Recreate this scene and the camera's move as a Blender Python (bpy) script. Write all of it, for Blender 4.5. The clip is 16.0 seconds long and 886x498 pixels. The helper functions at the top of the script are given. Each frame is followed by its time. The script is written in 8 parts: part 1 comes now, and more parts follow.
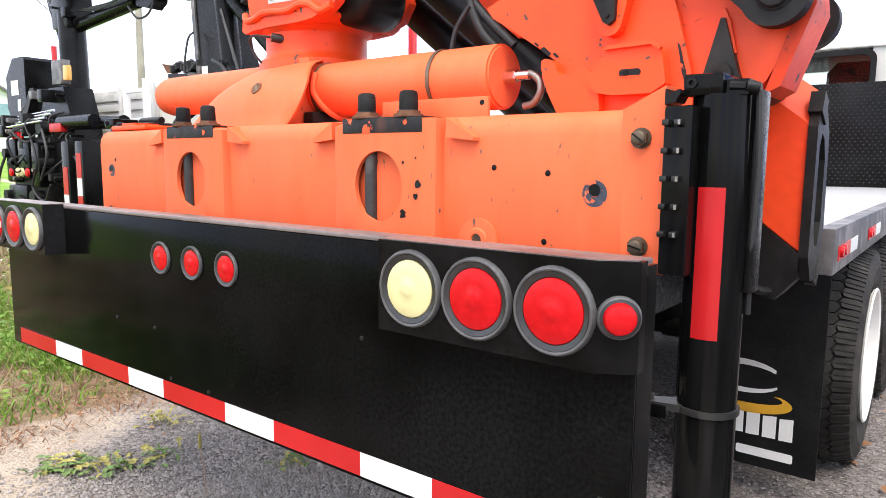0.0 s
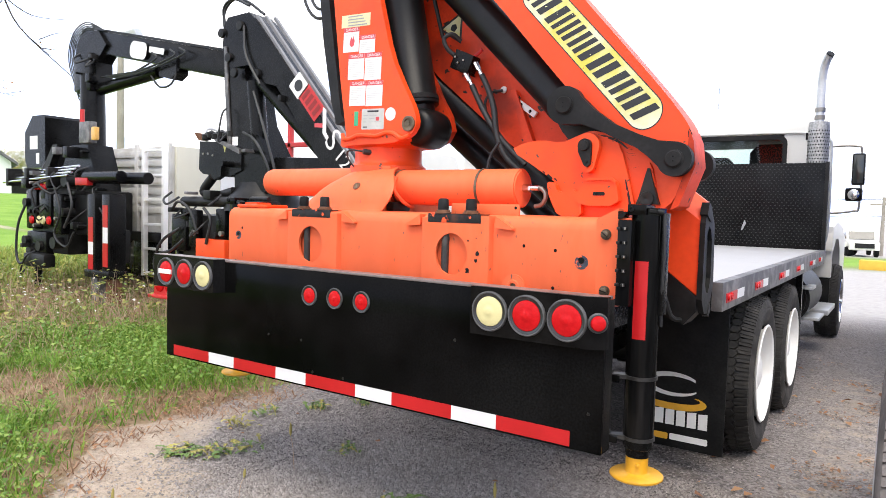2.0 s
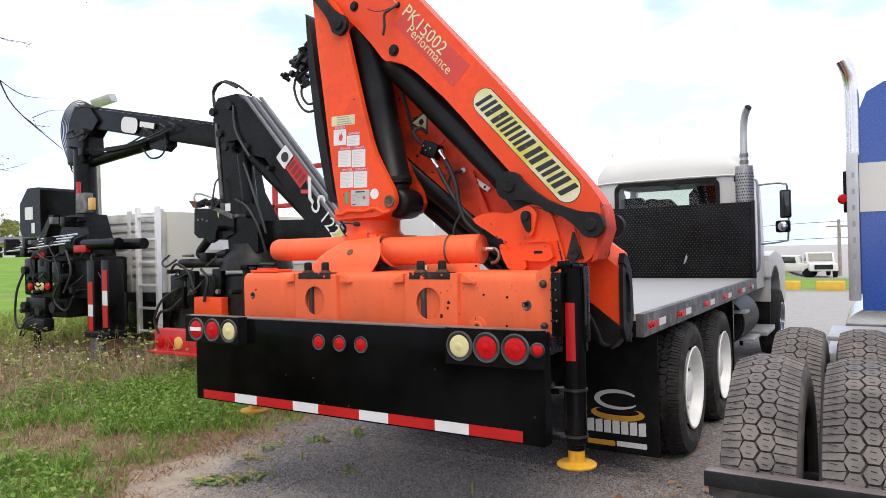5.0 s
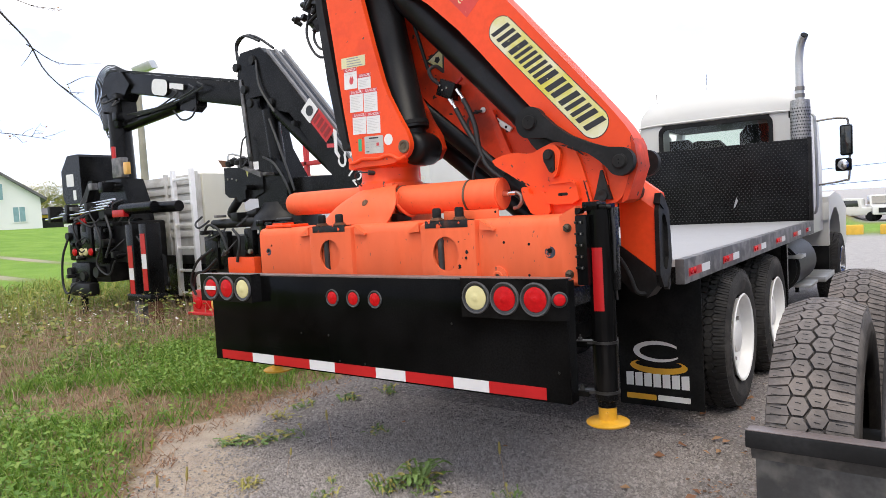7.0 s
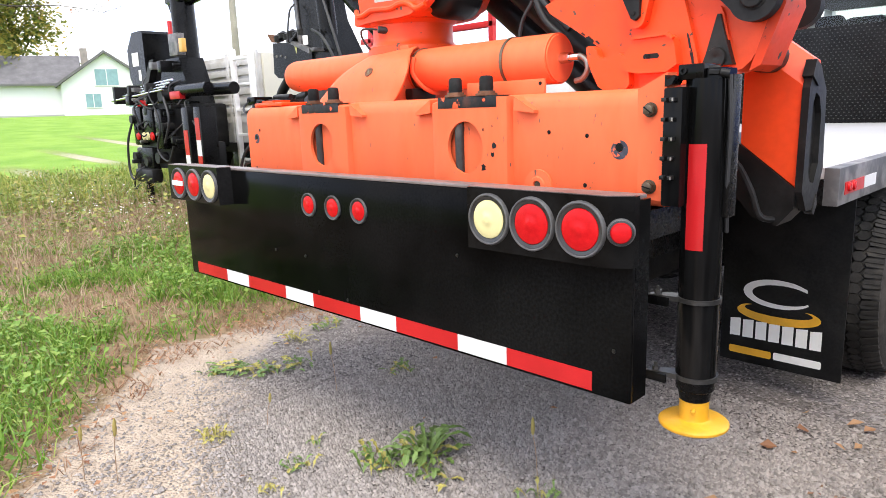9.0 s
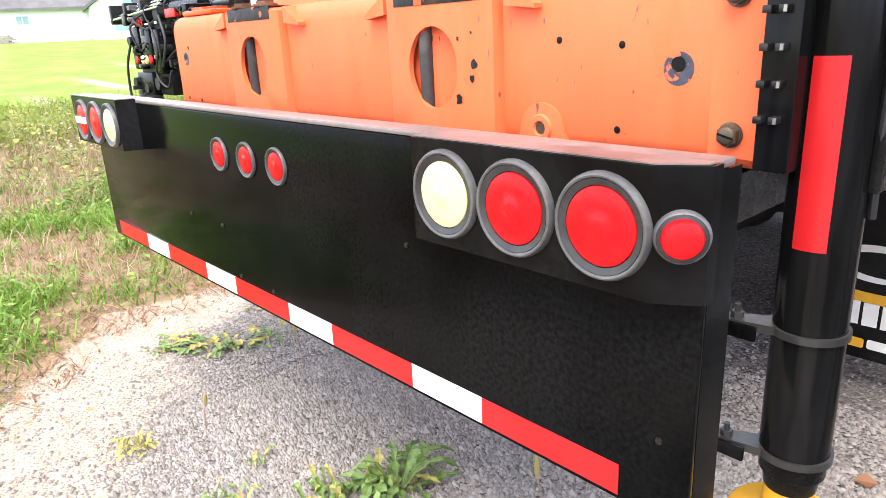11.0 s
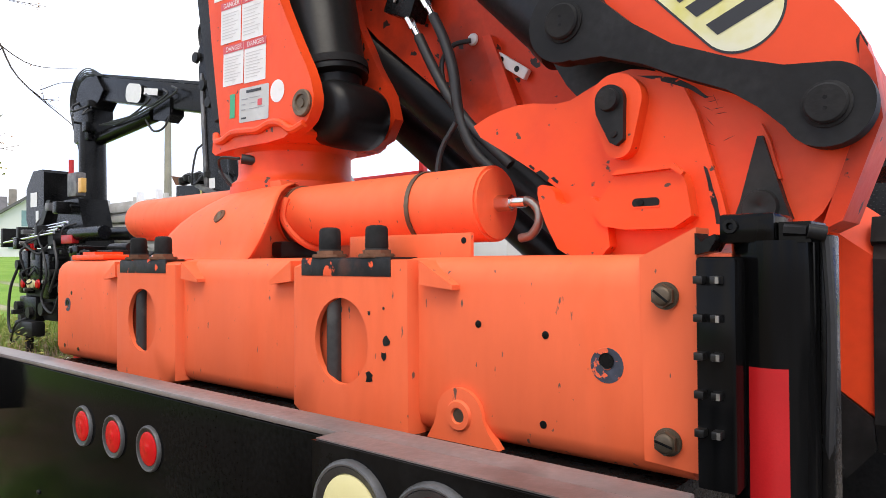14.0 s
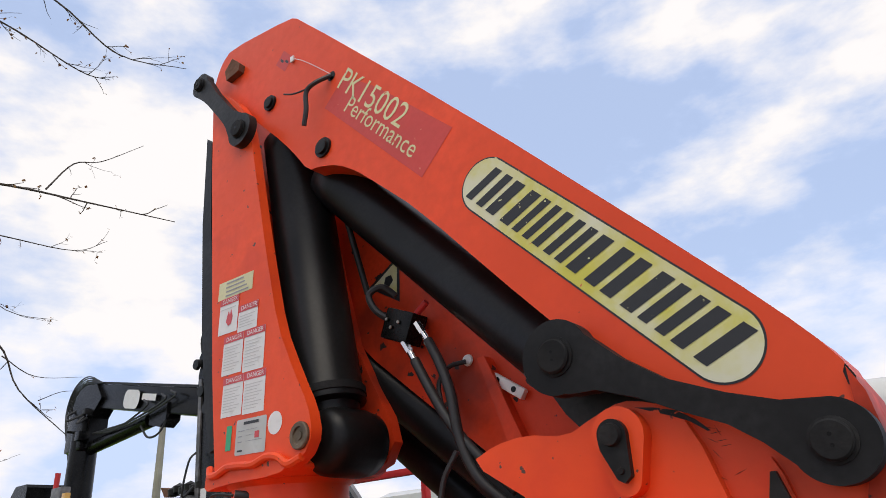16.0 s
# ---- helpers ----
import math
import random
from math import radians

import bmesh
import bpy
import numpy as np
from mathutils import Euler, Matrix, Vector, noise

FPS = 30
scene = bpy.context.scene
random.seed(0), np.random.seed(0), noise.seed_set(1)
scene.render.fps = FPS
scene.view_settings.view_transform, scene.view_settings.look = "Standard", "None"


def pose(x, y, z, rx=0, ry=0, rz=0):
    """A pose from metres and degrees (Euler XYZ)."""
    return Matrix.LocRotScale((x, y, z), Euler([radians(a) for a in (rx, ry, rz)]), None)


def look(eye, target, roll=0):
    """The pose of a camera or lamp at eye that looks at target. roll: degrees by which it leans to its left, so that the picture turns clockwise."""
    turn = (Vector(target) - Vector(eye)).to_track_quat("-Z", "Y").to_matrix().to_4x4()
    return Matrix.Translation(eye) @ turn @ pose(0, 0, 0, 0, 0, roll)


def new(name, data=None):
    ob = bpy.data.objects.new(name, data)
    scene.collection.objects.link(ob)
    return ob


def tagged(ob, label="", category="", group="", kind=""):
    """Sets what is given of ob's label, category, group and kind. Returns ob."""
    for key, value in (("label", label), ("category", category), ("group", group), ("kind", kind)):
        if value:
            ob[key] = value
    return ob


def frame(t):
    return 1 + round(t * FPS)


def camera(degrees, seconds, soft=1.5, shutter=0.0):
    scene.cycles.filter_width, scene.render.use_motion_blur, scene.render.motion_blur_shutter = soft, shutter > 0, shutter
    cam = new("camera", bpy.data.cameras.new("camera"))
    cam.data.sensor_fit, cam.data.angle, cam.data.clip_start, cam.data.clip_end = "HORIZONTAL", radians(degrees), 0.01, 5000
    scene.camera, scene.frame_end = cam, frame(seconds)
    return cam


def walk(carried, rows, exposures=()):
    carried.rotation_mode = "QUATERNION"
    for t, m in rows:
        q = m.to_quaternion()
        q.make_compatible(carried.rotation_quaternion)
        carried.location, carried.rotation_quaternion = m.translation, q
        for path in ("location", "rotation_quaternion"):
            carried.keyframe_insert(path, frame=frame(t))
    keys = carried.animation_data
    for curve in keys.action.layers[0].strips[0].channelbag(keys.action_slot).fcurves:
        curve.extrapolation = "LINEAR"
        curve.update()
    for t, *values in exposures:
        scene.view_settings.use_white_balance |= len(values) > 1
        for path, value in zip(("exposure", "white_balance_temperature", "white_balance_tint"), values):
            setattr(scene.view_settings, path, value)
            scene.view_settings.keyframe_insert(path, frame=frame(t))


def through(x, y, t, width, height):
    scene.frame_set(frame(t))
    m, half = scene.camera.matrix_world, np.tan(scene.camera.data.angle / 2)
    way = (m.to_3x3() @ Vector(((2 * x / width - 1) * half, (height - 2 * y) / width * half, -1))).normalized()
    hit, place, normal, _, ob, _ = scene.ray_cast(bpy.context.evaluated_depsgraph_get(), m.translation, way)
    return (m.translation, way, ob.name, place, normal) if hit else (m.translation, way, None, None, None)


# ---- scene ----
cam = camera(66.1, 16.0, 0.6)
PATH = [
    (0, (1.473, -0.94, 1.244), (0.262, 0.631, 0.993), 0.5),
    (0.5, (1.584, -1.184, 1.266), (0.441, 0.448, 1.099), 3.0),
    (1, (1.64, -1.507, 1.286), (0.53, 0.147, 1.1), 2.5),
    (1.5, (1.751, -1.767, 1.323), (0.592, -0.142, 1.192), 1.6),
    (2, (1.859, -2.021, 1.358), (0.738, -0.369, 1.247), 1.6),
    (2.5, (1.962, -2.279, 1.383), (0.877, -0.602, 1.281), 0.8),
    (3, (2.14, -2.386, 1.415), (1.039, -0.72, 1.308), -0.5),
    (3.5, (2.269, -2.495, 1.435), (1.154, -0.838, 1.342), -0.4),
    (4, (2.31, -2.642, 1.455), (1.225, -0.962, 1.423), -0.8),
    (4.2, (2.313, -2.702, 1.455), (1.253, -1.002, 1.474), -1.2),
    (6.3, (2.258, -2.645, 1.424), (1.163, -0.972, 1.355), -1.9),
    (6.5, (2.271, -2.564, 1.412), (1.152, -0.908, 1.327), -2.3),
    (7, (2.28, -2.405, 1.396), (1.103, -0.792, 1.284), -3.2),
    (7.5, (2.176, -2.138, 1.343), (1.104, -0.466, 1.109), -3.2),
    (8, (2.024, -1.88, 1.345), (0.892, -0.255, 1.068), -0.1),
    (8.5, (1.93, -1.608, 1.326), (0.71, -0.061, 0.981), -1.4),
    (9, (1.868, -1.377, 1.309), (0.483, 0.01, 0.909), -1.9),
    (9.2, (1.832, -1.288, 1.312), (0.437, 0.071, 0.857), -1.8),
    (11.3, (1.431, -0.706, 1.239), (0.014, 0.559, 0.615), -3.0),
    (11.5, (1.421, -0.71, 1.228), (0.057, 0.604, 0.585), -2.4),
    (12, (1.393, -0.712, 1.232), (0.086, 0.649, 0.569), -2.3),
    (12.5, (1.371, -0.689, 1.26), (0.05, 0.7, 0.69), -2.1),
    (13, (1.359, -0.647, 1.316), (0.029, 0.828, 1.084), -1.5),
    (13.5, (1.351, -0.639, 1.331), (0.061, 0.889, 1.313), -0.5),
    (14, (1.35, -0.637, 1.342), (0.076, 0.905, 1.376), -0.3),
    (14.5, (1.36, -0.632, 1.378), (0.1, 0.905, 1.597), -0.4),
    (15, (1.375, -0.635, 1.419), (0.138, 0.863, 1.896), -1.3),
    (15.5, (1.37, -0.65, 1.431), (0.188, 0.816, 2.107), -2.2),
    (16, (1.366, -0.651, 1.457), (0.228, 0.778, 2.27), -4.0),
]
EXPOSURES = [(0, 1.44), (0.5, 1.44), (1.5, 1.32), (2.5, 1.04), (4, 0.72), (4.2, 0.68), (6.3, 0.42), (6.5, 0.46), (7, 0.66), (7.5, 1.0), (8, 1.06), (8.5, 1.32), (9, 1.40), (11.5, 2.12), (12.5, 2.12), (13, 1.86), (13.5, 1.02), (14, 0.74), (14.5, 0.60), (15.5, 0.24), (16, -0.05)]
walk(cam, [(t, look(eye, target, roll)) for t, eye, target, roll in PATH], EXPOSURES)

# ==== world, sun ====
world = bpy.data.worlds.new("sky")
scene.world = world
world.use_nodes = True
wn, wl = world.node_tree.nodes, world.node_tree.links
wn.clear()
SUN_EL, SUN_AZ = 60, 148
sky = wn.new("ShaderNodeTexSky")
sky.sky_type, sky.sun_disc = "NISHITA", False
sky.sun_elevation, sky.sun_rotation = radians(SUN_EL), radians(SUN_AZ)
bg_blue, bg_cloud, mixer = wn.new("ShaderNodeBackground"), wn.new("ShaderNodeBackground"), wn.new("ShaderNodeMixShader")
bg_blue.inputs[1].default_value = 0.15
tint = wn.new("ShaderNodeValToRGB")
tint.color_ramp.elements[0].position, tint.color_ramp.elements[1].position = 0.42, 0.58
tint.color_ramp.elements[0].color, tint.color_ramp.elements[1].color = (0.58, 0.70, 0.985, 1), (0.95, 0.915, 0.91, 1)
wl.new(tint.outputs[0], bg_cloud.inputs[0])
bg_cloud.inputs[1].default_value = 1.1
co, sep = wn.new("ShaderNodeTexCoord"), wn.new("ShaderNodeSeparateXYZ")
squash = wn.new("ShaderNodeMapping")
squash.inputs["Scale"].default_value = (1.6, 1.6, 3.4)
squash.inputs["Location"].default_value = (0.35, 0.1, 0.2)
cloud = wn.new("ShaderNodeTexNoise")
cloud.inputs["Scale"].default_value, cloud.inputs["Detail"].default_value, cloud.inputs["Roughness"].default_value = 2.3, 8, 0.55
ramp = wn.new("ShaderNodeValToRGB")
ramp.color_ramp.elements[0].position, ramp.color_ramp.elements[1].position = 0.40, 0.60
ramp.color_ramp.elements[0].color = (0.68, 0.68, 0.68, 1)
low = wn.new("ShaderNodeMapRange")
low.inputs[1].default_value, low.inputs[2].default_value, low.inputs[3].default_value, low.inputs[4].default_value = 0.0, 0.32, 0.9, 0.0
top = wn.new("ShaderNodeMath")
top.operation, top.use_clamp = "ADD", True
wl.new(co.outputs["Generated"], sep.inputs[0])
wl.new(co.outputs["Generated"], squash.inputs[0])
wl.new(squash.outputs[0], cloud.inputs["Vector"])
wl.new(cloud.outputs["Fac"], ramp.inputs[0])
wl.new(cloud.outputs["Fac"], tint.inputs[0])
wl.new(sep.outputs["Z"], low.inputs[0])
wl.new(ramp.outputs[0], top.inputs[0])
wl.new(low.outputs[0], top.inputs[1])
wl.new(top.outputs[0], mixer.inputs[0])
wl.new(sky.outputs[0], bg_blue.inputs[0])
wl.new(bg_blue.outputs[0], mixer.inputs[1])
wl.new(bg_cloud.outputs[0], mixer.inputs[2])
wl.new(mixer.outputs[0], wn.new("ShaderNodeOutputWorld").inputs[0])
sun = new("sun", bpy.data.lights.new("sun", "SUN"))
sun.data.energy, sun.data.angle, sun.data.color = 1.35, radians(35), (1.0, 0.90, 0.75)
az, el = radians(SUN_AZ), radians(SUN_EL)
sun.matrix_world = look((0, 0, 30), (-30 * math.sin(az) * math.cos(el), -30 * math.cos(az) * math.cos(el), 30 - 30 * math.sin(el)))

# ==== helpers ====
ORG = {}


def link_mesh(name, bm, material, smooth=40):
    bmesh.ops.recalc_face_normals(bm, faces=bm.faces)
    me = bpy.data.meshes.new(name)
    bm.to_mesh(me)
    bm.free()
    for m in material if isinstance(material, (list, tuple)) else (material,):
        me.materials.append(m)
    if smooth:
        me.shade_smooth()
        me.set_sharp_from_angle(angle=radians(smooth))
    return new(name, me)


def thing(name, loc, label, category, group="", kind=""):
    """An empty at the thing's base, to which parts given in world metres are hung."""
    e = new(name)
    e.location = loc
    e.empty_display_size = 0.1
    ORG[e.name] = Vector(loc)
    return tagged(e, label, category, group, kind)


def part(name, bm, material, parent, label="", smooth=40):
    org = ORG[parent.name]
    bmesh.ops.translate(bm, verts=bm.verts, vec=-org)
    ob = link_mesh(name, bm, material, smooth)
    ob.parent = parent
    ORG[ob.name] = org
    return tagged(ob, label)


def solo(name, bm, material, label, category, group="", kind="", smooth=40):
    """One mesh that is a thing by itself."""
    ob = link_mesh(name, bm, material, smooth)
    ORG[ob.name] = Vector((0, 0, 0))
    return tagged(ob, label, category, group, kind)


def B():
    return bmesh.new()


def grown(bm, n):
    bm.verts.ensure_lookup_table()
    return bm.verts[n:]


def bevel_new(bm, n, off, seg=2):
    vs = set(grown(bm, n))
    es = [e for e in bm.edges if e.verts[0] in vs and len(e.link_faces) == 2 and e.calc_face_angle(0) > 0.5]
    if off > 0 and es:
        bmesh.ops.bevel(bm, geom=es, offset=off, segments=seg, affect="EDGES", clamp_overlap=True, profile=0.6)


def box(bm, x0, x1, y0, y1, z0, z1, bev=0.0, m=None):
    n = len(bm.verts)
    c = Matrix.Translation(((x0 + x1) / 2, (y0 + y1) / 2, (z0 + z1) / 2)) @ Matrix.Diagonal((abs(x1 - x0), abs(y1 - y0), abs(z1 - z0), 1))
    bmesh.ops.create_cube(bm, size=1, matrix=m @ c if m else c)
    bevel_new(bm, n, bev)
    return bm


def axis_matrix(p0, p1):
    p0, p1 = Vector(p0), Vector(p1)
    return Matrix.Translation((p0 + p1) / 2) @ (p1 - p0).to_track_quat("Z", "Y").to_matrix().to_4x4(), (p1 - p0).length


def cyl(bm, p0, p1, r, r2=None, n=24, bev=0.0):
    k = len(bm.verts)
    m, h = axis_matrix(p0, p1)
    bmesh.ops.create_cone(bm, cap_ends=True, segments=n, radius1=r, radius2=r if r2 is None else r2, depth=h, matrix=m)
    if bev:
        vs = set(grown(bm, k))
        caps = [f for f in bm.faces if len(f.verts) == n and f.verts[0] in vs]
        es = {e for f in caps for e in f.edges}
        bmesh.ops.bevel(bm, geom=list(es), offset=bev, segments=2, affect="EDGES", clamp_overlap=True)
    return bm


def prism(bm, pts, a, b, axis="y", bev=0.0, m=None):
    """A polygon of (x, z) drawn out along y (or of (y, z) along x, (x, y) along z) from a to b."""
    n = len(bm.verts)
    put = {"y": lambda p, d: (p[0], d, p[1]), "x": lambda p, d: (d, p[0], p[1]), "z": lambda p, d: (p[0], p[1], d)}[axis]
    lo = [bm.verts.new(put(p, a)) for p in pts]
    hi = [bm.verts.new(put(p, b)) for p in pts]
    bm.faces.new(lo)
    bm.faces.new(hi[::-1])
    for i in range(len(pts)):
        j = (i + 1) % len(pts)
        bm.faces.new((lo[j], lo[i], hi[i], hi[j]))
    if m:
        bmesh.ops.transform(bm, matrix=m, verts=grown(bm, n))
    bevel_new(bm, n, bev)
    return bm


def loft(bm, rings):
    """Closed outlines of equally many (x, y, z), joined one to the next, with closed ends."""
    rows = [[bm.verts.new(p) for p in r] for r in rings]
    for a, b in zip(rows, rows[1:]):
        for k in range(len(a)):
            j = (k + 1) % len(a)
            bm.faces.new((a[k], a[j], b[j], b[k]))
    bm.faces.new(rows[0][::-1])
    bm.faces.new(rows[-1])
    return bm


def curve_points(pts, step=6):
    """A smooth line through the points."""
    p = [Vector(v) for v in pts]
    p = [2 * p[0] - p[1], *p, 2 * p[-1] - p[-2]]
    out = []
    for i in range(1, len(p) - 2):
        for k in range(step):
            t = k / step
            a, b, c, d = p[i - 1], p[i], p[i + 1], p[i + 2]
            out.append(0.5 * (2 * b + (c - a) * t + (2 * a - 5 * b + 4 * c - d) * t * t + (3 * b - a - 3 * c + d) * t**3))
    return out + [p[-2]]


def pipe(bm, pts, r, n=8, step=6, r2=None):
    line = curve_points(pts, step) if len(pts) > 2 else [Vector(v) for v in pts]
    rings, side = [], None
    for i, c in enumerate(line):
        d = (line[min(i + 1, len(line) - 1)] - line[max(i - 1, 0)]).normalized()
        if side is None:
            side = d.orthogonal().normalized()
        side = (side - d * side.dot(d)).normalized()
        up = d.cross(side)
        rr = r if r2 is None else r + (r2 - r) * i / (len(line) - 1)
        rings.append([bm.verts.new(c + rr * (math.cos(2 * math.pi * k / n) * side + math.sin(2 * math.pi * k / n) * up)) for k in range(n)])
    for a, b in zip(rings, rings[1:]):
        for k in range(n):
            bm.faces.new((a[k], a[(k + 1) % n], b[(k + 1) % n], b[k]))
    bm.faces.new(rings[0][::-1])
    bm.faces.new(rings[-1])
    return bm


def lathe(bm, prof, centre, way, n=32):
    """A profile of (radius, height) turned round the axis through centre."""
    m = Matrix.Translation(centre) @ Vector(way).to_track_quat("Z", "Y").to_matrix().to_4x4()
    rings = []
    for r, h in prof:
        if r < 1e-5:
            rings.append([bm.verts.new(m @ Vector((0, 0, h)))])
        else:
            rings.append([bm.verts.new(m @ Vector((r * math.cos(2 * math.pi * k / n), r * math.sin(2 * math.pi * k / n), h))) for k in range(n)])
    for a, b in zip(rings, rings[1:]):
        for k in range(n):
            j = (k + 1) % n
            if len(a) == 1:
                bm.faces.new((a[0], b[j], b[k]))
            elif len(b) == 1:
                bm.faces.new((a[k], a[j], b[0]))
            else:
                bm.faces.new((a[k], a[j], b[j], b[k]))
    return bm


def circle(cx, cz, r, n=16, a0=0, a1=360, rz=None):
    k = n if a1 - a0 >= 360 else n - 1
    return [(cx + r * math.cos(radians(a0 + (a1 - a0) * i / k)), cz + (rz or r) * math.sin(radians(a0 + (a1 - a0) * i / k))) for i in range(n)]


def quads(name, verts, faces, material):
    me = bpy.data.meshes.new(name)
    me.from_pydata(verts, [], faces)
    me.materials.append(material)
    return new(name, me)


def text_bm(words, size, m):
    """Built-in lettering as a mesh, laid by m (x along the line, y up, z to the reader)."""
    cu = bpy.data.curves.new("lettering", "FONT")
    cu.body, cu.size, cu.extrude, cu.resolution_u = words, size, 0.0, 3
    ob = bpy.data.objects.new("lettering", cu)
    me = bpy.data.meshes.new_from_object(ob)
    bm = B()
    bm.from_mesh(me)
    bmesh.ops.transform(bm, matrix=m, verts=bm.verts)
    bpy.data.objects.remove(ob)
    bpy.data.curves.remove(cu)
    bpy.data.meshes.remove(me)
    return bm


def plate(bm, pts, m):
    """A thin sticker of (u, v) laid by m."""
    vs = [bm.verts.new(m @ Vector((u, v, 0))) for u, v in pts]
    bm.faces.new(vs)
    return bm


def pill(w, h, n=12, r=None):
    r = r or h / 2
    out = []
    for cx, cy, a in ((w / 2 - r, h / 2 - r, 0), (-w / 2 + r, h / 2 - r, 90), (-w / 2 + r, -h / 2 + r, 180), (w / 2 - r, -h / 2 + r, 270)):
        out += [(cx + r * math.cos(radians(a + 90 * i / n)), cy + r * math.sin(radians(a + 90 * i / n))) for i in range(n + 1)]
    return out


def soft_outline(pts, rounds=2):
    """A polygon with its corners cut round."""
    for _ in range(rounds):
        out = []
        for i, (x, z) in enumerate(pts):
            u, v = pts[(i + 1) % len(pts)]
            out += [(0.78 * x + 0.22 * u, 0.78 * z + 0.22 * v), (0.22 * x + 0.78 * u, 0.22 * z + 0.78 * v)]
        pts = out
    return pts


def facing(x, y, z, turn=0):
    """A sheet that faces -y at that place, turned by degrees in its own plane."""
    return Matrix.Translation((x, y, z)) @ pose(0, 0, 0, 90, 0, 0) @ pose(0, 0, 0, 0, 0, turn)


# ==== materials ====
def mat(name, col, rough=0.5, metal=0.0, var=0.12, scale=3.0, grain=60.0, bump=0.06, dirt=None, dirt_at=0.62, dirt_scale=5.0, chips=None, chips_at=0.72, chips_scale=30.0, coat=0.0, island=0.0, alt=None, spec=0.5, stretch=None):
    """Paint, metal or rubber: tone drifting at two scales, fine relief, patches of dirt and small chips."""
    m = bpy.data.materials.new(name)
    m.use_nodes = True
    n, l = m.node_tree.nodes, m.node_tree.links
    p = n["Principled BSDF"]
    p.inputs["Metallic"].default_value = metal
    p.inputs["Coat Weight"].default_value = coat
    p.inputs["Coat Roughness"].default_value = 0.08
    p.inputs["Specular IOR Level"].default_value = spec
    tc = n.new("ShaderNodeTexCoord")
    place = tc.outputs["Object"]
    if stretch:
        run = n.new("ShaderNodeMapping")
        run.inputs["Scale"].default_value = stretch
        l.new(place, run.inputs[0])
        place = run.outputs[0]

    def noise_at(s, detail=4):
        t = n.new("ShaderNodeTexNoise")
        t.inputs["Scale"].default_value, t.inputs["Detail"].default_value = s, detail
        l.new(place, t.inputs["Vector"])
        return t.outputs["Fac"]

    def mixed(fac, a, b):
        x = n.new("ShaderNodeMix")
        x.data_type = "RGBA"
        for sock, v in ((x.inputs[0], fac), (x.inputs[6], a), (x.inputs[7], b)):
            if isinstance(v, (int, float)):
                sock.default_value = v
            elif isinstance(v, tuple):
                sock.default_value = (*v, 1) if len(v) == 3 else v
            else:
                l.new(v, sock)
        return x.outputs[2]

    def stepped(src, a, b):
        r = n.new("ShaderNodeMapRange")
        r.inputs[1].default_value, r.inputs[2].default_value = a, b
        l.new(src, r.inputs[0])
        return r.outputs[0]

    c = tuple(col)
    big, fine = noise_at(scale), noise_at(grain, 3)
    dark = tuple(v * (1 - var) for v in c)
    light = tuple(min(1, v * (1 + var) + 0.3 * var * 0.1) for v in c) if alt is None else alt
    out = mixed(stepped(big, 0.35, 0.65), dark, light)
    out = mixed(stepped(fine, 0.3, 0.9), out, tuple(v * (1 - 0.8 * var) for v in c))
    if island:
        g = n.new("ShaderNodeNewGeometry")
        oi = n.new("ShaderNodeHueSaturation")
        r = n.new("ShaderNodeMapRange")
        r.inputs[3].default_value, r.inputs[4].default_value = 1 - island, 1 + island
        l.new(g.outputs["Random Per Island"], r.inputs[0])
        l.new(r.outputs[0], oi.inputs["Value"])
        l.new(out, oi.inputs["Color"])
        out = oi.outputs[0]
    rr = stepped(fine, 0.0, 1.0)
    rm = n.new("ShaderNodeMath")
    rm.operation, rm.use_clamp = "MULTIPLY_ADD", True
    l.new(rr, rm.inputs[0])
    rm.inputs[1].default_value, rm.inputs[2].default_value = 0.25 * min(1, rough + 0.1), rough - 0.1 * rough
    rough_out = rm.outputs[0]
    if dirt:
        f = stepped(noise_at(dirt_scale, 8), dirt_at, dirt_at + 0.14)
        f2 = n.new("ShaderNodeMath")
        f2.operation = "MULTIPLY"
        l.new(f, f2.inputs[0])
        f2.inputs[1].default_value = dirt[3] if len(dirt) > 3 else 0.6
        out = mixed(f2.outputs[0], out, tuple(dirt[:3]))
    if chips:
        f = stepped(noise_at(chips_scale, 5), chips_at, chips_at + 0.02)
        out = mixed(f, out, tuple(chips))
    l.new(out, p.inputs["Base Color"])
    l.new(rough_out, p.inputs["Roughness"])
    if bump:
        bn = n.new("ShaderNodeBump")
        bn.inputs["Strength"].default_value, bn.inputs["Distance"].default_value = bump, 0.01
        l.new(fine, bn.inputs["Height"])
        l.new(bn.outputs[0], p.inputs["Normal"])
    return m


ORANGE = (0.85, 0.078, 0.012)
M_orange = mat("orange paint", ORANGE, 0.42, var=0.10, scale=2.2, grain=35, bump=0.05, dirt=(0.66, 0.052, 0.013, 0.55), dirt_at=0.53, dirt_scale=4.5, chips=(0.08, 0.045, 0.035), chips_at=0.685, chips_scale=40, spec=0.32)
M_faded = mat("faded orange paint", (0.84, 0.143, 0.049), 0.55, var=0.09, scale=3, grain=30, bump=0.05, dirt=(0.80, 0.115, 0.030, 0.55), dirt_at=0.50, dirt_scale=6, chips=(0.14, 0.07, 0.05), chips_at=0.69, chips_scale=85, spec=0.32, stretch=(1, 1, 0.3))
M_boom = mat("red orange paint", (0.82, 0.070, 0.012), 0.40, var=0.13, scale=1.5, grain=30, bump=0.04, dirt=(0.66, 0.050, 0.014, 0.5), dirt_at=0.54, dirt_scale=3.0, chips=(0.10, 0.04, 0.03), chips_at=0.74, chips_scale=34, spec=0.32)
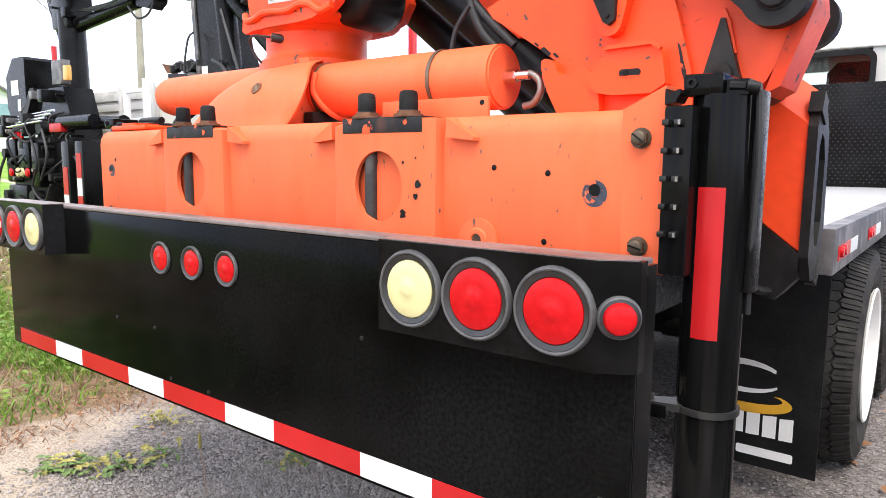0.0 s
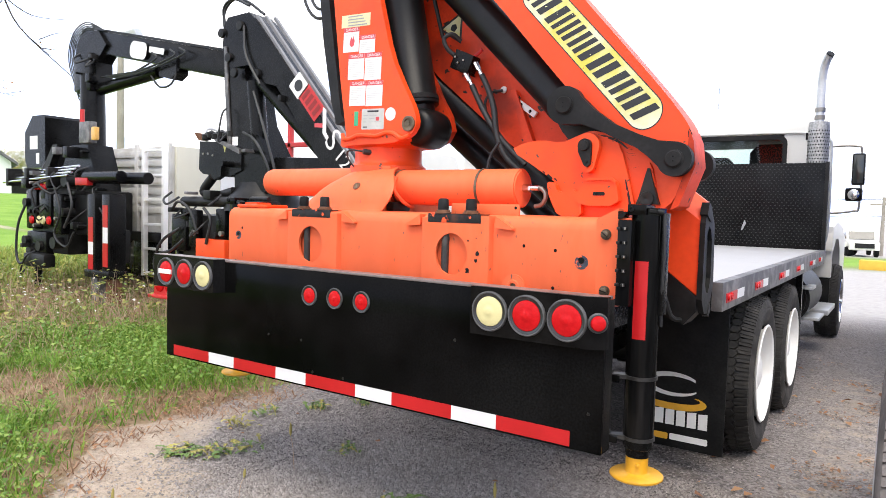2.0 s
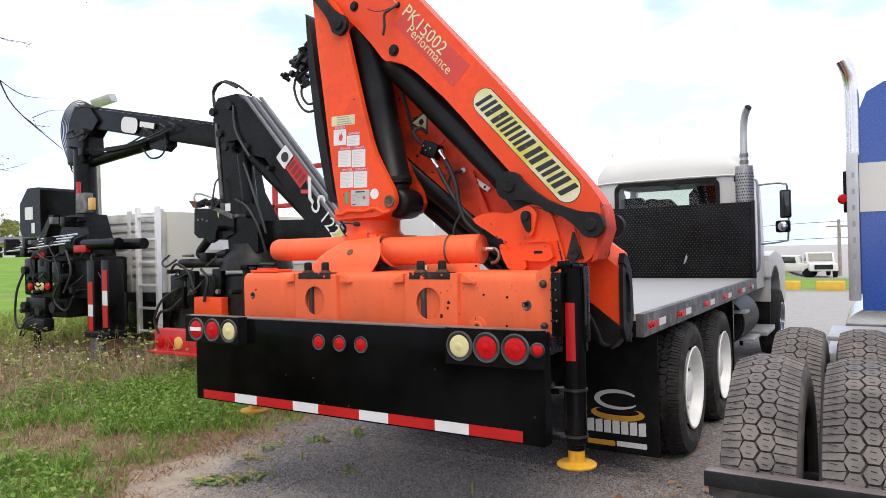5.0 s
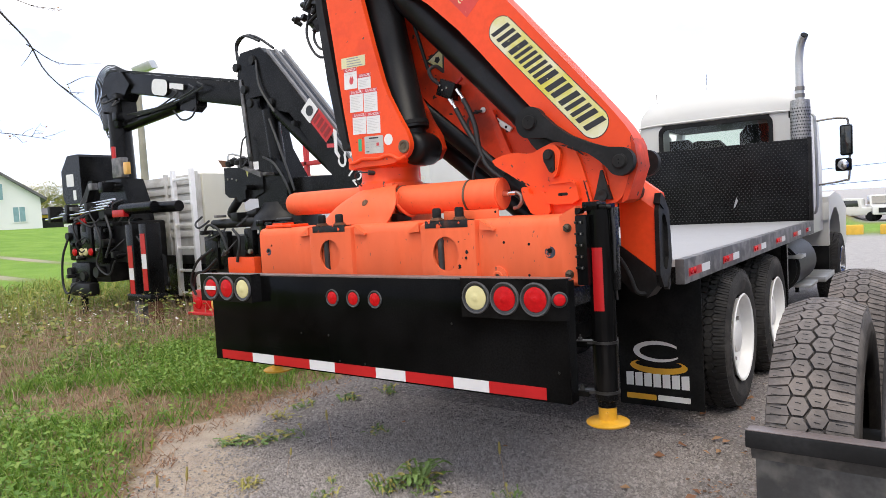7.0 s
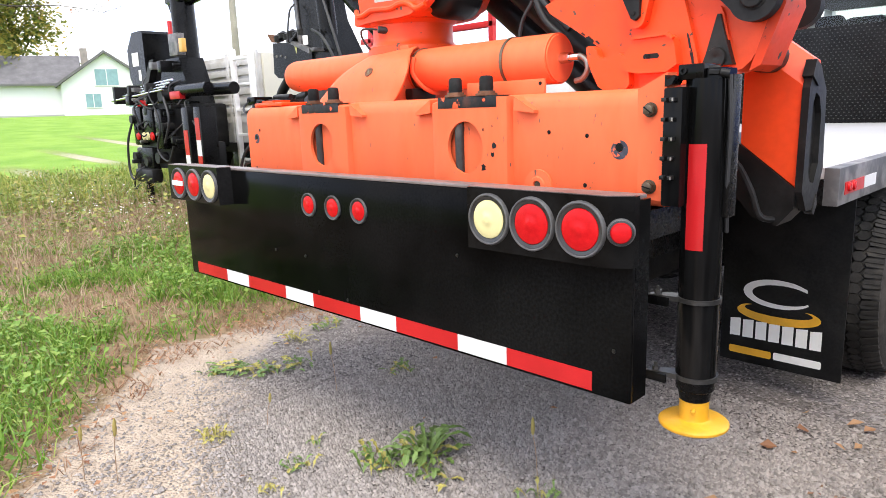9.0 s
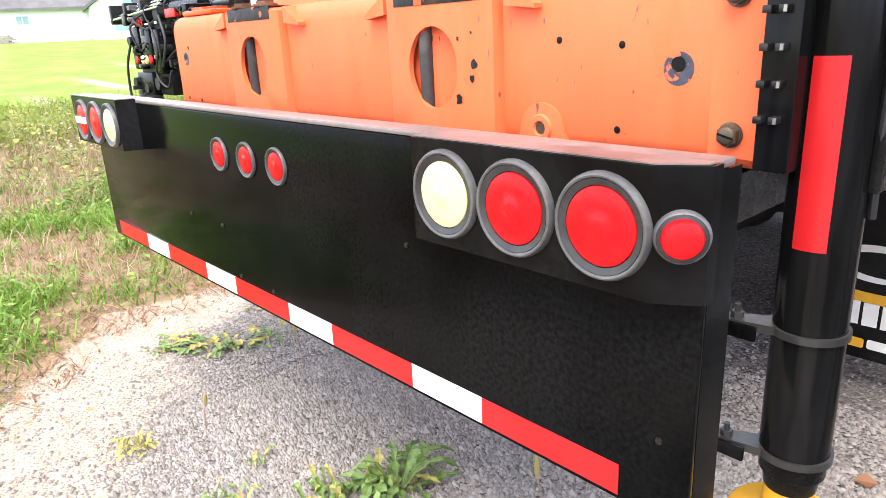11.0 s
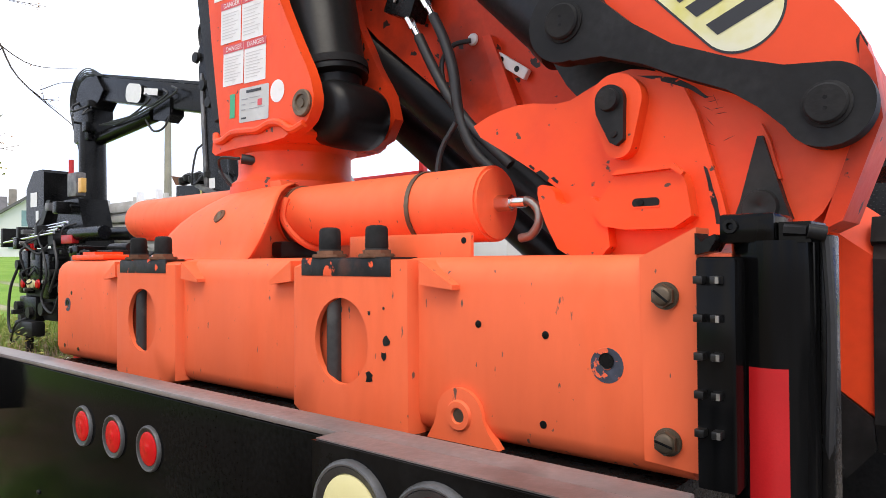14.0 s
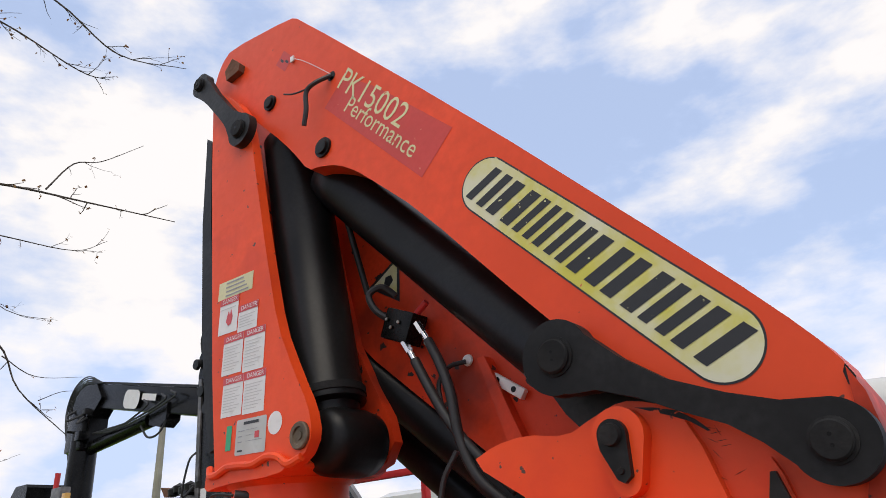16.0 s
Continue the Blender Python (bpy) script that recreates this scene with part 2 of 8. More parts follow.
M_patch = mat("chipped black patch", (0.010, 0.010, 0.011), 0.5, var=0.3, scale=20, bump=0.1, dirt=(0.10, 0.035, 0.02, 0.6), dirt_at=0.56, dirt_scale=18, chips=(0.80, 0.10, 0.03), chips_at=0.605, chips_scale=24, spec=0.3)
# Boom paint darkened to hold the shade of rear parts, with oily patches.
M_shadedred = mat("oily shaded red paint", (0.68, 0.050, 0.011), 0.42, var=0.14, scale=2.5, dirt=(0.14, 0.02, 0.012, 0.7), dirt_at=0.52, dirt_scale=3.5, chips=(0.03, 0.02, 0.018), chips_at=0.66, chips_scale=22, spec=0.22)
M_board = mat("gloss black panel", (0.0010, 0.0010, 0.0010), 0.10, var=0.3, scale=2, grain=120, bump=0.002, dirt=(0.006, 0.0055, 0.005, 0.35), dirt_at=0.66, dirt_scale=3, spec=0.036)
M_black = mat("black paint", (0.003, 0.003, 0.0031), 0.25, var=0.3, scale=4, grain=70, bump=0.04, dirt=(0.016, 0.015, 0.014, 0.3), dirt_at=0.64, dirt_scale=6, spec=0.15)
M_cylinder = mat("satin black cylinder", (0.006, 0.006, 0.0062), 0.34, var=0.25, scale=3, grain=90, bump=0.03, dirt=(0.022, 0.02, 0.018, 0.3), dirt_at=0.6, spec=0.19)
M_rubber = mat("rubber", (0.010, 0.010, 0.0103), 0.72, var=0.25, scale=5, grain=90, bump=0.12, dirt=(0.036, 0.034, 0.031, 0.4), dirt_at=0.56, dirt_scale=7, spec=0.2)
M_tread = mat("dusty tread rubber", (0.128, 0.112, 0.103), 0.85, var=0.25, scale=4, grain=90, bump=0.3, dirt=(0.21, 0.178, 0.156, 0.6), dirt_at=0.48, dirt_scale=5)
M_sidewall = mat("dusty worn sidewall", (0.085, 0.076, 0.070), 0.75, var=0.3, scale=5, grain=90, bump=0.15, dirt=(0.20, 0.175, 0.155, 0.6), dirt_at=0.50, dirt_scale=7)
M_drive = mat("dusty black lug rubber", (0.028, 0.026, 0.024), 0.75, var=0.3, scale=5, grain=90, bump=0.12, dirt=(0.09, 0.08, 0.07, 0.5), dirt_at=0.52, dirt_scale=8, spec=0.3)
M_hose = mat("hose rubber", (0.014, 0.014, 0.015), 0.5, bump=0.05)
M_steel = mat("worn steel", (0.30, 0.28, 0.25), 0.42, 0.9, var=0.25, scale=8, bump=0.1)
M_clamp = mat("dull dark clamp steel", (0.045, 0.044, 0.043), 0.34, 0.4, var=0.3, scale=12, bump=0.08)
M_chrome = mat("chrome", (0.72, 0.71, 0.69), 0.16, 1.0, var=0.1, scale=6, bump=0.02)
M_bolt = mat("dark bolt steel", (0.13, 0.095, 0.06), 0.5, 0.4, var=0.4, scale=20, bump=0.15)
M_red = mat("red lens", (0.50, 0.006, 0.009), 0.22, var=0.14, scale=60, grain=420, bump=0.07, spec=0.14)
M_clear = mat("pale yellow lens", (0.64, 0.58, 0.29), 0.28, var=0.06, scale=20, grain=420, bump=0.04, spec=0.3)
M_strip = mat("grey slide strip", (0.20, 0.20, 0.205), 0.45, var=0.15, scale=6)
M_housing = mat("black lamp housing", (0.003, 0.003, 0.0032), 0.16, var=0.3, scale=5, grain=80, bump=0.02, dirt=(0.02, 0.018, 0.017, 0.4), dirt_at=0.62, dirt_scale=8, spec=0.10)
M_ring = mat("dark rubber grommet", (0.020, 0.020, 0.021), 0.32, var=0.3, scale=25, grain=200, bump=0.06)
# Paler than the grommet: the rim's edge highlight is put into its colour.
M_ringrim = mat("highlit grey rubber rim", (0.075, 0.074, 0.074), 0.34, var=0.3, scale=30, grain=200, bump=0.06)
M_tape_r = mat("red reflective tape", (0.44, 0.011, 0.013), 0.30, var=0.10, scale=9, grain=400, bump=0.03, spec=0.3)
M_tape_w = mat("white reflective tape", (0.66, 0.65, 0.645), 0.33, var=0.05, scale=12, grain=400, bump=0.03)
M_yellow = mat("yellow paint", (0.68, 0.35, 0.016), 0.4, var=0.12, scale=8, dirt=(0.35, 0.18, 0.02, 0.5), dirt_at=0.58)
M_white = mat("white truck paint", (0.64, 0.63, 0.585), 0.28, var=0.04, scale=1.5, bump=0.01, dirt=(0.55, 0.53, 0.48, 0.3), dirt_at=0.62, dirt_scale=2)
M_offwhite = mat("dull white paint", (0.56, 0.55, 0.52), 0.55, var=0.10, scale=3, dirt=(0.35, 0.32, 0.27, 0.5), dirt_at=0.56, dirt_scale=4)
M_rim = mat("white wheel paint", (0.80, 0.79, 0.76), 0.35, var=0.05, scale=5, dirt=(0.45, 0.43, 0.40, 0.4), dirt_at=0.6)
M_deck = mat("grey deck", (0.36, 0.355, 0.355), 0.5, var=0.04, scale=1.2, grain=50, bump=0.08, dirt=(0.27, 0.26, 0.26, 0.4), dirt_at=0.6)
M_rail = mat("grey side rail", (0.085, 0.083, 0.085), 0.45, var=0.3, scale=6, dirt=(0.25, 0.235, 0.23, 0.6), dirt_at=0.46, dirt_scale=9)
M_flap = mat("black mud flap", (0.003, 0.003, 0.0031), 0.55, var=0.3, scale=4, grain=90, bump=0.08, dirt=(0.018, 0.017, 0.016, 0.5), dirt_at=0.5, dirt_scale=5, spec=0.16)
M_sticker = mat("white sticker", (0.76, 0.75, 0.73), 0.4, var=0.04, scale=20, bump=0.02, dirt=(0.5, 0.47, 0.44, 0.4), dirt_at=0.6, dirt_scale=30)
M_stickred = mat("red sticker band", (0.60, 0.06, 0.07), 0.4)
M_pale = mat("pale print", (0.56, 0.545, 0.53), 0.5)
M_bright = mat("bright aluminium", (0.84, 0.83, 0.81), 0.40, 0.35, var=0.08, scale=5, bump=0.03)
M_legblack = mat("gloss black enamel", (0.002, 0.002, 0.0021), 0.11, var=0.3, scale=5, grain=50, bump=0.006, dirt=(0.03, 0.028, 0.027, 0.5), dirt_at=0.60, dirt_scale=14, spec=0.11, stretch=(1, 1, 0.09))
M_print = mat("grey print", (0.30, 0.30, 0.31), 0.5)
M_ink = mat("black print", (0.012, 0.012, 0.014), 0.4, bump=0.02, chips=(0.62, 0.60, 0.30), chips_at=0.70, chips_scale=60)
M_decal = mat("weathered yellow decal", (0.66, 0.60, 0.08), 0.4, var=0.1, scale=7, alt=(0.68, 0.66, 0.36), dirt=(0.70, 0.68, 0.52, 0.85), dirt_at=0.47, dirt_scale=5, chips=(0.60, 0.12, 0.05), chips_at=0.70, chips_scale=45, bump=0.02)
M_decalred = mat("red decal", (0.62, 0.045, 0.03), 0.42, var=0.08, scale=6, chips=(0.70, 0.20, 0.12), chips_at=0.72, chips_scale=50)
M_cream = mat("cream lettering", (0.72, 0.66, 0.36), 0.45, chips=(0.66, 0.12, 0.06), chips_at=0.68, chips_scale=60)
M_blue = mat("blue truck paint", (0.020, 0.075, 0.34), 0.25, var=0.06, scale=2, coat=0.6)
M_glass = mat("dark window glass", (0.03, 0.035, 0.035), 0.05, bump=0, spec=0.6)
M_silver = mat("aluminium", (0.52, 0.52, 0.51), 0.38, 0.7, var=0.12, scale=5, bump=0.05)
M_darksteel = mat("greasy dark steel", (0.009, 0.0087, 0.0084), 0.42, 0.05, var=0.35, scale=8, grain=60, bump=0.07, dirt=(0.032, 0.028, 0.024, 0.45), dirt_at=0.57, dirt_scale=8, spec=0.22)
M_rust = mat("rusty steel", (0.16, 0.07, 0.035), 0.8, 0.2, var=0.35, scale=10, bump=0.3)
M_amber = mat("amber lens", (0.75, 0.42, 0.10), 0.3)
M_redpaint = mat("red frame paint", (0.55, 0.02, 0.02), 0.4, var=0.12, scale=4)
M_plate_grey = mat("grey identification plate", (0.52, 0.51, 0.47), 0.4, 0.4, var=0.1, scale=15)
M_green = mat("green sticker", (0.04, 0.35, 0.17), 0.45)
M_bluechip = mat("chipped blue-black primer", (0.035, 0.04, 0.06), 0.6, var=0.4, scale=40, chips=(0.75, 0.12, 0.04), chips_at=0.56, chips_scale=55)
M_linkblack = mat("flat black link steel", (0.010, 0.010, 0.0105), 0.55, var=0.25, scale=6, bump=0.05, spec=0.2)
M_dusty = mat("dusty worn black ledge", (0.165, 0.135, 0.127), 0.33, var=0.2, scale=5, grain=90, bump=0.08, dirt=(0.07, 0.058, 0.054, 0.7), dirt_at=0.52, dirt_scale=9, chips=(0.12, 0.10, 0.09), chips_at=0.70, chips_scale=70)
M_roof = mat("grey shingle roof", (0.13, 0.125, 0.13), 0.85, var=0.2, scale=1.5, grain=12, bump=0.3)
M_siding = mat("white siding", (0.70, 0.70, 0.70), 0.6, var=0.04, scale=0.6, bump=0.02)
M_wood = mat("weathered wood", (0.30, 0.27, 0.23), 0.8, var=0.2, scale=2, bump=0.2)
M_bark = mat("bark", (0.09, 0.075, 0.06), 0.9, var=0.3, scale=8, bump=0.4)
M_bolthead = mat("black painted bolt head", (0.008, 0.0075, 0.007), 0.30, 0.3, var=0.4, scale=20, bump=0.1)
M_stone = mat("gravel stones", (0.278, 0.250, 0.232), 0.85, var=0.2, scale=30, grain=200, bump=0.3, island=0.35)
M_dustyblack = mat("dusty black steel", (0.028, 0.027, 0.026), 0.6, var=0.3, scale=5, grain=70, bump=0.1, dirt=(0.15, 0.14, 0.125, 0.6), dirt_at=0.52, dirt_scale=8)
M_concrete = mat("yellow painted concrete", (0.70, 0.42, 0.05), 0.7, var=0.12, scale=3)


def leaf_mat(name, a, b, c, rough=0.6, through=0.25):
    """Leaves and blades whose tone differs from piece to piece."""
    m = bpy.data.materials.new(name)
    m.use_nodes = True
    n, l = m.node_tree.nodes, m.node_tree.links
    p = n["Principled BSDF"]
    g, r = n.new("ShaderNodeNewGeometry"), n.new("ShaderNodeValToRGB")
    e = r.color_ramp.elements
    e[0].color, e[1].color = (*a, 1), (*c, 1)
    mid = e.new(0.5)
    mid.color = (*b, 1)
    l.new(g.outputs["Random Per Island"], r.inputs[0])
    l.new(r.outputs[0], p.inputs["Base Color"])
    p.inputs["Roughness"].default_value = rough
    tr, mx = n.new("ShaderNodeBsdfTranslucent"), n.new("ShaderNodeMixShader")
    l.new(r.outputs[0], tr.inputs[0])
    mx.inputs[0].default_value = through
    l.new(p.outputs[0], mx.inputs[1])
    l.new(tr.outputs[0], mx.inputs[2])
    l.new(mx.outputs[0], n["Material Output"].inputs[0])
    return m


M_grass = leaf_mat("green grass", (0.085, 0.18, 0.016), (0.165, 0.315, 0.032), (0.30, 0.37, 0.08))
M_dry = leaf_mat("dry grass", (0.24, 0.145, 0.085), (0.38, 0.26, 0.165), (0.53, 0.42, 0.29))
M_weed = leaf_mat("weed leaves", (0.075, 0.16, 0.018), (0.145, 0.27, 0.034), (0.27, 0.36, 0.075))
M_weedleaf = mat("weed leaf", (0.13, 0.21, 0.045), 0.55, var=0.35, scale=25, grain=120, bump=0.2)
M_weedold = mat("yellowed weed leaf", (0.36, 0.32, 0.08), 0.6, var=0.35, scale=25, grain=120, bump=0.2)
M_fallen = leaf_mat("fallen leaves", (0.20, 0.085, 0.04), (0.32, 0.15, 0.07), (0.42, 0.26, 0.13))
M_litter = leaf_mat("dead litter", (0.17, 0.09, 0.05), (0.32, 0.18, 0.105), (0.46, 0.30, 0.19))
M_foliage = leaf_mat("tree leaves", (0.10, 0.15, 0.03), (0.22, 0.24, 0.05), (0.46, 0.36, 0.07), through=0.4)


def clear_glass():
    m = bpy.data.materials.new("clear glass")
    m.use_nodes = True
    n, l = m.node_tree.nodes, m.node_tree.links
    tr, gl, mx, fr = n.new("ShaderNodeBsdfTransparent"), n.new("ShaderNodeBsdfGlossy"), n.new("ShaderNodeMixShader"), n.new("ShaderNodeFresnel")
    tr.inputs[0].default_value = (0.62, 0.70, 0.68, 1)
    gl.inputs["Roughness"].default_value = 0.02
    l.new(fr.outputs[0], mx.inputs[0])
    l.new(tr.outputs[0], mx.inputs[1])
    l.new(gl.outputs[0], mx.inputs[2])
    l.new(mx.outputs[0], n["Material Output"].inputs[0])
    return m


M_pane_clear = clear_glass()

# ==== ground ====
def smooth01(a, b, v):
    t = np.clip((v - a) / (b - a), 0, 1)
    return t * t * (3 - 2 * t)


def ground_z(x, y):
    """The lot falls gently towards the street; the lawn rises to the house."""
    x, y = np.asarray(x, float), np.asarray(y, float)
    z = -(0.030 * np.clip(y, 0, 6) + 0.018 * np.clip(y - 6, 0, 69)) * smooth01(-5, -1.5, x)
    z = z + 1.75 * smooth01(-8, -56, x) * smooth01(90, 45, y)
    z = z + 0.05 * smooth01(-1.7, -3.2, x)
    return z + 0.012 * np.sin(1.7 * x + 0.6) * np.sin(2.1 * y) * smooth01(60, 20, np.abs(x) + np.abs(y))


def edge_x(y):
    """Where the gravel ends and the grass begins."""
    return -1.98 + 1.2 * np.clip(0.1 - y, 0, 3) - 0.12 * np.clip(y - 1, 0, 6)


def stretched(lo, a, b, hi, step, n):
    near = np.arange(a, b + step / 2, step)
    far = np.linspace(0, 1, n + 1)[1:] ** 2.6
    return np.concatenate([(a - (a - lo) * far)[::-1], near, b + (hi - b) * far])


gx, gy = stretched(-900, -9, 5, 900, 0.09, 34), stretched(-600, -4, 9, 900, 0.09, 34)
X, Y = np.meshgrid(gx, gy, indexing="ij")
Z = ground_z(X, Y)
nx, ny = X.shape
idx = np.arange(nx * ny).reshape(nx, ny)
me = bpy.data.meshes.new("ground")
me.from_pydata(np.stack([X, Y, Z], -1).reshape(-1, 3).tolist(), [], np.stack([idx[:-1, :-1], idx[1:, :-1], idx[1:, 1:], idx[:-1, 1:]], -1).reshape(-1, 4).tolist())
zone = np.zeros((nx * ny, 4), np.float32)
into = edge_x(Y) - X
zone[:, 0] = smooth01(-0.35, 0.35, into).ravel()


def sand_at(x, y):
    """Where pale soil shows between the stones."""
    inn = edge_x(y) - x
    a = smooth01(0.38, -0.32, y + 0.55 * (x + 0.9)) + 0.5 * smooth01(-0.6, -0.15, inn) * smooth01(2.2, 0.8, y)
    a = a * (1 - smooth01(0.2, 0.5, inn)) + 0.15 * smooth01(-0.2, -0.9, y) * smooth01(1.8, 0.4, x) + 0.42 * smooth01(1.0, 1.6, x) * smooth01(8, 4, y)
    return np.clip(a * (0.25 + 0.75 * smooth01(-2.8, -1.5, y)), 0, 1)


zone[:, 1] = sand_at(X, Y).ravel()
lot = smooth01(9.5, 13, Y) * smooth01(-3, 0, X)
verge = smooth01(31.5, 32.2, Y) * smooth01(53, 52, Y) * smooth01(-9, -6, X)
zone[:, 2] = (lot * (1 - verge)).ravel()
zone[:, 0] = np.maximum(zone[:, 0], verge.ravel())
track = np.abs(Y - (2.0 - (X + 13.2) * 0.6))
worn = smooth01(0.4, 0.15, track) * smooth01(-10.5, -12, X) * smooth01(-34, -26, X)
zone[:, 3] = (smooth01(-9.5, -12, X) * (1 - worn)).ravel()
ahead = smooth01(60, 75, Y)
zone[:, 3] = np.maximum(zone[:, 3], verge.ravel()) * (1 - ahead.ravel())
zone[:, 0] *= 1 - np.maximum(worn, ahead).ravel()
zone[:, 2] = np.maximum(zone[:, 2], ahead.ravel())
zone[:, 1] = np.maximum(zone[:, 1], worn.ravel())
me.attributes.new("zones", "FLOAT_COLOR", "POINT").data.foreach_set("color", zone.ravel())
me.shade_smooth()


def ground_material():
    m = bpy.data.materials.new("gravel, soil and grass")
    m.use_nodes = True
    n, l = m.node_tree.nodes, m.node_tree.links
    p = n["Principled BSDF"]
    p.inputs["Roughness"].default_value = 0.9
    p.inputs["Specular IOR Level"].default_value = 0.25
    tc, at = n.new("ShaderNodeTexCoord"), n.new("ShaderNodeAttribute")
    at.attribute_name = "zones"
    sp = n.new("ShaderNodeSeparateColor")
    l.new(at.outputs["Color"], sp.inputs[0])

    def tex(kind, scale, detail=5):
        t = n.new(kind)
        t.inputs["Scale"].default_value = scale
        if kind == "ShaderNodeTexNoise":
            t.inputs["Detail"].default_value = detail
        l.new(tc.outputs["Object"], t.inputs["Vector"])
        return t

    def ranged(src, a, b, c=0.0, d=1.0):
        r = n.new("ShaderNodeMapRange")
        for k, v in enumerate((a, b, c, d)):
            r.inputs[k + 1].default_value = v
        l.new(src, r.inputs[0])
        return r.outputs[0]

    def mixed(fac, a, b):
        x = n.new("ShaderNodeMix")
        x.data_type = "RGBA"
        for sock, v in ((x.inputs[0], fac), (x.inputs[6], a), (x.inputs[7], b)):
            if isinstance(v, tuple):
                sock.default_value = (*v, 1)
            else:
                l.new(v, sock)
        return x.outputs[2]

    def maths(op, a, b):
        x = n.new("ShaderNodeMath")
        x.operation, x.use_clamp = op, True
        for sock, v in zip(x.inputs, (a, b)):
            if isinstance(v, (int, float)):
                sock.default_value = v
            else:
                l.new(v, sock)
        return x.outputs[0]

    stones, small = tex("ShaderNodeTexVoronoi", 70), tex("ShaderNodeTexVoronoi", 120)
    wide, mid, fine = tex("ShaderNodeTexNoise", 0.9), tex("ShaderNodeTexNoise", 6, 8), tex("ShaderNodeTexNoise", 90)
    bw = n.new("ShaderNodeSeparateColor")
    l.new(stones.outputs["Color"], bw.inputs[0])
    gravel = mixed(ranged(bw.outputs[0], 0, 1), (0.078, 0.069, 0.067), (0.30, 0.270, 0.262))
    gravel = mixed(ranged(small.outputs["Distance"], 0.0, 0.7, 0.36, 0), gravel, (0.09, 0.085, 0.083))
    gravel = mixed(ranged(mid.outputs["Fac"], 0.5, 0.75, 0, 0.3), gravel, (0.24, 0.22, 0.20))
    gravel = mixed(ranged(tex("ShaderNodeTexNoise", 1.7, 6).outputs["Fac"], 0.47, 0.70, 0, 0.45), gravel, (0.19, 0.165, 0.142))
    gravel = mixed(maths("MULTIPLY", sp.outputs[1], 0.9), gravel, mixed(ranged(bw.outputs[0], 0, 1), (0.32, 0.282, 0.254), (0.51, 0.455, 0.41)))
    soil = mixed(ranged(mid.outputs["Fac"], 0.3, 0.7), (0.38, 0.300, 0.222), (0.50, 0.410, 0.315))
    soil = mixed(ranged(fine.outputs["Fac"], 0.45, 0.7, 0, 0.4), soil, (0.26, 0.22, 0.18))
    turf = mixed(ranged(mid.outputs["Fac"], 0.35, 0.65), (0.15, 0.115, 0.055), (0.31, 0.215, 0.135))
    lawn = mixed(ranged(wide.outputs["Fac"], 0.35, 0.65), (0.145, 0.28, 0.03), (0.215, 0.345, 0.05))
    tar = mixed(ranged(mid.outputs["Fac"], 0.3, 0.7), (0.36, 0.34, 0.33), (0.44, 0.42, 0.40))
    edge = lambda z, k: ranged(maths("ADD", z, ranged(mid.outputs["Fac"], 0.2, 0.8, -k, k)), 0.42, 0.58)
    out = mixed(ranged(maths("ADD", sp.outputs[1], ranged(mid.outputs["Fac"], 0.2, 0.8, -0.45, 0.45)), 0.30, 0.85, 0, 0.88), gravel, soil)
    out = mixed(sp.outputs[2], out, tar)
    out = mixed(edge(sp.outputs[0], 0.35), out, turf)
    out = mixed(at.outputs["Alpha"], out, lawn)
    l.new(out, p.inputs["Base Color"])
    bn = n.new("ShaderNodeBump")
    bn.inputs["Strength"].default_value, bn.inputs["Distance"].default_value = 0.9, 0.014
    l.new(maths("ADD", ranged(stones.outputs["Distance"], 0, 0.6, 0.7, 0), ranged(fine.outputs["Fac"], 0.3, 0.7, 0, 0.3)), bn.inputs["Height"])
    l.new(bn.outputs[0], p.inputs["Normal"])
    return m


me.materials.append(ground_material())
tagged(new("ground", me), "grey gravel lot running into rough grass and lawn", "ground", kind="structure")

# ==== rear bumper panel with its lamps ====
bumper = thing("rear_bumper_panel", (0, 0.05, 0.605), "glossy black rear bumper panel with lamps and reflective tape", "bumper")
bm = box(B(), -1.165, 1.105, 0.0, 0.012, 0.605, 1.095, 0.003)
box(bm, 1.092, 1.1045, 0.0125, 0.075, 0.606, 1.094, 0.0)
box(bm, -1.1645, -1.152, 0.0125, 0.075, 0.606, 1.094, 0.0)
box(bm, -1.151, 1.091, 0.0125, 0.06, 0.606, 0.614, 0.0)
part("panel", bm, M_board, bumper)
part("ledge", box(B(), -1.165, 1.105, 0.0, 0.058, 1.0955, 1.106, 0.004), M_dusty, bumper, "dusty worn top ledge")
bm = prism(B(), [(0.645, 0.0), (0.645, -0.055), (1.065, -0.055), (1.118, -0.022), (1.118, 0.0)], 0.945, 1.108, "z", 0.006)
part("lamp_housing", bm, M_housing, bumper)
part("housing_top", prism(B(), [(0.648, -0.007), (0.648, -0.051), (1.064, -0.051), (1.113, -0.021), (1.113, -0.007)], 1.1085, 1.1105, "z"), M_dusty, bumper, smooth=0)
part("housing_top", prism(B(), [(-1.189, -0.001), (-1.189, -0.054), (-0.736, -0.054), (-0.722, -0.001)], 1.1085, 1.1105, "z"), M_dusty, bumper, smooth=0)
bm = prism(B(), [(-1.19, 0.0), (-1.19, -0.055), (-0.735, -0.055), (-0.72, 0.0)], 0.955, 1.108, "z", 0.006)
part("lamp_housing", bm, M_housing, bumper)


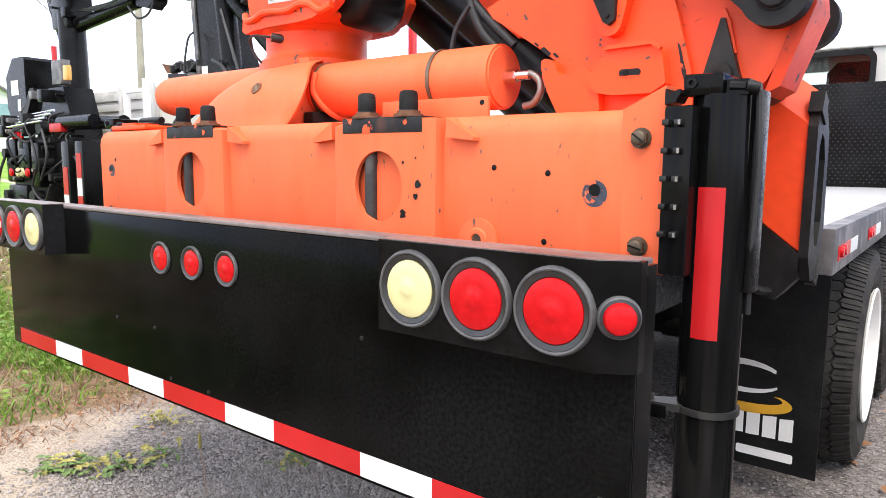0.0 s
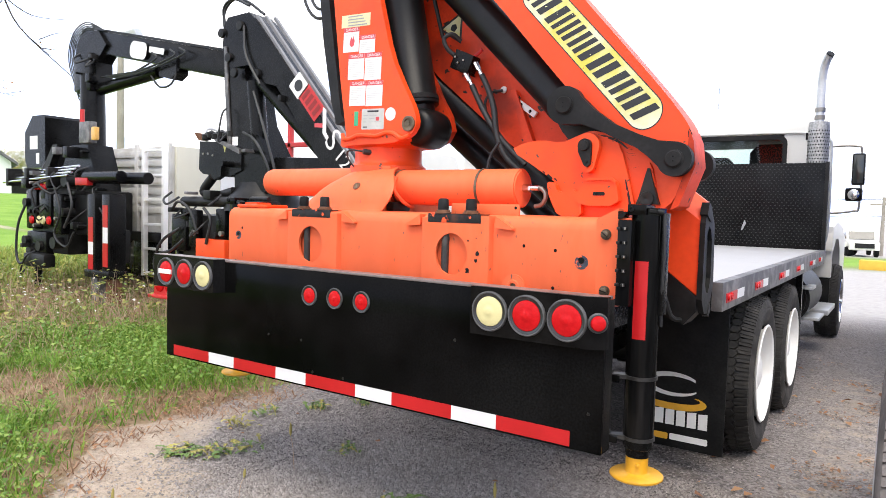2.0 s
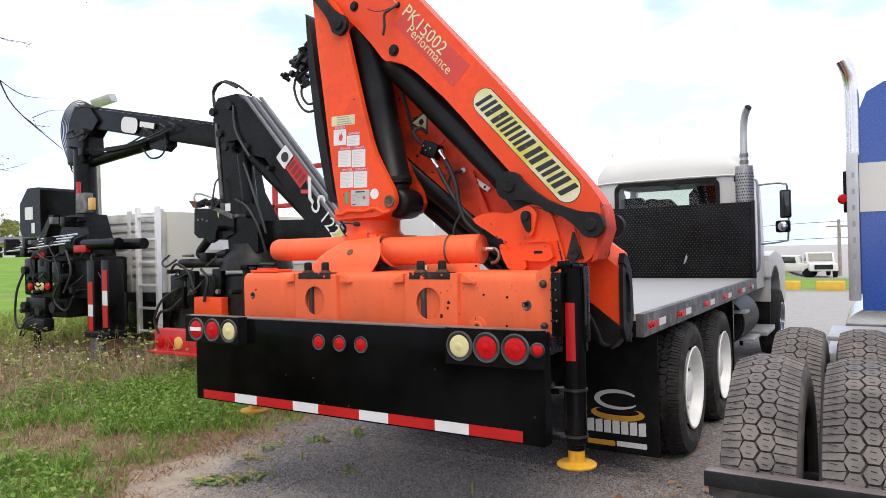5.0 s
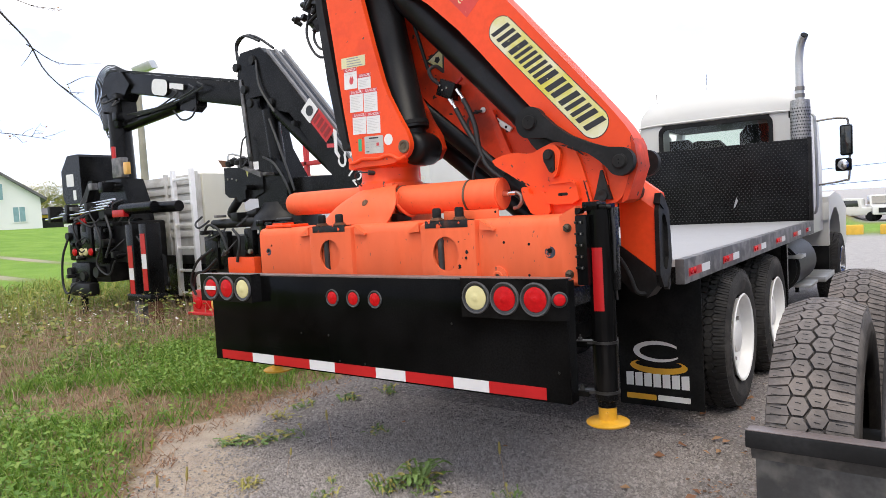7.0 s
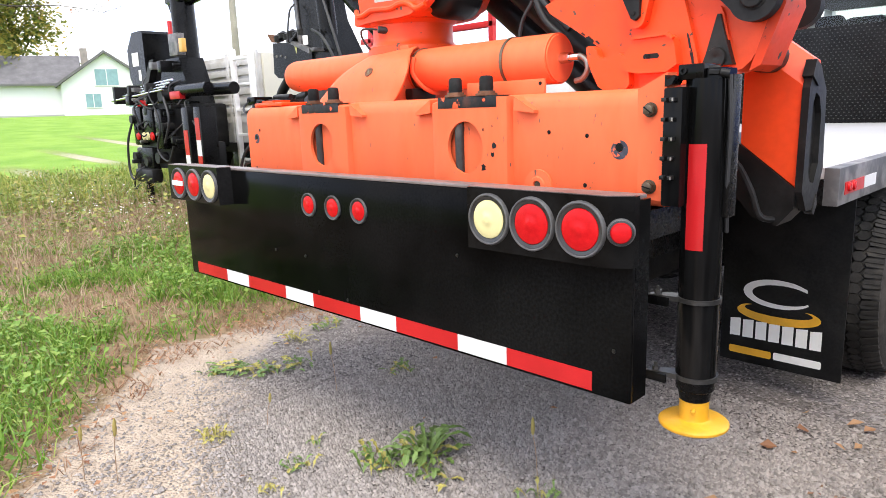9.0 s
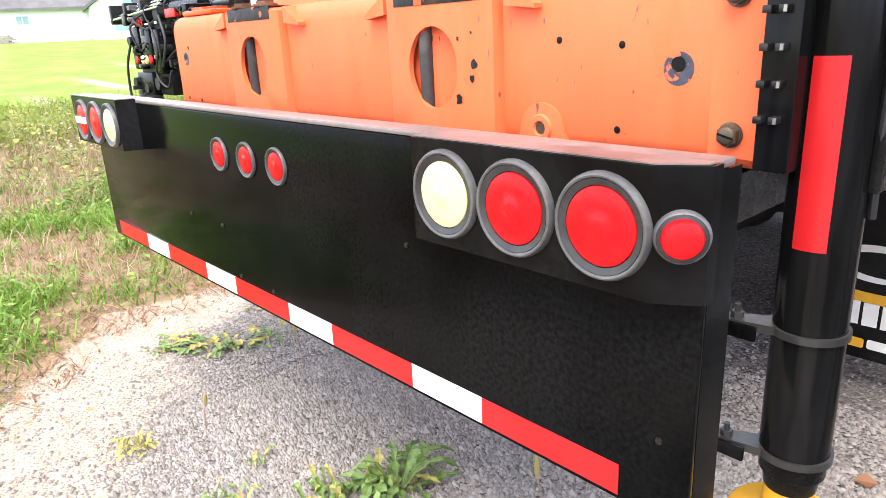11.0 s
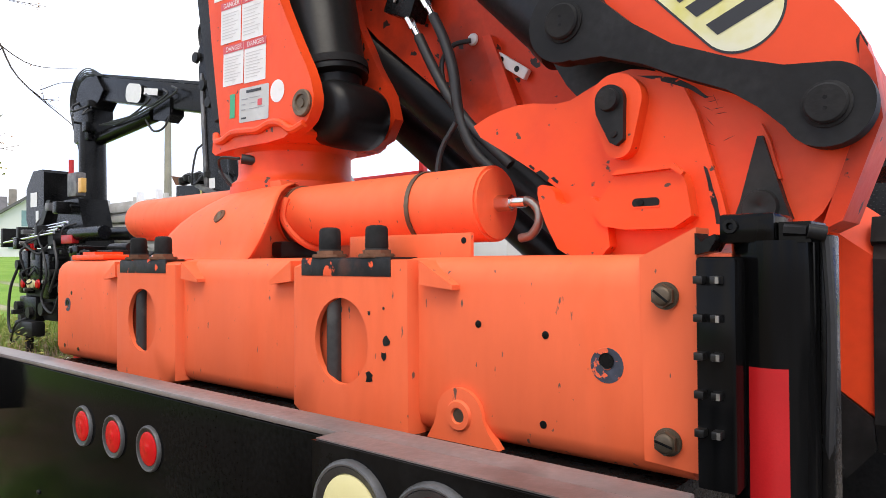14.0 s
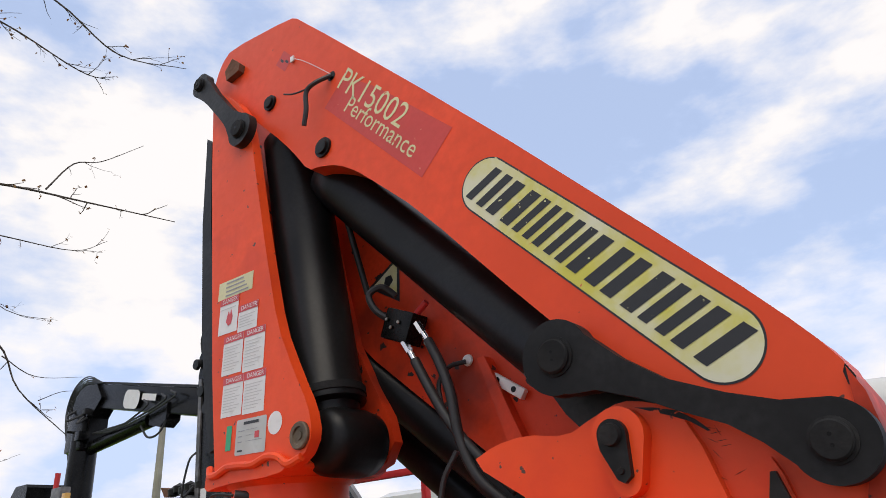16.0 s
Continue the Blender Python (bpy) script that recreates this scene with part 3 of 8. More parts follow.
def round_lamp(x, y, z, r, lens_mat, word, bar=False):
    k = 0.6 * r / 0.068
    prof = lambda pts: [(r * q, k * h) for q, h in pts]
    ring = part("lamp", lathe(B(), prof([(0.74, 0.0), (0.755, 0.008), (0.80, 0.0095), (0.88, 0.013), (0.90, 0.010), (0.90, -0.004), (0.7, -0.004)]), (x, y, z), (0, -1, 0), 40), M_ring, bumper, f"round {word} lamp in a grey rubber ring")
    part("rim", lathe(B(), prof([(0.885, 0.010), (0.90, 0.0145), (0.935, 0.0160), (0.965, 0.0145), (1, 0.006), (1, -0.003), (0.88, -0.003)]), (x, y, z), (0, -1, 0), 40), M_ringrim, ring, "grey rim with its edge highlight in the colour")
    part("lens", lathe(B(), prof([(0.75, 0.002), (0.73, 0.009), (0.66, 0.0125), (0.40, 0.015), (0.2, 0.0155), (0.18, 0.017), (0.06, 0.0175), (0, 0.017)]), (x, y, z), (0, -1, 0), 40), lens_mat, ring)
    if bar:
        part("label_strip", box(B(), x - 0.048, x + 0.048, y - 0.0130, y - 0.006, z - 0.010, z + 0.012, 0.001), M_sticker, ring)


for x, m, w in ((0.722, M_clear, "pale yellow"), (0.860, M_red, "red"), (1.000, M_red, "red")):
    round_lamp(x, -0.056, 1.028, 0.068, m, w)
lampS = part("lamp", lathe(B(), [(0.0235, 0), (0.024, 0.009), (0.0285, 0.008), (0.0285, -0.004), (0.020, -0.004)], (1.094, -0.038, 1.028), (0.53, -0.85, 0), 32), M_ring, bumper, "small red side lamp in a grey ring")
part("rim", lathe(B(), [(0.028, 0.006), (0.0287, 0.0095), (0.0305, 0.008), (0.0322, 0.0), (0.028, -0.003)], (1.094, -0.038, 1.028), (0.53, -0.85, 0), 32), M_ringrim, lampS, "grey rim with its edge highlight in the colour")
part("lens", lathe(B(), [(0.0237, 0.003), (0.0235, 0.013), (0.021, 0.018), (0.015, 0.0205), (0, 0.021)], (1.094, -0.038, 1.028), (0.53, -0.85, 0), 32), M_red, lampS)
for x, m, w, b in ((-1.085, M_red, "red", True), (-0.945, M_red, "red", False), (-0.805, M_clear, "pale yellow", False)):
    round_lamp(x, -0.056, 1.030, 0.068, m, w, b)
for x in (-0.175, -0.033, 0.109):
    round_lamp(x, -0.001, 0.993, 0.043, M_red, "small red")
edges = [-1.105, -0.832, -0.652, -0.373, -0.190, 0.086, 0.270, 0.543, 0.728, 1.000]
for i, (a, b) in enumerate(zip(edges, edges[1:])):
    white = i % 2 == 1
    part("tape_strip", box(B(), a, b, -0.0015, 0.0, 0.613, 0.663), M_tape_w if white else M_tape_r, bumper, "white reflective tape" if white else "red reflective tape", 0)
for x, z in ((-0.42, 0.80), (-0.22, 0.80), (-0.15, 0.675), (0.02, 0.675), (0.55, 0.90), (1.06, 0.73)):
    part("bolt", lathe(B(), [(0.0055, 0), (0.005, 0.003), (0, 0.004)], (x, 0, z), (0, -1, 0), 10), M_bolthead, bumper)
bm = box(B(), -0.45, -0.37, 0.03, 1.2, 0.66, 0.95, 0.01)
box(bm, 0.37, 0.45, 0.03, 1.2, 0.66, 0.95, 0.01)
box(bm, -1.0, 1.0, 0.05, 0.60, 0.95, 1.03, 0.01)
part("mounting_frame", bm, M_black, bumper)

# ==== flatbed truck ====
truck = thing("flatbed_truck", (0, 5, -0.1), "white flatbed truck with a black headboard and grey deck", "truck")
DX0, DX1, DY0, DY1, DZ = -1.20, 1.178, 1.29, 6.0, 1.064
deck = part("deck", box(B(), DX0 + 0.05, DX1 - 0.05, DY0, DY1, DZ - 0.04, DZ, 0.001), M_deck, truck, "grey painted steel deck")
for x0, x1 in ((DX1 - 0.05, DX1), (DX0, DX0 + 0.05)):
    part("side_rail", box(B(), x0, x1, DY0 - 0.002, DY1, DZ - 0.135, DZ + 0.0005, 0.003), M_rail, truck)
part("rear_rail", box(B(), DX0 + 0.05, DX1 - 0.05, DY0, DY0 + 0.05, DZ - 0.135, DZ - 0.042, 0.004), M_black, truck)
for y, wdt in ((1.36, 0.42), (2.10, 0.42), (2.98, 0.44), (3.84, 0.42), (4.70, 0.42), (5.45, 0.30)):
    part("side_marker", box(B(), DX1, DX1 + 0.003, y, y + wdt * 0.58, DZ - 0.100, DZ - 0.055), M_tape_r, truck, "red reflective marker", 0)
    part("side_marker", box(B(), DX1, DX1 + 0.003, y + wdt * 0.6, y + wdt, DZ - 0.100, DZ - 0.055), M_tape_w, truck, "white reflective marker", 0)
    for k in (0.1, 0.24):
        part("marker_lens", lathe(B(), [(0.018, 0), (0.015, 0.008), (0, 0.009)], (DX1 + 0.003, y + k * wdt, DZ - 0.075), (1, 0, 0), 14), M_red, truck)
# Unseen block added to keep light off the ground under the truck.
part("underbody_blocker", box(B(), -0.40, 0.40, 0.75, 5.9, 0.50, 0.93, 0.04), M_darksteel, truck)
bm = B()
for y in np.arange(DY0 + 0.3, DY1, 0.42):
    box(bm, DX0 + 0.05, DX1 - 0.05, y, y + 0.06, DZ - 0.13, DZ - 0.041)
part("cross_member", bm, M_black, truck)
for x in (-0.50, 0.42):
    part("chassis_rail", box(B(), x, x + 0.08, 0.9, 9.6, 0.66, 0.93, 0.01), M_black, truck)
# headboard with raised dimples
hb = part("headboard", box(B(), DX0, 1.160, 6.0, 6.05, DZ, 1.965, 0.005), M_black, truck, "black punched steel headboard")
dv, df = [], []
for i in range(52):
    for j in range(30):
        cx, cz = DX0 + 0.06 + i * 0.0435 + (j % 2) * 0.0217, DZ + 0.04 + j * 0.0295
        if cx < 1.13:
            k = len(dv)
            dv += [(cx - 0.009, 5.9985, cz), (cx, 5.9985, cz - 0.007), (cx + 0.009, 5.9985, cz), (cx, 5.9985, cz + 0.007), (cx, 5.993, cz)]
            df += [(k, k + 1, k + 4), (k + 1, k + 2, k + 4), (k + 2, k + 3, k + 4), (k + 3, k, k + 4)]
M_dimple = mat("worn black dimples", (0.02, 0.02, 0.02), 0.35, 0.3)
dim = quads("dimple_pattern", [tuple(Vector(v) - ORG[hb.name]) for v in dv], df, M_dimple)
dim.parent = hb
tagged(dim, kind="stuff")
part("headboard_edge", box(B(), 1.14, 1.175, 5.985, 6.065, DZ, 1.975, 0.004), M_darksteel, truck)
part("scuff", plate(B(), [(-0.02, -0.06), (0.0, -0.05), (0.03, 0.02), (0.015, 0.06), (-0.005, 0.0)], facing(0.38, 5.989, 1.30)), M_print, hb)


def tyre_parts(owner, x0, x1, y, z, r, out=1, n=70, rim_mat=None, worn=False):
    """A truck tyre from x0 to x1 with tread blocks; its rim dish shows on the side out."""
    w, c = x1 - x0, (x0 + x1) / 2
    rr = 0.292
    half = [(rr, 0.40), (rr + 0.02, 0.46), (rr + 0.05, 0.50), ((rr + r) / 2 - 0.01, 0.52), ((rr + r) / 2, 0.528), ((rr + r) / 2 + 0.01, 0.52), (r - 0.088, 0.512), (r - 0.082, 0.518), (r - 0.076, 0.508), (r - 0.05, 0.485), (r - 0.035, 0.45), (r - 0.027, 0.40), (r - 0.019, 0.20)]
    prof = [(q, -k * w) for q, k in half] + [(q, k * w) for q, k in half[::-1]]
    tyre = part("tyre", lathe(B(), prof, (c, y, z), (1, 0, 0), 64), M_sidewall if worn else M_drive, owner)
    tm = M_tread if worn else M_drive
    # two columns of hexagon blocks between shoulder lugs
    vs, fs = [], []

    def block(shape, h1, drop):
        b = len(vs)
        for h in (r - 0.018, h1):
            for u, a in shape:
                hh = h - (drop if abs(u) > w * 0.43 else 0.0) - 0.016 * (2 * abs(u) / w) ** 3
                vs.append((c + u, y + hh * math.cos(a), z + hh * math.sin(a)))
        k = len(shape)
        fs.append(tuple(b + k + i for i in range(k)))
        fs.extend((b + i, b + (i + 1) % k, b + k + (i + 1) % k, b + k + i) for i in range(k))

    n = n if worn else 62
    da, g = 2 * math.pi / n, 0.008 if worn else 0.014
    fill = 0.455 if worn else 0.41
    hb = 0.445 if worn else 0.46
    for k in range(n):
        for j in (-1, 1):
            a0 = da * (k + (0.25 if j > 0 else -0.25))
            m0, hw, e = j * w * 0.105, w * 0.105, w * 0.03
            block([(m0 - hw - e + g / 2, a0), (m0 - hw + e + g / 2, a0 - da * hb), (m0 + hw - e - g / 2, a0 - da * hb), (m0 + hw + e - g / 2, a0), (m0 + hw - e - g / 2, a0 + da * hb), (m0 - hw + e + g / 2, a0 + da * hb)], r, 0.0)
            # the lug beside it, cut in two by a narrow slit
            i1, out_u = j * (w * 0.21 - e + g / 2), j * w * 0.47
            am = a0 + da * 0.5
            block([(i1 + j * e, am - da * fill), (out_u, am - da * (fill - 0.02)), (out_u, am - da * 0.02), (i1, am - da * 0.02)], r - 0.001, 0.012)
            block([(i1, am + da * 0.015), (out_u, am + da * 0.015), (out_u, am + da * (fill - 0.05)), (i1 + j * e, am + da * (fill - 0.03))], r - 0.003, 0.014)
    if worn:  # short sipes across the blocks
        sv, sf = [], []
        for k in range(n):
            for m0, a0, wide in ((-0.105, da * (k - 0.25), 0.05), (0.105, da * (k + 0.25), 0.05), (-0.35, da * (k + 0.06), 0.09), (0.35, da * (k + 0.56), 0.09)):
                for d in (-0.2, 0.16):
                    b, u0 = len(sv), m0 * w
                    hh = r + 0.0006 - 0.016 * (2 * abs(u0) / w) ** 3 - (0.004 if abs(m0) > 0.2 else 0.0)
                    for u, a in ((u0 - wide * w * 0.7, a0 + da * d), (u0 + wide * w * 0.7, a0 + da * (d + 0.05)), (u0 + wide * w * 0.7, a0 + da * (d + 0.09)), (u0 - wide * w * 0.7, a0 + da * (d + 0.04))):
                        sv.append(tuple(Vector((c + u, y + hh * math.cos(a), z + hh * math.sin(a))) - ORG[tyre.name]))
                    sf.append((b, b + 1, b + 2, b + 3))
        sipes = quads("sipe_pattern", sv, sf, M_rubber)
        sipes.parent = tyre
        tagged(sipes, kind="stuff")
    org = ORG[tyre.name]
    tread = quads("tread", [tuple(Vector(v) - org) for v in vs], fs, tm)
    tread.parent = tyre
    if rim_mat:
        s = out
        face = x1 if s > 0 else x0
        prof = [(0.294, -0.005), (0.303, 0.006), (0.296, 0.012), (0.284, 0.006), (0.272, -0.022), (0.262, -0.065), (0.21, -0.088), (0.155, -0.088), (0.15, -0.07), (0.11, -0.065), (0.105, -0.03), (0.07, -0.02), (0, -0.02)]
        rim = part("rim", lathe(B(), prof, (face, y, z), (s, 0, 0), 40), rim_mat, owner)
        for i in range(10):
            a = 2 * math.pi * i / 10
            q = (face - s * 0.088, y + 0.178 * math.cos(a), z + 0.178 * math.sin(a))
            part("nut", cyl(B(), q, (q[0] + s * 0.03, q[1], q[2]), 0.014, n=6), M_steel, rim, smooth=0)


for yy in (2.58, 3.82):
    zz = float(ground_z(1.0, yy)) + 0.492
    for side in (1, -1):
        axle = part("wheel", cyl(B(), (0.25 * side, yy, zz), (0.75 * side, yy, zz), 0.06), M_black, truck)
        for a, b in ((0.905, 1.175), (0.58, 0.85)):
            tyre_parts(axle, min(a * side, b * side), max(a * side, b * side), yy, zz, 0.497, side, rim_mat=M_rim if b > 1 else None)
for side in (1, -1):
    yy = 8.9
    zz = float(ground_z(1.0, yy)) + 0.505
    axle = part("wheel", cyl(B(), (0.25 * side, yy, zz), (0.9 * side, yy, zz), 0.05), M_black, truck)
    tyre_parts(axle, min(0.87 * side, 1.15 * side), max(0.87 * side, 1.15 * side), yy, zz, 0.505, side, rim_mat=M_chrome)
for yy in (2.58, 3.82):
    bm = cyl(B(), (-0.6, yy, 0.45), (0.6, yy, 0.45), 0.09)
    lathe(bm, [(0, -0.2), (0.16, -0.12), (0.2, 0), (0.16, 0.12), (0, 0.2)], (0, yy, 0.45), (0, 1, 0), 16)
    part("axle", bm, M_darksteel, truck)
for x in (-0.45, 0.45):
    part("leaf_spring", box(B(), x - 0.05, x + 0.05, 2.1, 4.3, 0.55, 0.66, 0.02), M_darksteel, truck)

# mud flaps
def flap(x0, x1, y):
    f = part("mud_flap", box(B(), x0, x1, y, y + 0.01, 0.06, 0.93, 0.002), M_flap, truck, "black rubber mud flap with a printed emblem")
    if x0 > 0:
        m = facing(0.815, y - 0.002, 0.41)

        def arc_band(name, outer, inner, lift, material):
            b = B()
            o = [b.verts.new(m @ Vector((u, v, lift))) for u, v in outer]
            q = [b.verts.new(m @ Vector((u, v, lift))) for u, v in inner]
            for i in range(len(o) - 1):
                b.faces.new((o[i], o[i + 1], q[i + 1], q[i]))
            part(name, b, material, f, smooth=0)

        arc_band("emblem_swoosh", circle(0.005, -0.085, 0.185, 36, 140, 400, rz=0.050), circle(0.005, -0.070, 0.150, 36, 140, 400, rz=0.026), 0.0, M_yellow)
        arc_band("emblem_ring", circle(0.0, 0.012, 0.155, 44, 35, 330, rz=0.068), circle(0.018, 0.010, 0.132, 44, 35, 330, rz=0.046), 0.001, M_sticker)
        for i in range(7):
            u = -0.209 + i * 0.0597
            part("letter_bar", plate(B(), [(u, -0.222), (u + 0.049, -0.220), (u + 0.049, -0.130), (u, -0.136)], m), M_sticker, f, smooth=0)
        part("stripe", plate(B(), pill(0.196, 0.036, 4, 0.008), facing(0.704, y - 0.002, 0.120)), M_yellow, f, smooth=0)
        part("stripe", plate(B(), pill(0.206, 0.036, 4, 0.008), facing(0.915, y - 0.002, 0.122)), M_sticker, f, smooth=0)


flap(0.56, 1.10, 1.86)
flap(-1.10, -0.56, 1.86)
part("flap_bracket", box(B(), -1.12, 1.12, 1.87, 1.91, 0.92, 0.96), M_black, truck)

# tanks, steps and boxes along the side
part("fuel_tank", cyl(B(), (0.86, 5.35, 0.60), (0.86, 6.55, 0.60), 0.27, n=32, bev=0.03), M_darksteel, truck, "dark round fuel tank")
for v in ((1.02, 1.16, 5.25, 5.55, 0.71, 0.74), (0.98, 1.20, 5.55, 6.05, 0.38, 0.41)):
    part("step", box(B(), *v, 0.004), M_silver, truck)
for v in ((0.90, 0.94, 5.42, 5.46, 0.16, 0.74), (0.90, 0.94, 6.5, 6.54, 0.2, 0.8), (0.55, 0.9, 4.55, 4.62, 0.25, 0.92), (1.10, 1.15, 4.50, 4.55, 0.22, 0.92)):
    part("step_bracket", box(B(), *v), M_black, truck)
part("air_tank", cyl(B(), (0.68, 4.62, 0.60), (0.68, 5.2, 0.60), 0.15, n=24, bev=0.03), M_black, truck)

# cab
cab = part("cab", prism(B(), [(-0.97, 0.85), (0.97, 0.85), (0.985, 1.75), (0.98, 1.86), (-0.98, 1.86), (-0.985, 1.75)], 6.65, 8.35, "y", 0.03), M_white, truck, "white cab with a wide rear window")
for s in (1, -1):
    part("rear_pillar", prism(B(), [(0.65 * s, 1.855), (0.98 * s, 1.855), (0.93 * s, 2.37), (0.65 * s, 2.37)], 6.65, 6.95, "y", 0.02), M_white, cab)
    part("front_pillar", prism(B(), [(0.88 * s, 1.855), (0.98 * s, 1.855), (0.93 * s, 2.37), (0.84 * s, 2.37)], 8.2, 8.34, "y", 0.01), M_white, cab)
part("rear_sill", box(B(), -0.75, 0.75, 6.65, 6.72, 1.855, 1.90, 0.008), M_white, cab)
def roof_ring(y, edge, mid, crown, wide):
    half = [(0.935, 2.345), (0.935, 2.37), (wide + 0.05, edge), (wide, mid), (wide - 0.14, crown - 0.02), (0.30, crown)]
    return [(x, y, z) for x, z in half] + [(-x, y, z) for x, z in half[::-1]]


part("roof", loft(B(), [roof_ring(6.64, 2.43, 2.45, 2.46, 0.88), roof_ring(6.70, 2.51, 2.57, 2.61, 0.87), roof_ring(6.80, 2.55, 2.64, 2.69, 0.86), roof_ring(7.05, 2.56, 2.67, 2.73, 0.85), roof_ring(8.1, 2.54, 2.63, 2.69, 0.85), roof_ring(8.36, 2.43, 2.45, 2.46, 0.84)]), M_white, cab, "rounded white cab roof", 60)
part("drip_edge", pipe(B(), [(-0.945, 6.64, 2.10), (-0.935, 6.64, 2.28), (-0.86, 6.635, 2.35), (0, 6.63, 2.362), (0.86, 6.635, 2.35), (0.935, 6.64, 2.28), (0.945, 6.64, 2.10)], 0.012, 6), M_white, cab)
b = B()
ro, ri = pill(1.38, 0.50, 6, 0.10), pill(1.28, 0.40, 6, 0.07)
for y in (6.625, 6.655):
    o = [b.verts.new((u, y, v + 2.085)) for u, v in ro]
    i2 = [b.verts.new((u, y, v + 2.085)) for u, v in ri]
    for k in range(len(o)):
        j = (k + 1) % len(o)
        b.faces.new((o[k], o[j], i2[j], i2[k]))
win = part("rear_window", b, M_rubber, cab, "black rubber frame of the rear window")
pn = part("pane", plate(B(), ri, facing(0, 6.64, 2.085)), M_pane_clear, win, smooth=0)
pn.visible_shadow = False
pn = part("windscreen", plate(B(), [(-0.85, -0.25), (0.85, -0.25), (0.82, 0.25), (-0.82, 0.25)], facing(0, 8.27, 2.11)), M_pane_clear, cab, smooth=0)
pn.visible_shadow = False
part("headliner", box(B(), -0.84, 0.84, 6.70, 8.20, 2.335, 2.358, 0.004), M_flap, cab)
part("dashboard", box(B(), -0.85, 0.85, 7.95, 8.2, 1.86, 1.97, 0.03), M_flap, cab)
for cx, w, top in ((0.45, 0.22, 2.27), (-0.18, 0.24, 2.12), (-0.55, 0.2, 2.16)):
    part("seat_back", prism(B(), [(cx - w, 1.86), (cx + w, 1.86), (cx + w, top - 0.10), (cx + w * 0.6, top), (cx - w * 0.6, top), (cx - w, top - 0.10)], 7.0, 7.12, "y", 0.03), M_flap, cab, "dark seat back")
part("steering_wheel", pipe(B(), [(-0.45 + 0.2 * math.cos(a), 7.75 - 0.1 * math.sin(a), 2.0 + 0.17 * math.sin(a)) for a in np.linspace(0, 6.2, 14)], 0.014, 6, 2), M_flap, cab)
part("hood", prism(B(), [(8.3, 0.75), (8.3, 1.72), (8.5, 1.74), (10.2, 1.45), (10.4, 1.2), (10.4, 0.7)], -0.72, 0.72, "x", 0.05), M_white, truck)
for side in (1, -1):
    prof = [(8.36, 0.98), (8.5, 1.04), (8.75, 1.13), (9.05, 1.13), (9.35, 1.0), (9.5, 0.8), (9.55, 0.5), (10.3, 0.5), (10.35, 1.1), (9.7, 1.28), (8.9, 1.36), (8.3, 1.30), (8.2, 1.16), (8.2, 0.98)]
    part("fender", prism(B(), prof, 0.72 * side, 1.075 * side, "x", 0.05), M_white, truck)
    part("fender_skirt", box(B(), min(0.72 * side, 1.07 * side), max(0.72 * side, 1.07 * side), 8.24, 8.33, 0.62, 1.30, 0.02), M_white, truck)
    part("fender_flap", box(B(), min(0.74 * side, 1.06 * side), max(0.74 * side, 1.06 * side), 8.26, 8.29, 0.2, 0.63, 0.004), M_flap, truck)
    part("door", prism(B(), [(6.95, 0.85), (8.2, 0.85), (8.25, 1.7), (8.0, 2.30), (7.0, 2.32)], 0.955 * side, 1.0 * side, "x", 0.01), M_white, truck)
part("cab_step", box(B(), 0.9, 1.16, 7.0, 7.9, 0.27, 0.33, 0.005), M_silver, truck)
# exhaust stack
st = part("exhaust_pipe", pipe(B(), [(1.03, 6.32, 1.0), (1.03, 6.32, 2.2), (1.03, 6.32, 2.74), (1.034, 6.315, 2.90), (1.052, 6.295, 3.02), (1.078, 6.265, 3.085), (1.10, 6.24, 3.115)], 0.043, 20), M_silver, truck, "chrome exhaust stack with a perforated guard")
part("stack_mouth", cyl(B(), (1.096, 6.245, 3.110), (1.106, 6.233, 3.123), 0.039, n=20), M_black, st)
M_mesh = mat("perforated shield", (0.40, 0.39, 0.37), 0.4, 0.8, var=0.3, scale=40, bump=0.4)
part("guard", lathe(B(), [(0.06, 1.2), (0.105, 1.2), (0.105, 2.37), (0.10, 2.42), (0.043, 2.42)], (1.03, 6.32, 0), (0, 0, 1), 24), M_mesh, st)
gv, gf = [], []
for j in range(30):
    for i in range(24):
        a = 2 * math.pi * (i + 0.5 * (j % 2)) / 24
        z0 = 1.25 + j * 0.037
        k = len(gv)
        for da, dz in ((-0.075, 0), (0, -0.012), (0.075, 0), (0, 0.012)):
            gv.append(tuple(Vector((1.03 + 0.1065 * math.cos(a + da), 6.32 + 0.1065 * math.sin(a + da), z0 + dz)) - ORG[st.name]))
        gf.append((k, k + 1, k + 2, k + 3))
gh = quads("guard_perforation", gv, gf, M_black)
gh.parent = st
tagged(gh, kind="stuff")
for z in (2.47, 2.55):
    part("stack_clamp", lathe(B(), [(0.042, -0.022), (0.052, -0.022), (0.052, 0.022), (0.042, 0.022)], (1.03, 6.32, z), (0, 0, 1), 20), M_steel, st)
part("stack_bracket", box(B(), 0.90, 0.945, 6.36, 6.42, 2.24, 2.32, 0.006), M_black, st)
part("grab_rail", pipe(B(), [(1.02, 6.75, 2.3), (1.10, 6.75, 2.28), (1.12, 6.75, 2.1), (1.12, 6.75, 1.2), (1.02, 6.75, 1.15)], 0.016, 8), M_silver, truck)
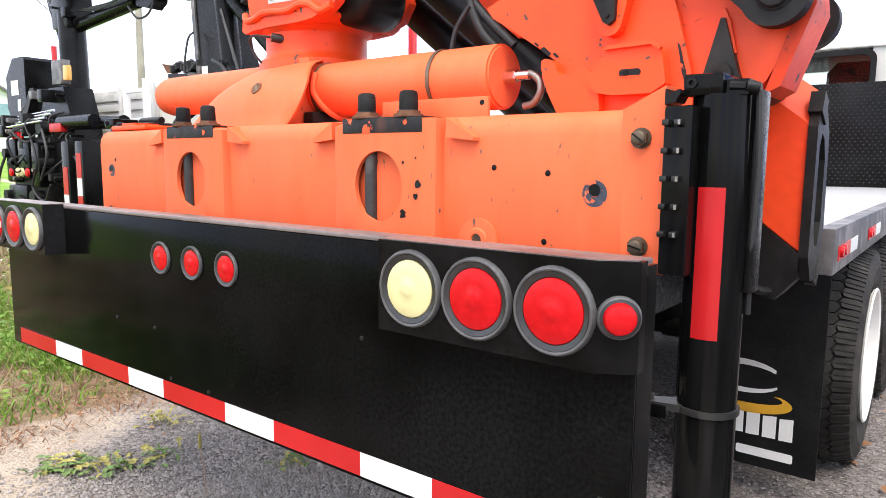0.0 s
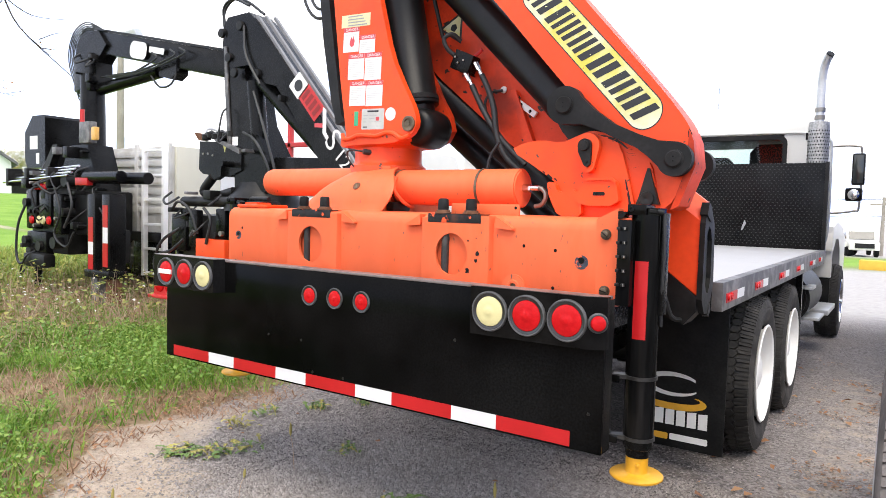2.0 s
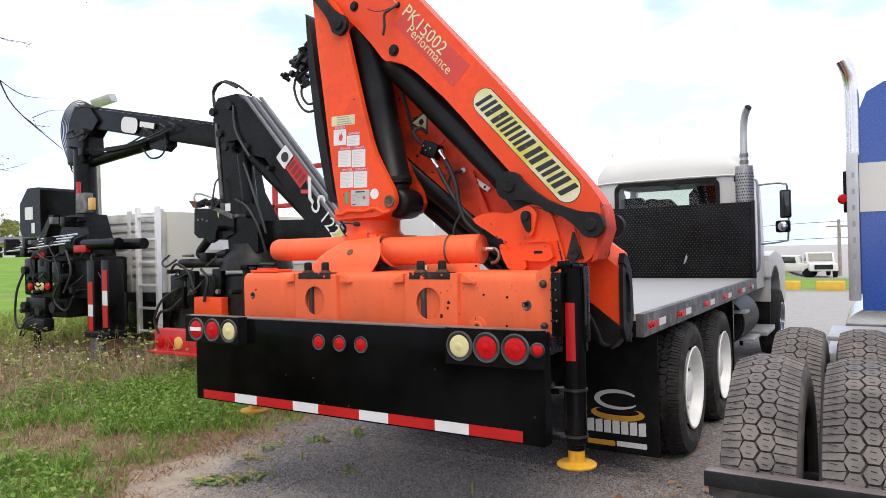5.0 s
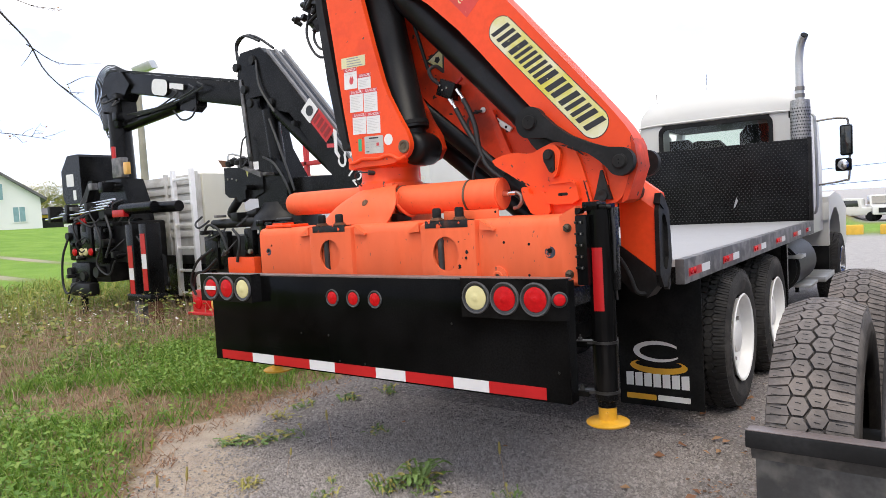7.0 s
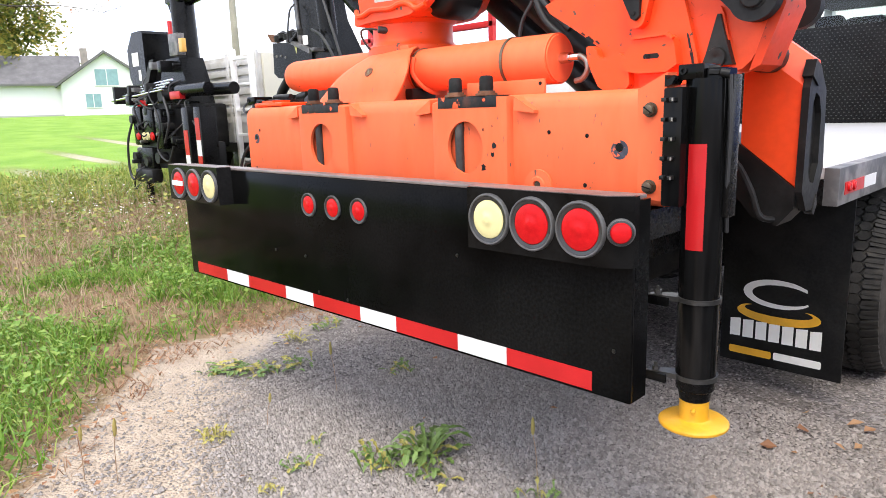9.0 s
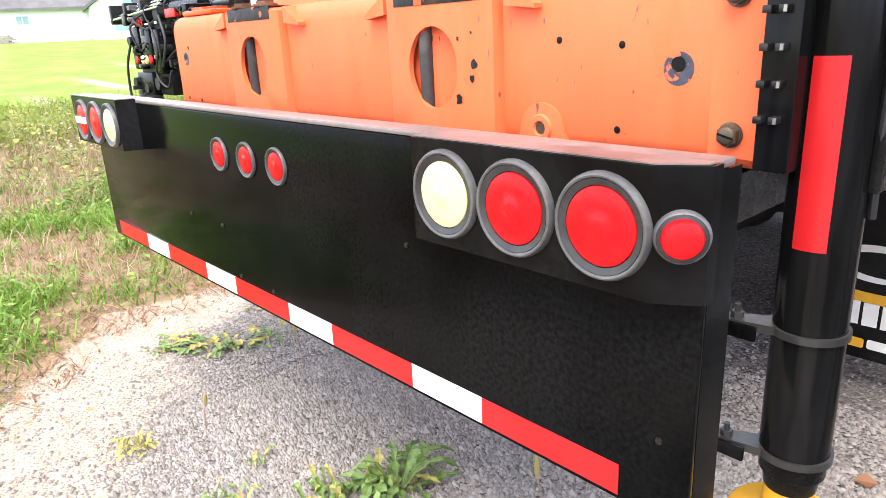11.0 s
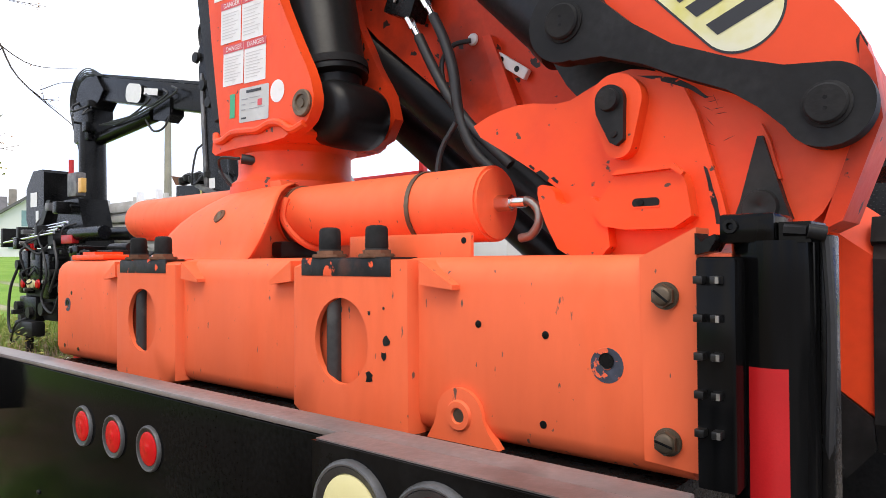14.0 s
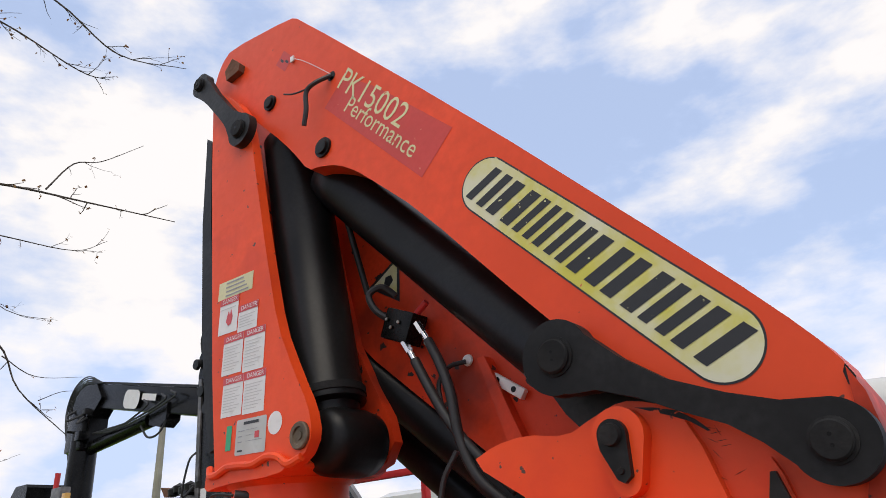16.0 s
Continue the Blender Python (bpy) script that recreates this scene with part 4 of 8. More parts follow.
# mirror
mir = part("mirror_arm", pipe(B(), [(1.0, 7.85, 2.30), (1.15, 7.85, 2.31), (1.30, 7.85, 2.30), (1.36, 7.85, 2.22), (1.36, 7.85, 1.58), (1.30, 7.85, 1.50), (1.0, 7.85, 1.46)], 0.013, 8), M_steel, truck)
part("mirror", box(B(), 1.26, 1.405, 7.82, 7.90, 1.82, 2.215, 0.03), M_black, mir, "tall door mirror with its dark reflection put in the glass colour")
# Glass coloured dark for the ground it would reflect.
part("mirror_glass", box(B(), 1.278, 1.388, 7.812, 7.822, 1.84, 2.195, 0.004), M_glass, mir)
part("mirror", box(B(), 1.20, 1.39, 7.82, 7.90, 1.62, 1.79, 0.035), M_black, mir, "square convex mirror")
part("mirror_glass", lathe(B(), [(0.068, -0.004), (0.062, 0.004), (0.04, 0.010), (0, 0.012)], (1.295, 7.822, 1.705), (0, -1, 0), 20), M_chrome, mir)
part("antenna", pipe(cyl(B(), (-0.21, 7.2, 2.60), (-0.21, 7.2, 2.74), 0.013, 0.008, n=10), [(-0.21, 7.2, 2.7), (-0.205, 7.2, 3.02)], 0.003, 6), M_black, truck)
part("antenna", pipe(B(), [(-0.90, 7.3, 2.45), (-0.92, 7.3, 2.86)], 0.004, 6), M_black, truck)

# ==== loader crane, folded ====
crane = thing("loader_crane", (0, 0.6, 0.95), "orange folded loader crane with black cylinders behind the deck", "crane")
F = 0.285  # front face of the base beam
prof = [(F + 0.05, 1.034), (F + 0.022, 1.039), (F + 0.007, 1.050), (F, 1.072), (F, 1.300), (F + 0.004, 1.320), (F + 0.014, 1.336), (F + 0.030, 1.346), (F + 0.055, 1.349), (F + 0.30, 1.352), (F + 0.34, 1.32), (F + 0.34, 1.036)]
beam = part("base_beam", prism(B(), prof, -1.055, 1.02, "x", 0.014), M_faded, crane, "faded orange base beam with bolt holes and chipped paint")
bm = prism(B(), [(0.95, 1.345), (1.030, 1.385), (1.034, 1.055), (0.955, 1.06)], F - 0.0018, F + 0.05, "y", 0.001)
part("end_plate", bm, M_faded, beam)
part("weld_lip", box(B(), 0.30, 0.615, F + 0.045, F + 0.055, 1.345, 1.392, 0.002), M_faded, beam)
part("lip_hole", lathe(B(), [(0.006, 0.0008), (0, 0.001)], (0.60, F + 0.045, 1.378), (0, -1, 0), 12), M_black, beam)


def boss(x0, x1, hx):
    """A boxed stud seat with a round opening through its front wall."""
    y0, y1, z0, z1 = F - 0.028, F + 0.02, 1.02, 1.345
    b = B()
    n = 28
    hole = circle(hx, 1.187, 0.076, n, rz=0.084)
    rim = []
    for u, v in hole:
        a = math.atan2(v - 1.187, u - hx)
        k = min(((x1 - hx) if math.cos(a) > 0 else (hx - x0)) / max(abs(math.cos(a)), 1e-6), ((z1 - 1.187) if math.sin(a) > 0 else (1.187 - z0)) / max(abs(math.sin(a)), 1e-6))
        rim.append((hx + k * math.cos(a), 1.187 + k * math.sin(a)))
    vi = [b.verts.new((u, y0, v)) for u, v in hole]
    side = lambda u, k: u - math.copysign(k, u - hx) * (abs(u - hx) > 0.1)
    vo = [b.verts.new((side(u, 0.030), y0, v)) for u, v in rim]
    vm = [b.verts.new((side(u, 0.009), y0 + 0.008, v)) for u, v in rim]
    vn = [b.verts.new((u, y0 + 0.028, v)) for u, v in rim]
    vd = [b.verts.new((u, y0 + 0.012, v)) for u, v in hole]
    vb = [b.verts.new((u, y1 + 0.02, v)) for u, v in rim]
    for i in range(n):
        j = (i + 1) % n
        b.faces.new((vi[i], vi[j], vo[j], vo[i]))
        b.faces.new((vi[j], vi[i], vd[i], vd[j]))
        for ra, rb in ((vo, vm), (vm, vn), (vn, vb)):
            b.faces.new((ra[i], ra[j], rb[j], rb[i]))
    seat = part("stud_seat", b, M_faded, beam)
    inner = cyl(B(), (hx - 0.044, y0 + 0.024, 1.09), (hx - 0.044, y0 + 0.024, 1.28), 0.016, n=14)
    part("stud_shank", inner, M_dustyblack, beam)
    pl = box(B(), x0 + 0.045, x1 - 0.042, y0 - 0.0015, y0 + 0.004, z1 - 0.032, z1 + 0.001, 0.001)
    box(pl, x0 + 0.045, x1 - 0.042, y0 + 0.001, F + 0.05, z1 + 0.001, z1 + 0.004, 0.001)
    part("clamp_plate", pl, M_patch, beam, "chipped black patch under the studs")
    for xs in (hx - 0.070, hx + 0.064) if hx < 0 else (hx - 0.060, hx + 0.074):
        wash = cyl(B(), (xs, F - 0.002, z1 + 0.003), (xs, F - 0.002, z1 + 0.011), 0.036, n=10, bev=0.002)
        cyl(wash, (xs, F - 0.002, z1 + 0.011), (xs, F - 0.002, z1 + 0.018), 0.028, n=6)
        part("stud_nut", wash, M_rust, beam, "rusty nut and washer", 30)
        st_cap = lathe(B(), [(0, 0.062), (0.012, 0.062), (0.019, 0.0595), (0.0215, 0.054), (0.0225, 0.020), (0.0215, 0.018), (0.0235, 0.014), (0, 0.014)], (xs, F - 0.002, z1 + 0.003), (0, 0, 1), 24)
        part("stud_cap", st_cap, M_rubber, beam, "black rubber stud cap")
    for sx, d in ((x0, -1), (x1 + 0.02, 1)):
        g = prism(B(), [(sx, 1.343), (sx + d * 0.075, 1.300), (sx + d * 0.075, 1.292), (sx, 1.300)], F - 0.022, F + 0.03, "y", 0.004)
        part("gusset", g, M_faded, beam)


boss(-0.605, -0.270, -0.437)
boss(0.190, 0.530, 0.352)
for x, z, r in ((-0.98, 1.213, 0.020), (0.898, 1.194, 0.024)):
    hole = part("hole_ring", lathe(B(), [(r * 0.3, 0.0006), (r * 1.08, 0.0007), (r * 1.12, -0.002)], (x, F, z - r * 0.28), (0, -1, 0), 26), M_bluechip, beam, "chipped dark paint round a hole", 0)
    part("hole", lathe(B(), [(r * 0.50, 0.002), (r * 0.46, 0.001), (0, 0.0012)], (x, F, z), (0, -1, 0), 20), M_black, beam)
for x, z in ((0.795, 1.225), (0.665, 1.235), (0.79, 1.085), (0.655, 1.08), (-0.95, 1.245), (-1.0, 1.075), (-0.90, 1.07)):
    part("small_hole", lathe(B(), [(0.0064, 0.0008), (0.0055, 0.001), (0, 0.001)], (x, F, z), (0, -1, 0), 14), M_black, beam)
part("lug", prism(B(), [(u + 0.628, v + 1.075) for u, v in circle(0, 0, 0.05, 14, 0, 180) + [(-0.056, -0.018), (-0.072, -0.044), (0.082, -0.044), (0.060, -0.018)]], F - 0.008, F + 0.01, "y", 0.005), M_faded, beam)
part("lug_ring", lathe(B(), [(0.027, 0.0), (0.024, 0.005), (0.014, 0.005), (0.012, 0.0005)], (0.628, F - 0.008, 1.078), (0, -1, 0), 20), M_faded, beam)
part("lug_hole", lathe(B(), [(0.012, 0.0008), (0, 0.001)], (0.628, F - 0.008, 1.078), (0, -1, 0), 16), M_bolt, beam)
for x, z in ((0.988, 1.292), (0.990, 1.092)):
    b = cyl(B(), (x, F - 0.002, z), (x, F - 0.008, z), 0.0192, n=24, bev=0.0015)
    cyl(b, (x, F - 0.008, z), (x, F - 0.018, z), 0.0165, n=6, bev=0.002)
    bolt = part("bolt", b, M_bolt, beam, "slotted hexagon bolt", 30)
    part("bolt_head", lathe(B(), [(0, 0.004), (0.010, 0.0035), (0.013, 0.0015), (0.0135, 0)], (x, F - 0.018, z), (0, -1, 0), 20), M_bolt, bolt)
    part("slot", box(B(), -0.0125, 0.0125, -0.0005, 0.0005, -0.0016, 0.0016, 0, Matrix.Translation((x, F - 0.0224, z)) @ pose(0, 0, 0, 0, 38 if z > 1.2 else 15, 0)), M_black, bolt)
for x, z, r in ((0.477, 1.195, 0.0095), (0.470, 1.168, 0.0075), (0.432, 1.125, 0.010), (0.432, 1.245, 0.004), (0.47, 1.255, 0.003)):
    pts = [(r * (1 + 0.35 * math.sin(3.1 * i + 40 * x)) * math.cos(i * 0.785), r * (1 + 0.35 * math.cos(2.3 * i + 90 * z)) * math.sin(i * 0.785)) for i in range(8)]
    part("paint_chip", plate(B(), pts, facing(x, F - 0.0292, z)), M_darksteel, beam, smooth=0)

# base housing under the slewing column, with the rack tubes through it
base = part("base_housing", prism(B(), [(-0.64, 1.345), (-0.54, 1.37), (-0.45, 1.46), (-0.38, 1.54), (-0.30, 1.565), (-0.18, 1.565), (-0.17, 1.54), (-0.17, 1.345)], F + 0.23, F + 0.66, "y", 0.02), M_faded, crane)


def cheek_ring(z, y, xl, xr):
    """One level of the housing's front: a rounded left shoulder and a thin lip at the right."""
    w = xr - xl
    return [(xl - 0.06, 0.60, z), (xl - 0.045, y + 0.10, z), (xl - 0.02, y + 0.035, z), (xl + 0.02, y + 0.008, z), (xl + 0.06, y, z), (xl + w * 0.5, y - 0.002, z), (xr - 0.05, y, z), (xr - 0.006, y + 0.001, z), (xr, y + 0.006, z), (xr - 0.002, y + 0.014, z), (xr - 0.03, y + 0.020, z), (-0.165, y + 0.045, z), (-0.17, 0.60, z)]


part("front_cheek", loft(B(), [cheek_ring(1.335, 0.338, -0.635, -0.105), cheek_ring(1.357, 0.352, -0.605, -0.089), cheek_ring(1.39, 0.359, -0.565, -0.066), cheek_ring(1.42, 0.366, -0.532, -0.053), cheek_ring(1.45, 0.380, -0.50, -0.052), cheek_ring(1.478, 0.400, -0.465, -0.064), cheek_ring(1.503, 0.425, -0.430, -0.086), cheek_ring(1.526, 0.460, -0.408, -0.118), cheek_ring(1.545, 0.500, -0.40, -0.142), cheek_ring(1.560, 0.545, -0.40, -0.155)]), M_faded, base, smooth=50)
# Dark box standing in for the shade inside the housing's opening.
part("recess_shade", box(B(), -0.16, -0.115, 0.47, 0.60, 1.352, 1.395, 0.01), M_darksteel, base)
part("tube_lip", pipe(B(), [(-0.128 + 0.05 * max(0.0, math.sin(radians(a) - 3.3)), 0.575 + 0.090 * math.cos(radians(a)), 1.465 + 0.090 * math.sin(radians(a))) for a in range(150, 275, 12)], 0.009, 8, 2), M_faded, base)
part("plug_hole", lathe(B(), [(0.021, -0.001), (0.019, 0.003), (0.013, 0.003), (0.011, 0.0005), (0, 0.0006)], (-0.272, 0.3865, 1.464), (0.0, -1, 0.60), 20), M_rust, base)
part("plug", box(B(), -0.004, 0.004, -0.012, 0.012, -0.002, 0.002, 0, Matrix.Translation((-0.272, 0.385, 1.464)) @ pose(0, 0, 0, 60, 0, 35)), M_bolt, base)
TY, TZ = 0.575, 1.465
tube = part("rack_tube", cyl(B(), (-0.18, TY, TZ), (0.503, TY, TZ), 0.083, n=40, bev=0.006), M_faded, crane, "faded orange rack cylinder tube")
part("tube_groove", lathe(B(), [(0.083, 0), (0.0865, 0.001), (0.0865, 0.011), (0.083, 0.012)], (-0.150, TY, TZ), (1, 0, 0), 36), M_rust, tube)
part("hose_band", lathe(B(), [(0.084, 0), (0.0865, 0), (0.0865, 0.012), (0.084, 0.012)], (0.305, TY, TZ), (1, 0, 0), 32), M_bolt, tube)
part("fitting", cyl(cyl(B(), (0.503, TY, TZ), (0.54, TY, TZ), 0.018, n=6), (0.54, TY, TZ), (0.575, TY, TZ), 0.012, n=12), M_chrome, tube)
part("return_pipe", pipe(B(), [(0.555, TY, TZ), (0.580, TY, TZ + 0.002), (0.603, TY, TZ - 0.016), (0.606, TY, TZ - 0.045), (0.585, TY + 0.005, TZ - 0.070), (0.555, TY + 0.01, TZ - 0.076)], 0.0095, 12), M_steel, tube)
tube = part("rack_tube", lathe(B(), [(0, -1.07), (0.045, -1.065), (0.066, -1.045), (0.072, -1.02), (0.072, -0.2), (0, -0.2)], (0, TY - 0.01, TZ + 0.025), (1, 0, 0), 36), M_faded, crane, "faded orange rack cylinder tube")
neck = part("slewing_neck", lathe(B(), [(0.20, 1.50), (0.19, 1.57), (0.172, 1.585), (0.168, 1.60), (0.168, 1.655), (0.188, 1.67), (0.188, 1.70), (0.1, 1.70)], (-0.322, 0.68, 0), (0, 0, 1), 48), M_orange, crane)
part("sensor", pipe(cyl(B(), (-0.30, 0.53, 1.63), (-0.325, 0.49, 1.635), 0.014, n=12), [(-0.325, 0.485, 1.635), (-0.38, 0.46, 1.64), (-0.42, 0.48, 1.62), (-0.40, 0.5, 1.57), (-0.36, 0.55, 1.53)], 0.004, 6), M_hose, neck)

part("latch_block", box(box(B(), -1.03, -0.80, F + 0.03, F + 0.17, 1.350, 1.366, 0.005), -0.99, -0.90, F + 0.05, F + 0.14, 1.366, 1.376, 0.004), M_orange, crane)
part("latch_fitting", box(cyl(B(), (-1.12, F + 0.20, 1.395), (-0.98, F + 0.20, 1.395), 0.014, n=10), -1.10, -0.96, F + 0.13, F + 0.26, 1.350, 1.384, 0.008), M_darksteel, crane)

# column
COL = [(-0.455, 1.70), (-0.40, 1.675), (-0.14, 1.67), (-0.05, 1.70), (-0.015, 1.755), (-0.035, 1.83), (-0.095, 1.93), (-0.175, 2.08), (-0.245, 2.33), (-0.30, 2.55), (-0.36, 2.80), (-0.42, 2.97), (-0.60, 3.13), (-0.635, 3.08)]
column = part("column", prism(B(), soft_outline(COL, 1), 0.50, 0.535, "y", 0.006), M_orange, crane, "orange slewing column with warning stickers")
# Rear cheek and web get the darker red for the shade behind the column.
part("back_cheek", prism(B(), COL, 0.80, 0.835, "y", 0.006), M_shadedred, column)
part("column_web", prism(B(), [(-0.45, 1.70), (-0.33, 1.70), (-0.40, 2.35), (-0.50, 2.85), (-0.60, 3.10), (-0.632, 3.07)], 0.533, 0.802, "y", 0.004), M_shadedred, column)
part("foot_ring", prism(B(), soft_outline([(-0.475, 1.655), (-0.40, 1.668), (-0.14, 1.668), (-0.09, 1.69), (-0.12, 1.712), (-0.47, 1.715)], 1), 0.490, 0.85, "y", 0.018), M_orange, column)
part("weld_bead", pipe(B(), [(-0.472, 0.502, 1.722), (-0.452, 0.492, 1.700), (-0.41, 0.487, 1.698), (-0.36, 0.486, 1.712), (-0.30, 0.486, 1.710), (-0.24, 0.486, 1.706), (-0.185, 0.487, 1.718), (-0.14, 0.489, 1.712), (-0.10, 0.492, 1.690), (-0.055, 0.498, 1.702)], 0.011, 8), M_orange, column)
pin = part("pin", lathe(B(), [(0, 0.008), (0.011, 0.008), (0.012, 0.005), (0.021, 0.005), (0.023, 0.010), (0.033, 0.010), (0.036, 0.007), (0.036, -0.02)], (-0.062, 0.50, 1.756), (0, -1, 0), 28), M_bolt, column)
cover = part("side_cover", prism(B(), [(-0.505, 1.80), (-0.53, 1.83), (-0.60, 2.25), (-0.66, 2.62), (-0.70, 2.96), (-0.735, 3.0), (-0.715, 2.62), (-0.66, 2.2), (-0.60, 1.90), (-0.56, 1.78)], 0.55, 0.80, "y", 0.006), M_darksteel, column, "dark steel side cover")
part("hose_run", pipe(pipe(pipe(pipe(B(), [(-1.24, 1.0, 2.82), (-1.27, 0.99, 2.68), (-1.20, 0.98, 2.54), (-1.10, 0.98, 2.49), (-0.98, 0.98, 2.56), (-0.86, 0.9, 2.75)], 0.009), [(-1.17, 1.0, 2.76), (-1.20, 0.99, 2.64), (-1.13, 0.98, 2.55), (-1.04, 0.98, 2.57), (-0.94, 0.95, 2.70), (-0.84, 0.9, 2.86)], 0.009), [(-0.60, 0.7, 1.75), (-0.66, 0.72, 2.1), (-0.72, 0.74, 2.55), (-0.80, 0.78, 2.85), (-0.76, 0.8, 3.1)], 0.02), [(-0.62, 0.62, 1.8), (-0.70, 0.66, 2.2), (-0.78, 0.7, 2.55), (-0.85, 0.74, 2.68), (-0.82, 0.78, 2.95), (-0.74, 0.76, 3.1)], 0.013), M_hose, column)
lump_rng = random.Random(4)
bm = B()
for cx, cy, cz, k in ((-1.33, 1.0, 2.79, 0.05), (-1.27, 1.02, 2.86, 0.06), (-1.20, 1.0, 2.93, 0.07), (-1.14, 0.98, 2.86, 0.07), (-1.10, 1.0, 3.0, 0.06), (-1.22, 1.04, 2.76, 0.06), (-1.15, 1.0, 2.72, 0.05), (-1.04, 0.95, 2.95, 0.07), (-0.97, 0.92, 3.02, 0.06), (-1.10, 0.98, 2.78, 0.04)):
    for i in range(3):
        u, v, w = (lump_rng.uniform(-0.5, 0.5) * k for _ in range(3))
        m = Matrix.Translation((cx + u, cy + v, cz + w)) @ pose(0, 0, 0, lump_rng.uniform(-40, 40), lump_rng.uniform(-60, 60), lump_rng.uniform(-40, 40))
        if i == 2:
            cyl(bm, m @ Vector((-k * 0.8, 0, 0)), m @ Vector((k * 0.8, 0, 0)), k * 0.32, n=12, bev=0.004)
        else:
            box(bm, -k * 0.5, k * 0.5, -k * 0.4, k * 0.4, -k * 0.36, k * 0.36, k * 0.14, m)
for i in range(5):
    pipe(bm, [(-1.10 - 0.03 * i, 0.98, 2.95 - 0.05 * i), (-0.98, 0.94 + 0.02 * i, 3.03 - 0.03 * i), (-0.84, 0.88 + 0.02 * i, 3.06 - 0.02 * i), (-0.70, 0.82, 3.0 + 0.02 * i)], 0.014, 8, 4)
part("pipe_clamp", bm, M_darksteel, column)


# stickers on the column; the plate leans a little
def sticker(x, z, w, h, bands=0.22, col=None, lines=5):
    m = facing(x, 0.4985, z, -2.0)
    s = part("warning_sticker", plate(B(), [(-w / 2, -h / 2), (w / 2, -h / 2), (w / 2, h / 2), (-w / 2, h / 2)], m), col or M_sticker, column, "white warning sticker with a red heading" if bands else "", 0)
    if bands:
        hb2 = 0.022
        m2 = facing(x, 0.4975, z, -2.0)
        part("heading", plate(B(), [(-w / 2, h / 2 - hb2), (w / 2, h / 2 - hb2), (w / 2, h / 2), (-w / 2, h / 2)], m2), M_stickred, s, smooth=0)
        part("word", text_bm("DANGER", 0.020, facing(x, 0.4965, z, -2.0) @ Matrix.Translation((-w * 0.36, h / 2 - 0.0175, 0))), M_sticker, s, smooth=0)
        for i in range(lines):
            v = h / 2 - hb2 - 0.014 - i * (h - hb2 - 0.02) / lines
            ww = w * (0.80 - 0.12 * ((i * 7) % 3))
            part("text_bar", plate(B(), [(-w * 0.42, v - 0.0013), (-w * 0.42 + ww, v - 0.0013), (-w * 0.42 + ww, v + 0.0013), (-w * 0.42, v + 0.0013)], m2), M_pale, s, smooth=0)
    return s


for x, z, w, h, n in ((-0.425, 2.178, 0.100, 0.118, 1), (-0.322, 2.148, 0.098, 0.085, 5), (-0.390, 2.045, 0.102, 0.122, 9), (-0.283, 2.038, 0.102, 0.128, 9), (-0.378, 1.916, 0.102, 0.118, 9), (-0.272, 1.910, 0.102, 0.120, 9)):
    ws = sticker(x, z, w, h, lines=n)
    if n == 1:
        part("pictogram", plate(B(), [(-0.004, -0.036), (0.012, -0.030), (0.018, -0.008), (0.008, 0.018), (0.003, 0.0), (-0.004, 0.014), (-0.012, -0.004), (-0.016, -0.020)], facing(x + 0.006, 0.4972, z)), M_stickred, ws, smooth=0)
ys = part("load_chart", plate(B(), [(-0.092, -0.03), (0.092, -0.03), (0.092, 0.03), (-0.092, 0.03)], facing(-0.397, 0.4985, 2.267, -2)), mat("pale yellow sticker", (0.66, 0.62, 0.36), 0.45), column, "pale yellow load chart sticker", 0)
for i in range(4):
    part("text_bar", plate(B(), [(-0.05, -0.024 + i * 0.014), (0.072 - 0.01 * i, -0.024 + i * 0.014), (0.072 - 0.01 * i, -0.019 + i * 0.014), (-0.05, -0.019 + i * 0.014)], facing(-0.397, 0.4975, 2.267, -2)), M_print, ys, smooth=0)
idp = part("identification_plate", plate(B(), pill(0.140, 0.098, 3, 0.006), facing(-0.278, 0.4985, 1.788, -2)), M_plate_grey, column, "grey metal identification plate", 0)
for u, v, w, h, m in ((-0.035, 0.033, 0.07, 0.008, M_ink), (-0.058, 0.015, 0.03, 0.003, M_print), (-0.02, 0.017, 0.05, 0.0015, M_print), (-0.058, 0.0, 0.02, 0.003, M_print), (-0.02, 0.002, 0.032, 0.0015, M_print), (-0.058, -0.015, 0.02, 0.003, M_print), (-0.02, -0.014, 0.075, 0.0015, M_print), (-0.058, -0.040, 0.024, 0.005, M_ink)):
    part("text_bar", plate(B(), [(u, v), (u + w, v), (u + w, v + h), (u, v + h)], facing(-0.278, 0.4975, 1.788, -2)), m, idp, smooth=0)
part("stamp", plate(B(), [(0.02, -0.008), (0.04, -0.008), (0.04, 0.01), (0.02, 0.01)], facing(-0.278, 0.4973, 1.788, -2)), M_stickred, idp, smooth=0)
part("green_tag", plate(B(), [(-0.013, -0.035), (0.013, -0.035), (0.013, 0.035), (-0.013, 0.035)], facing(-0.383, 0.4985, 1.795, -2)), M_green, column, "small green sticker", 0)
part("round_tag", plate(B(), circle(0, 0, 0.031, 24), facing(-0.170, 0.4985, 1.806)), M_sticker, column, "round white sticker", 0)

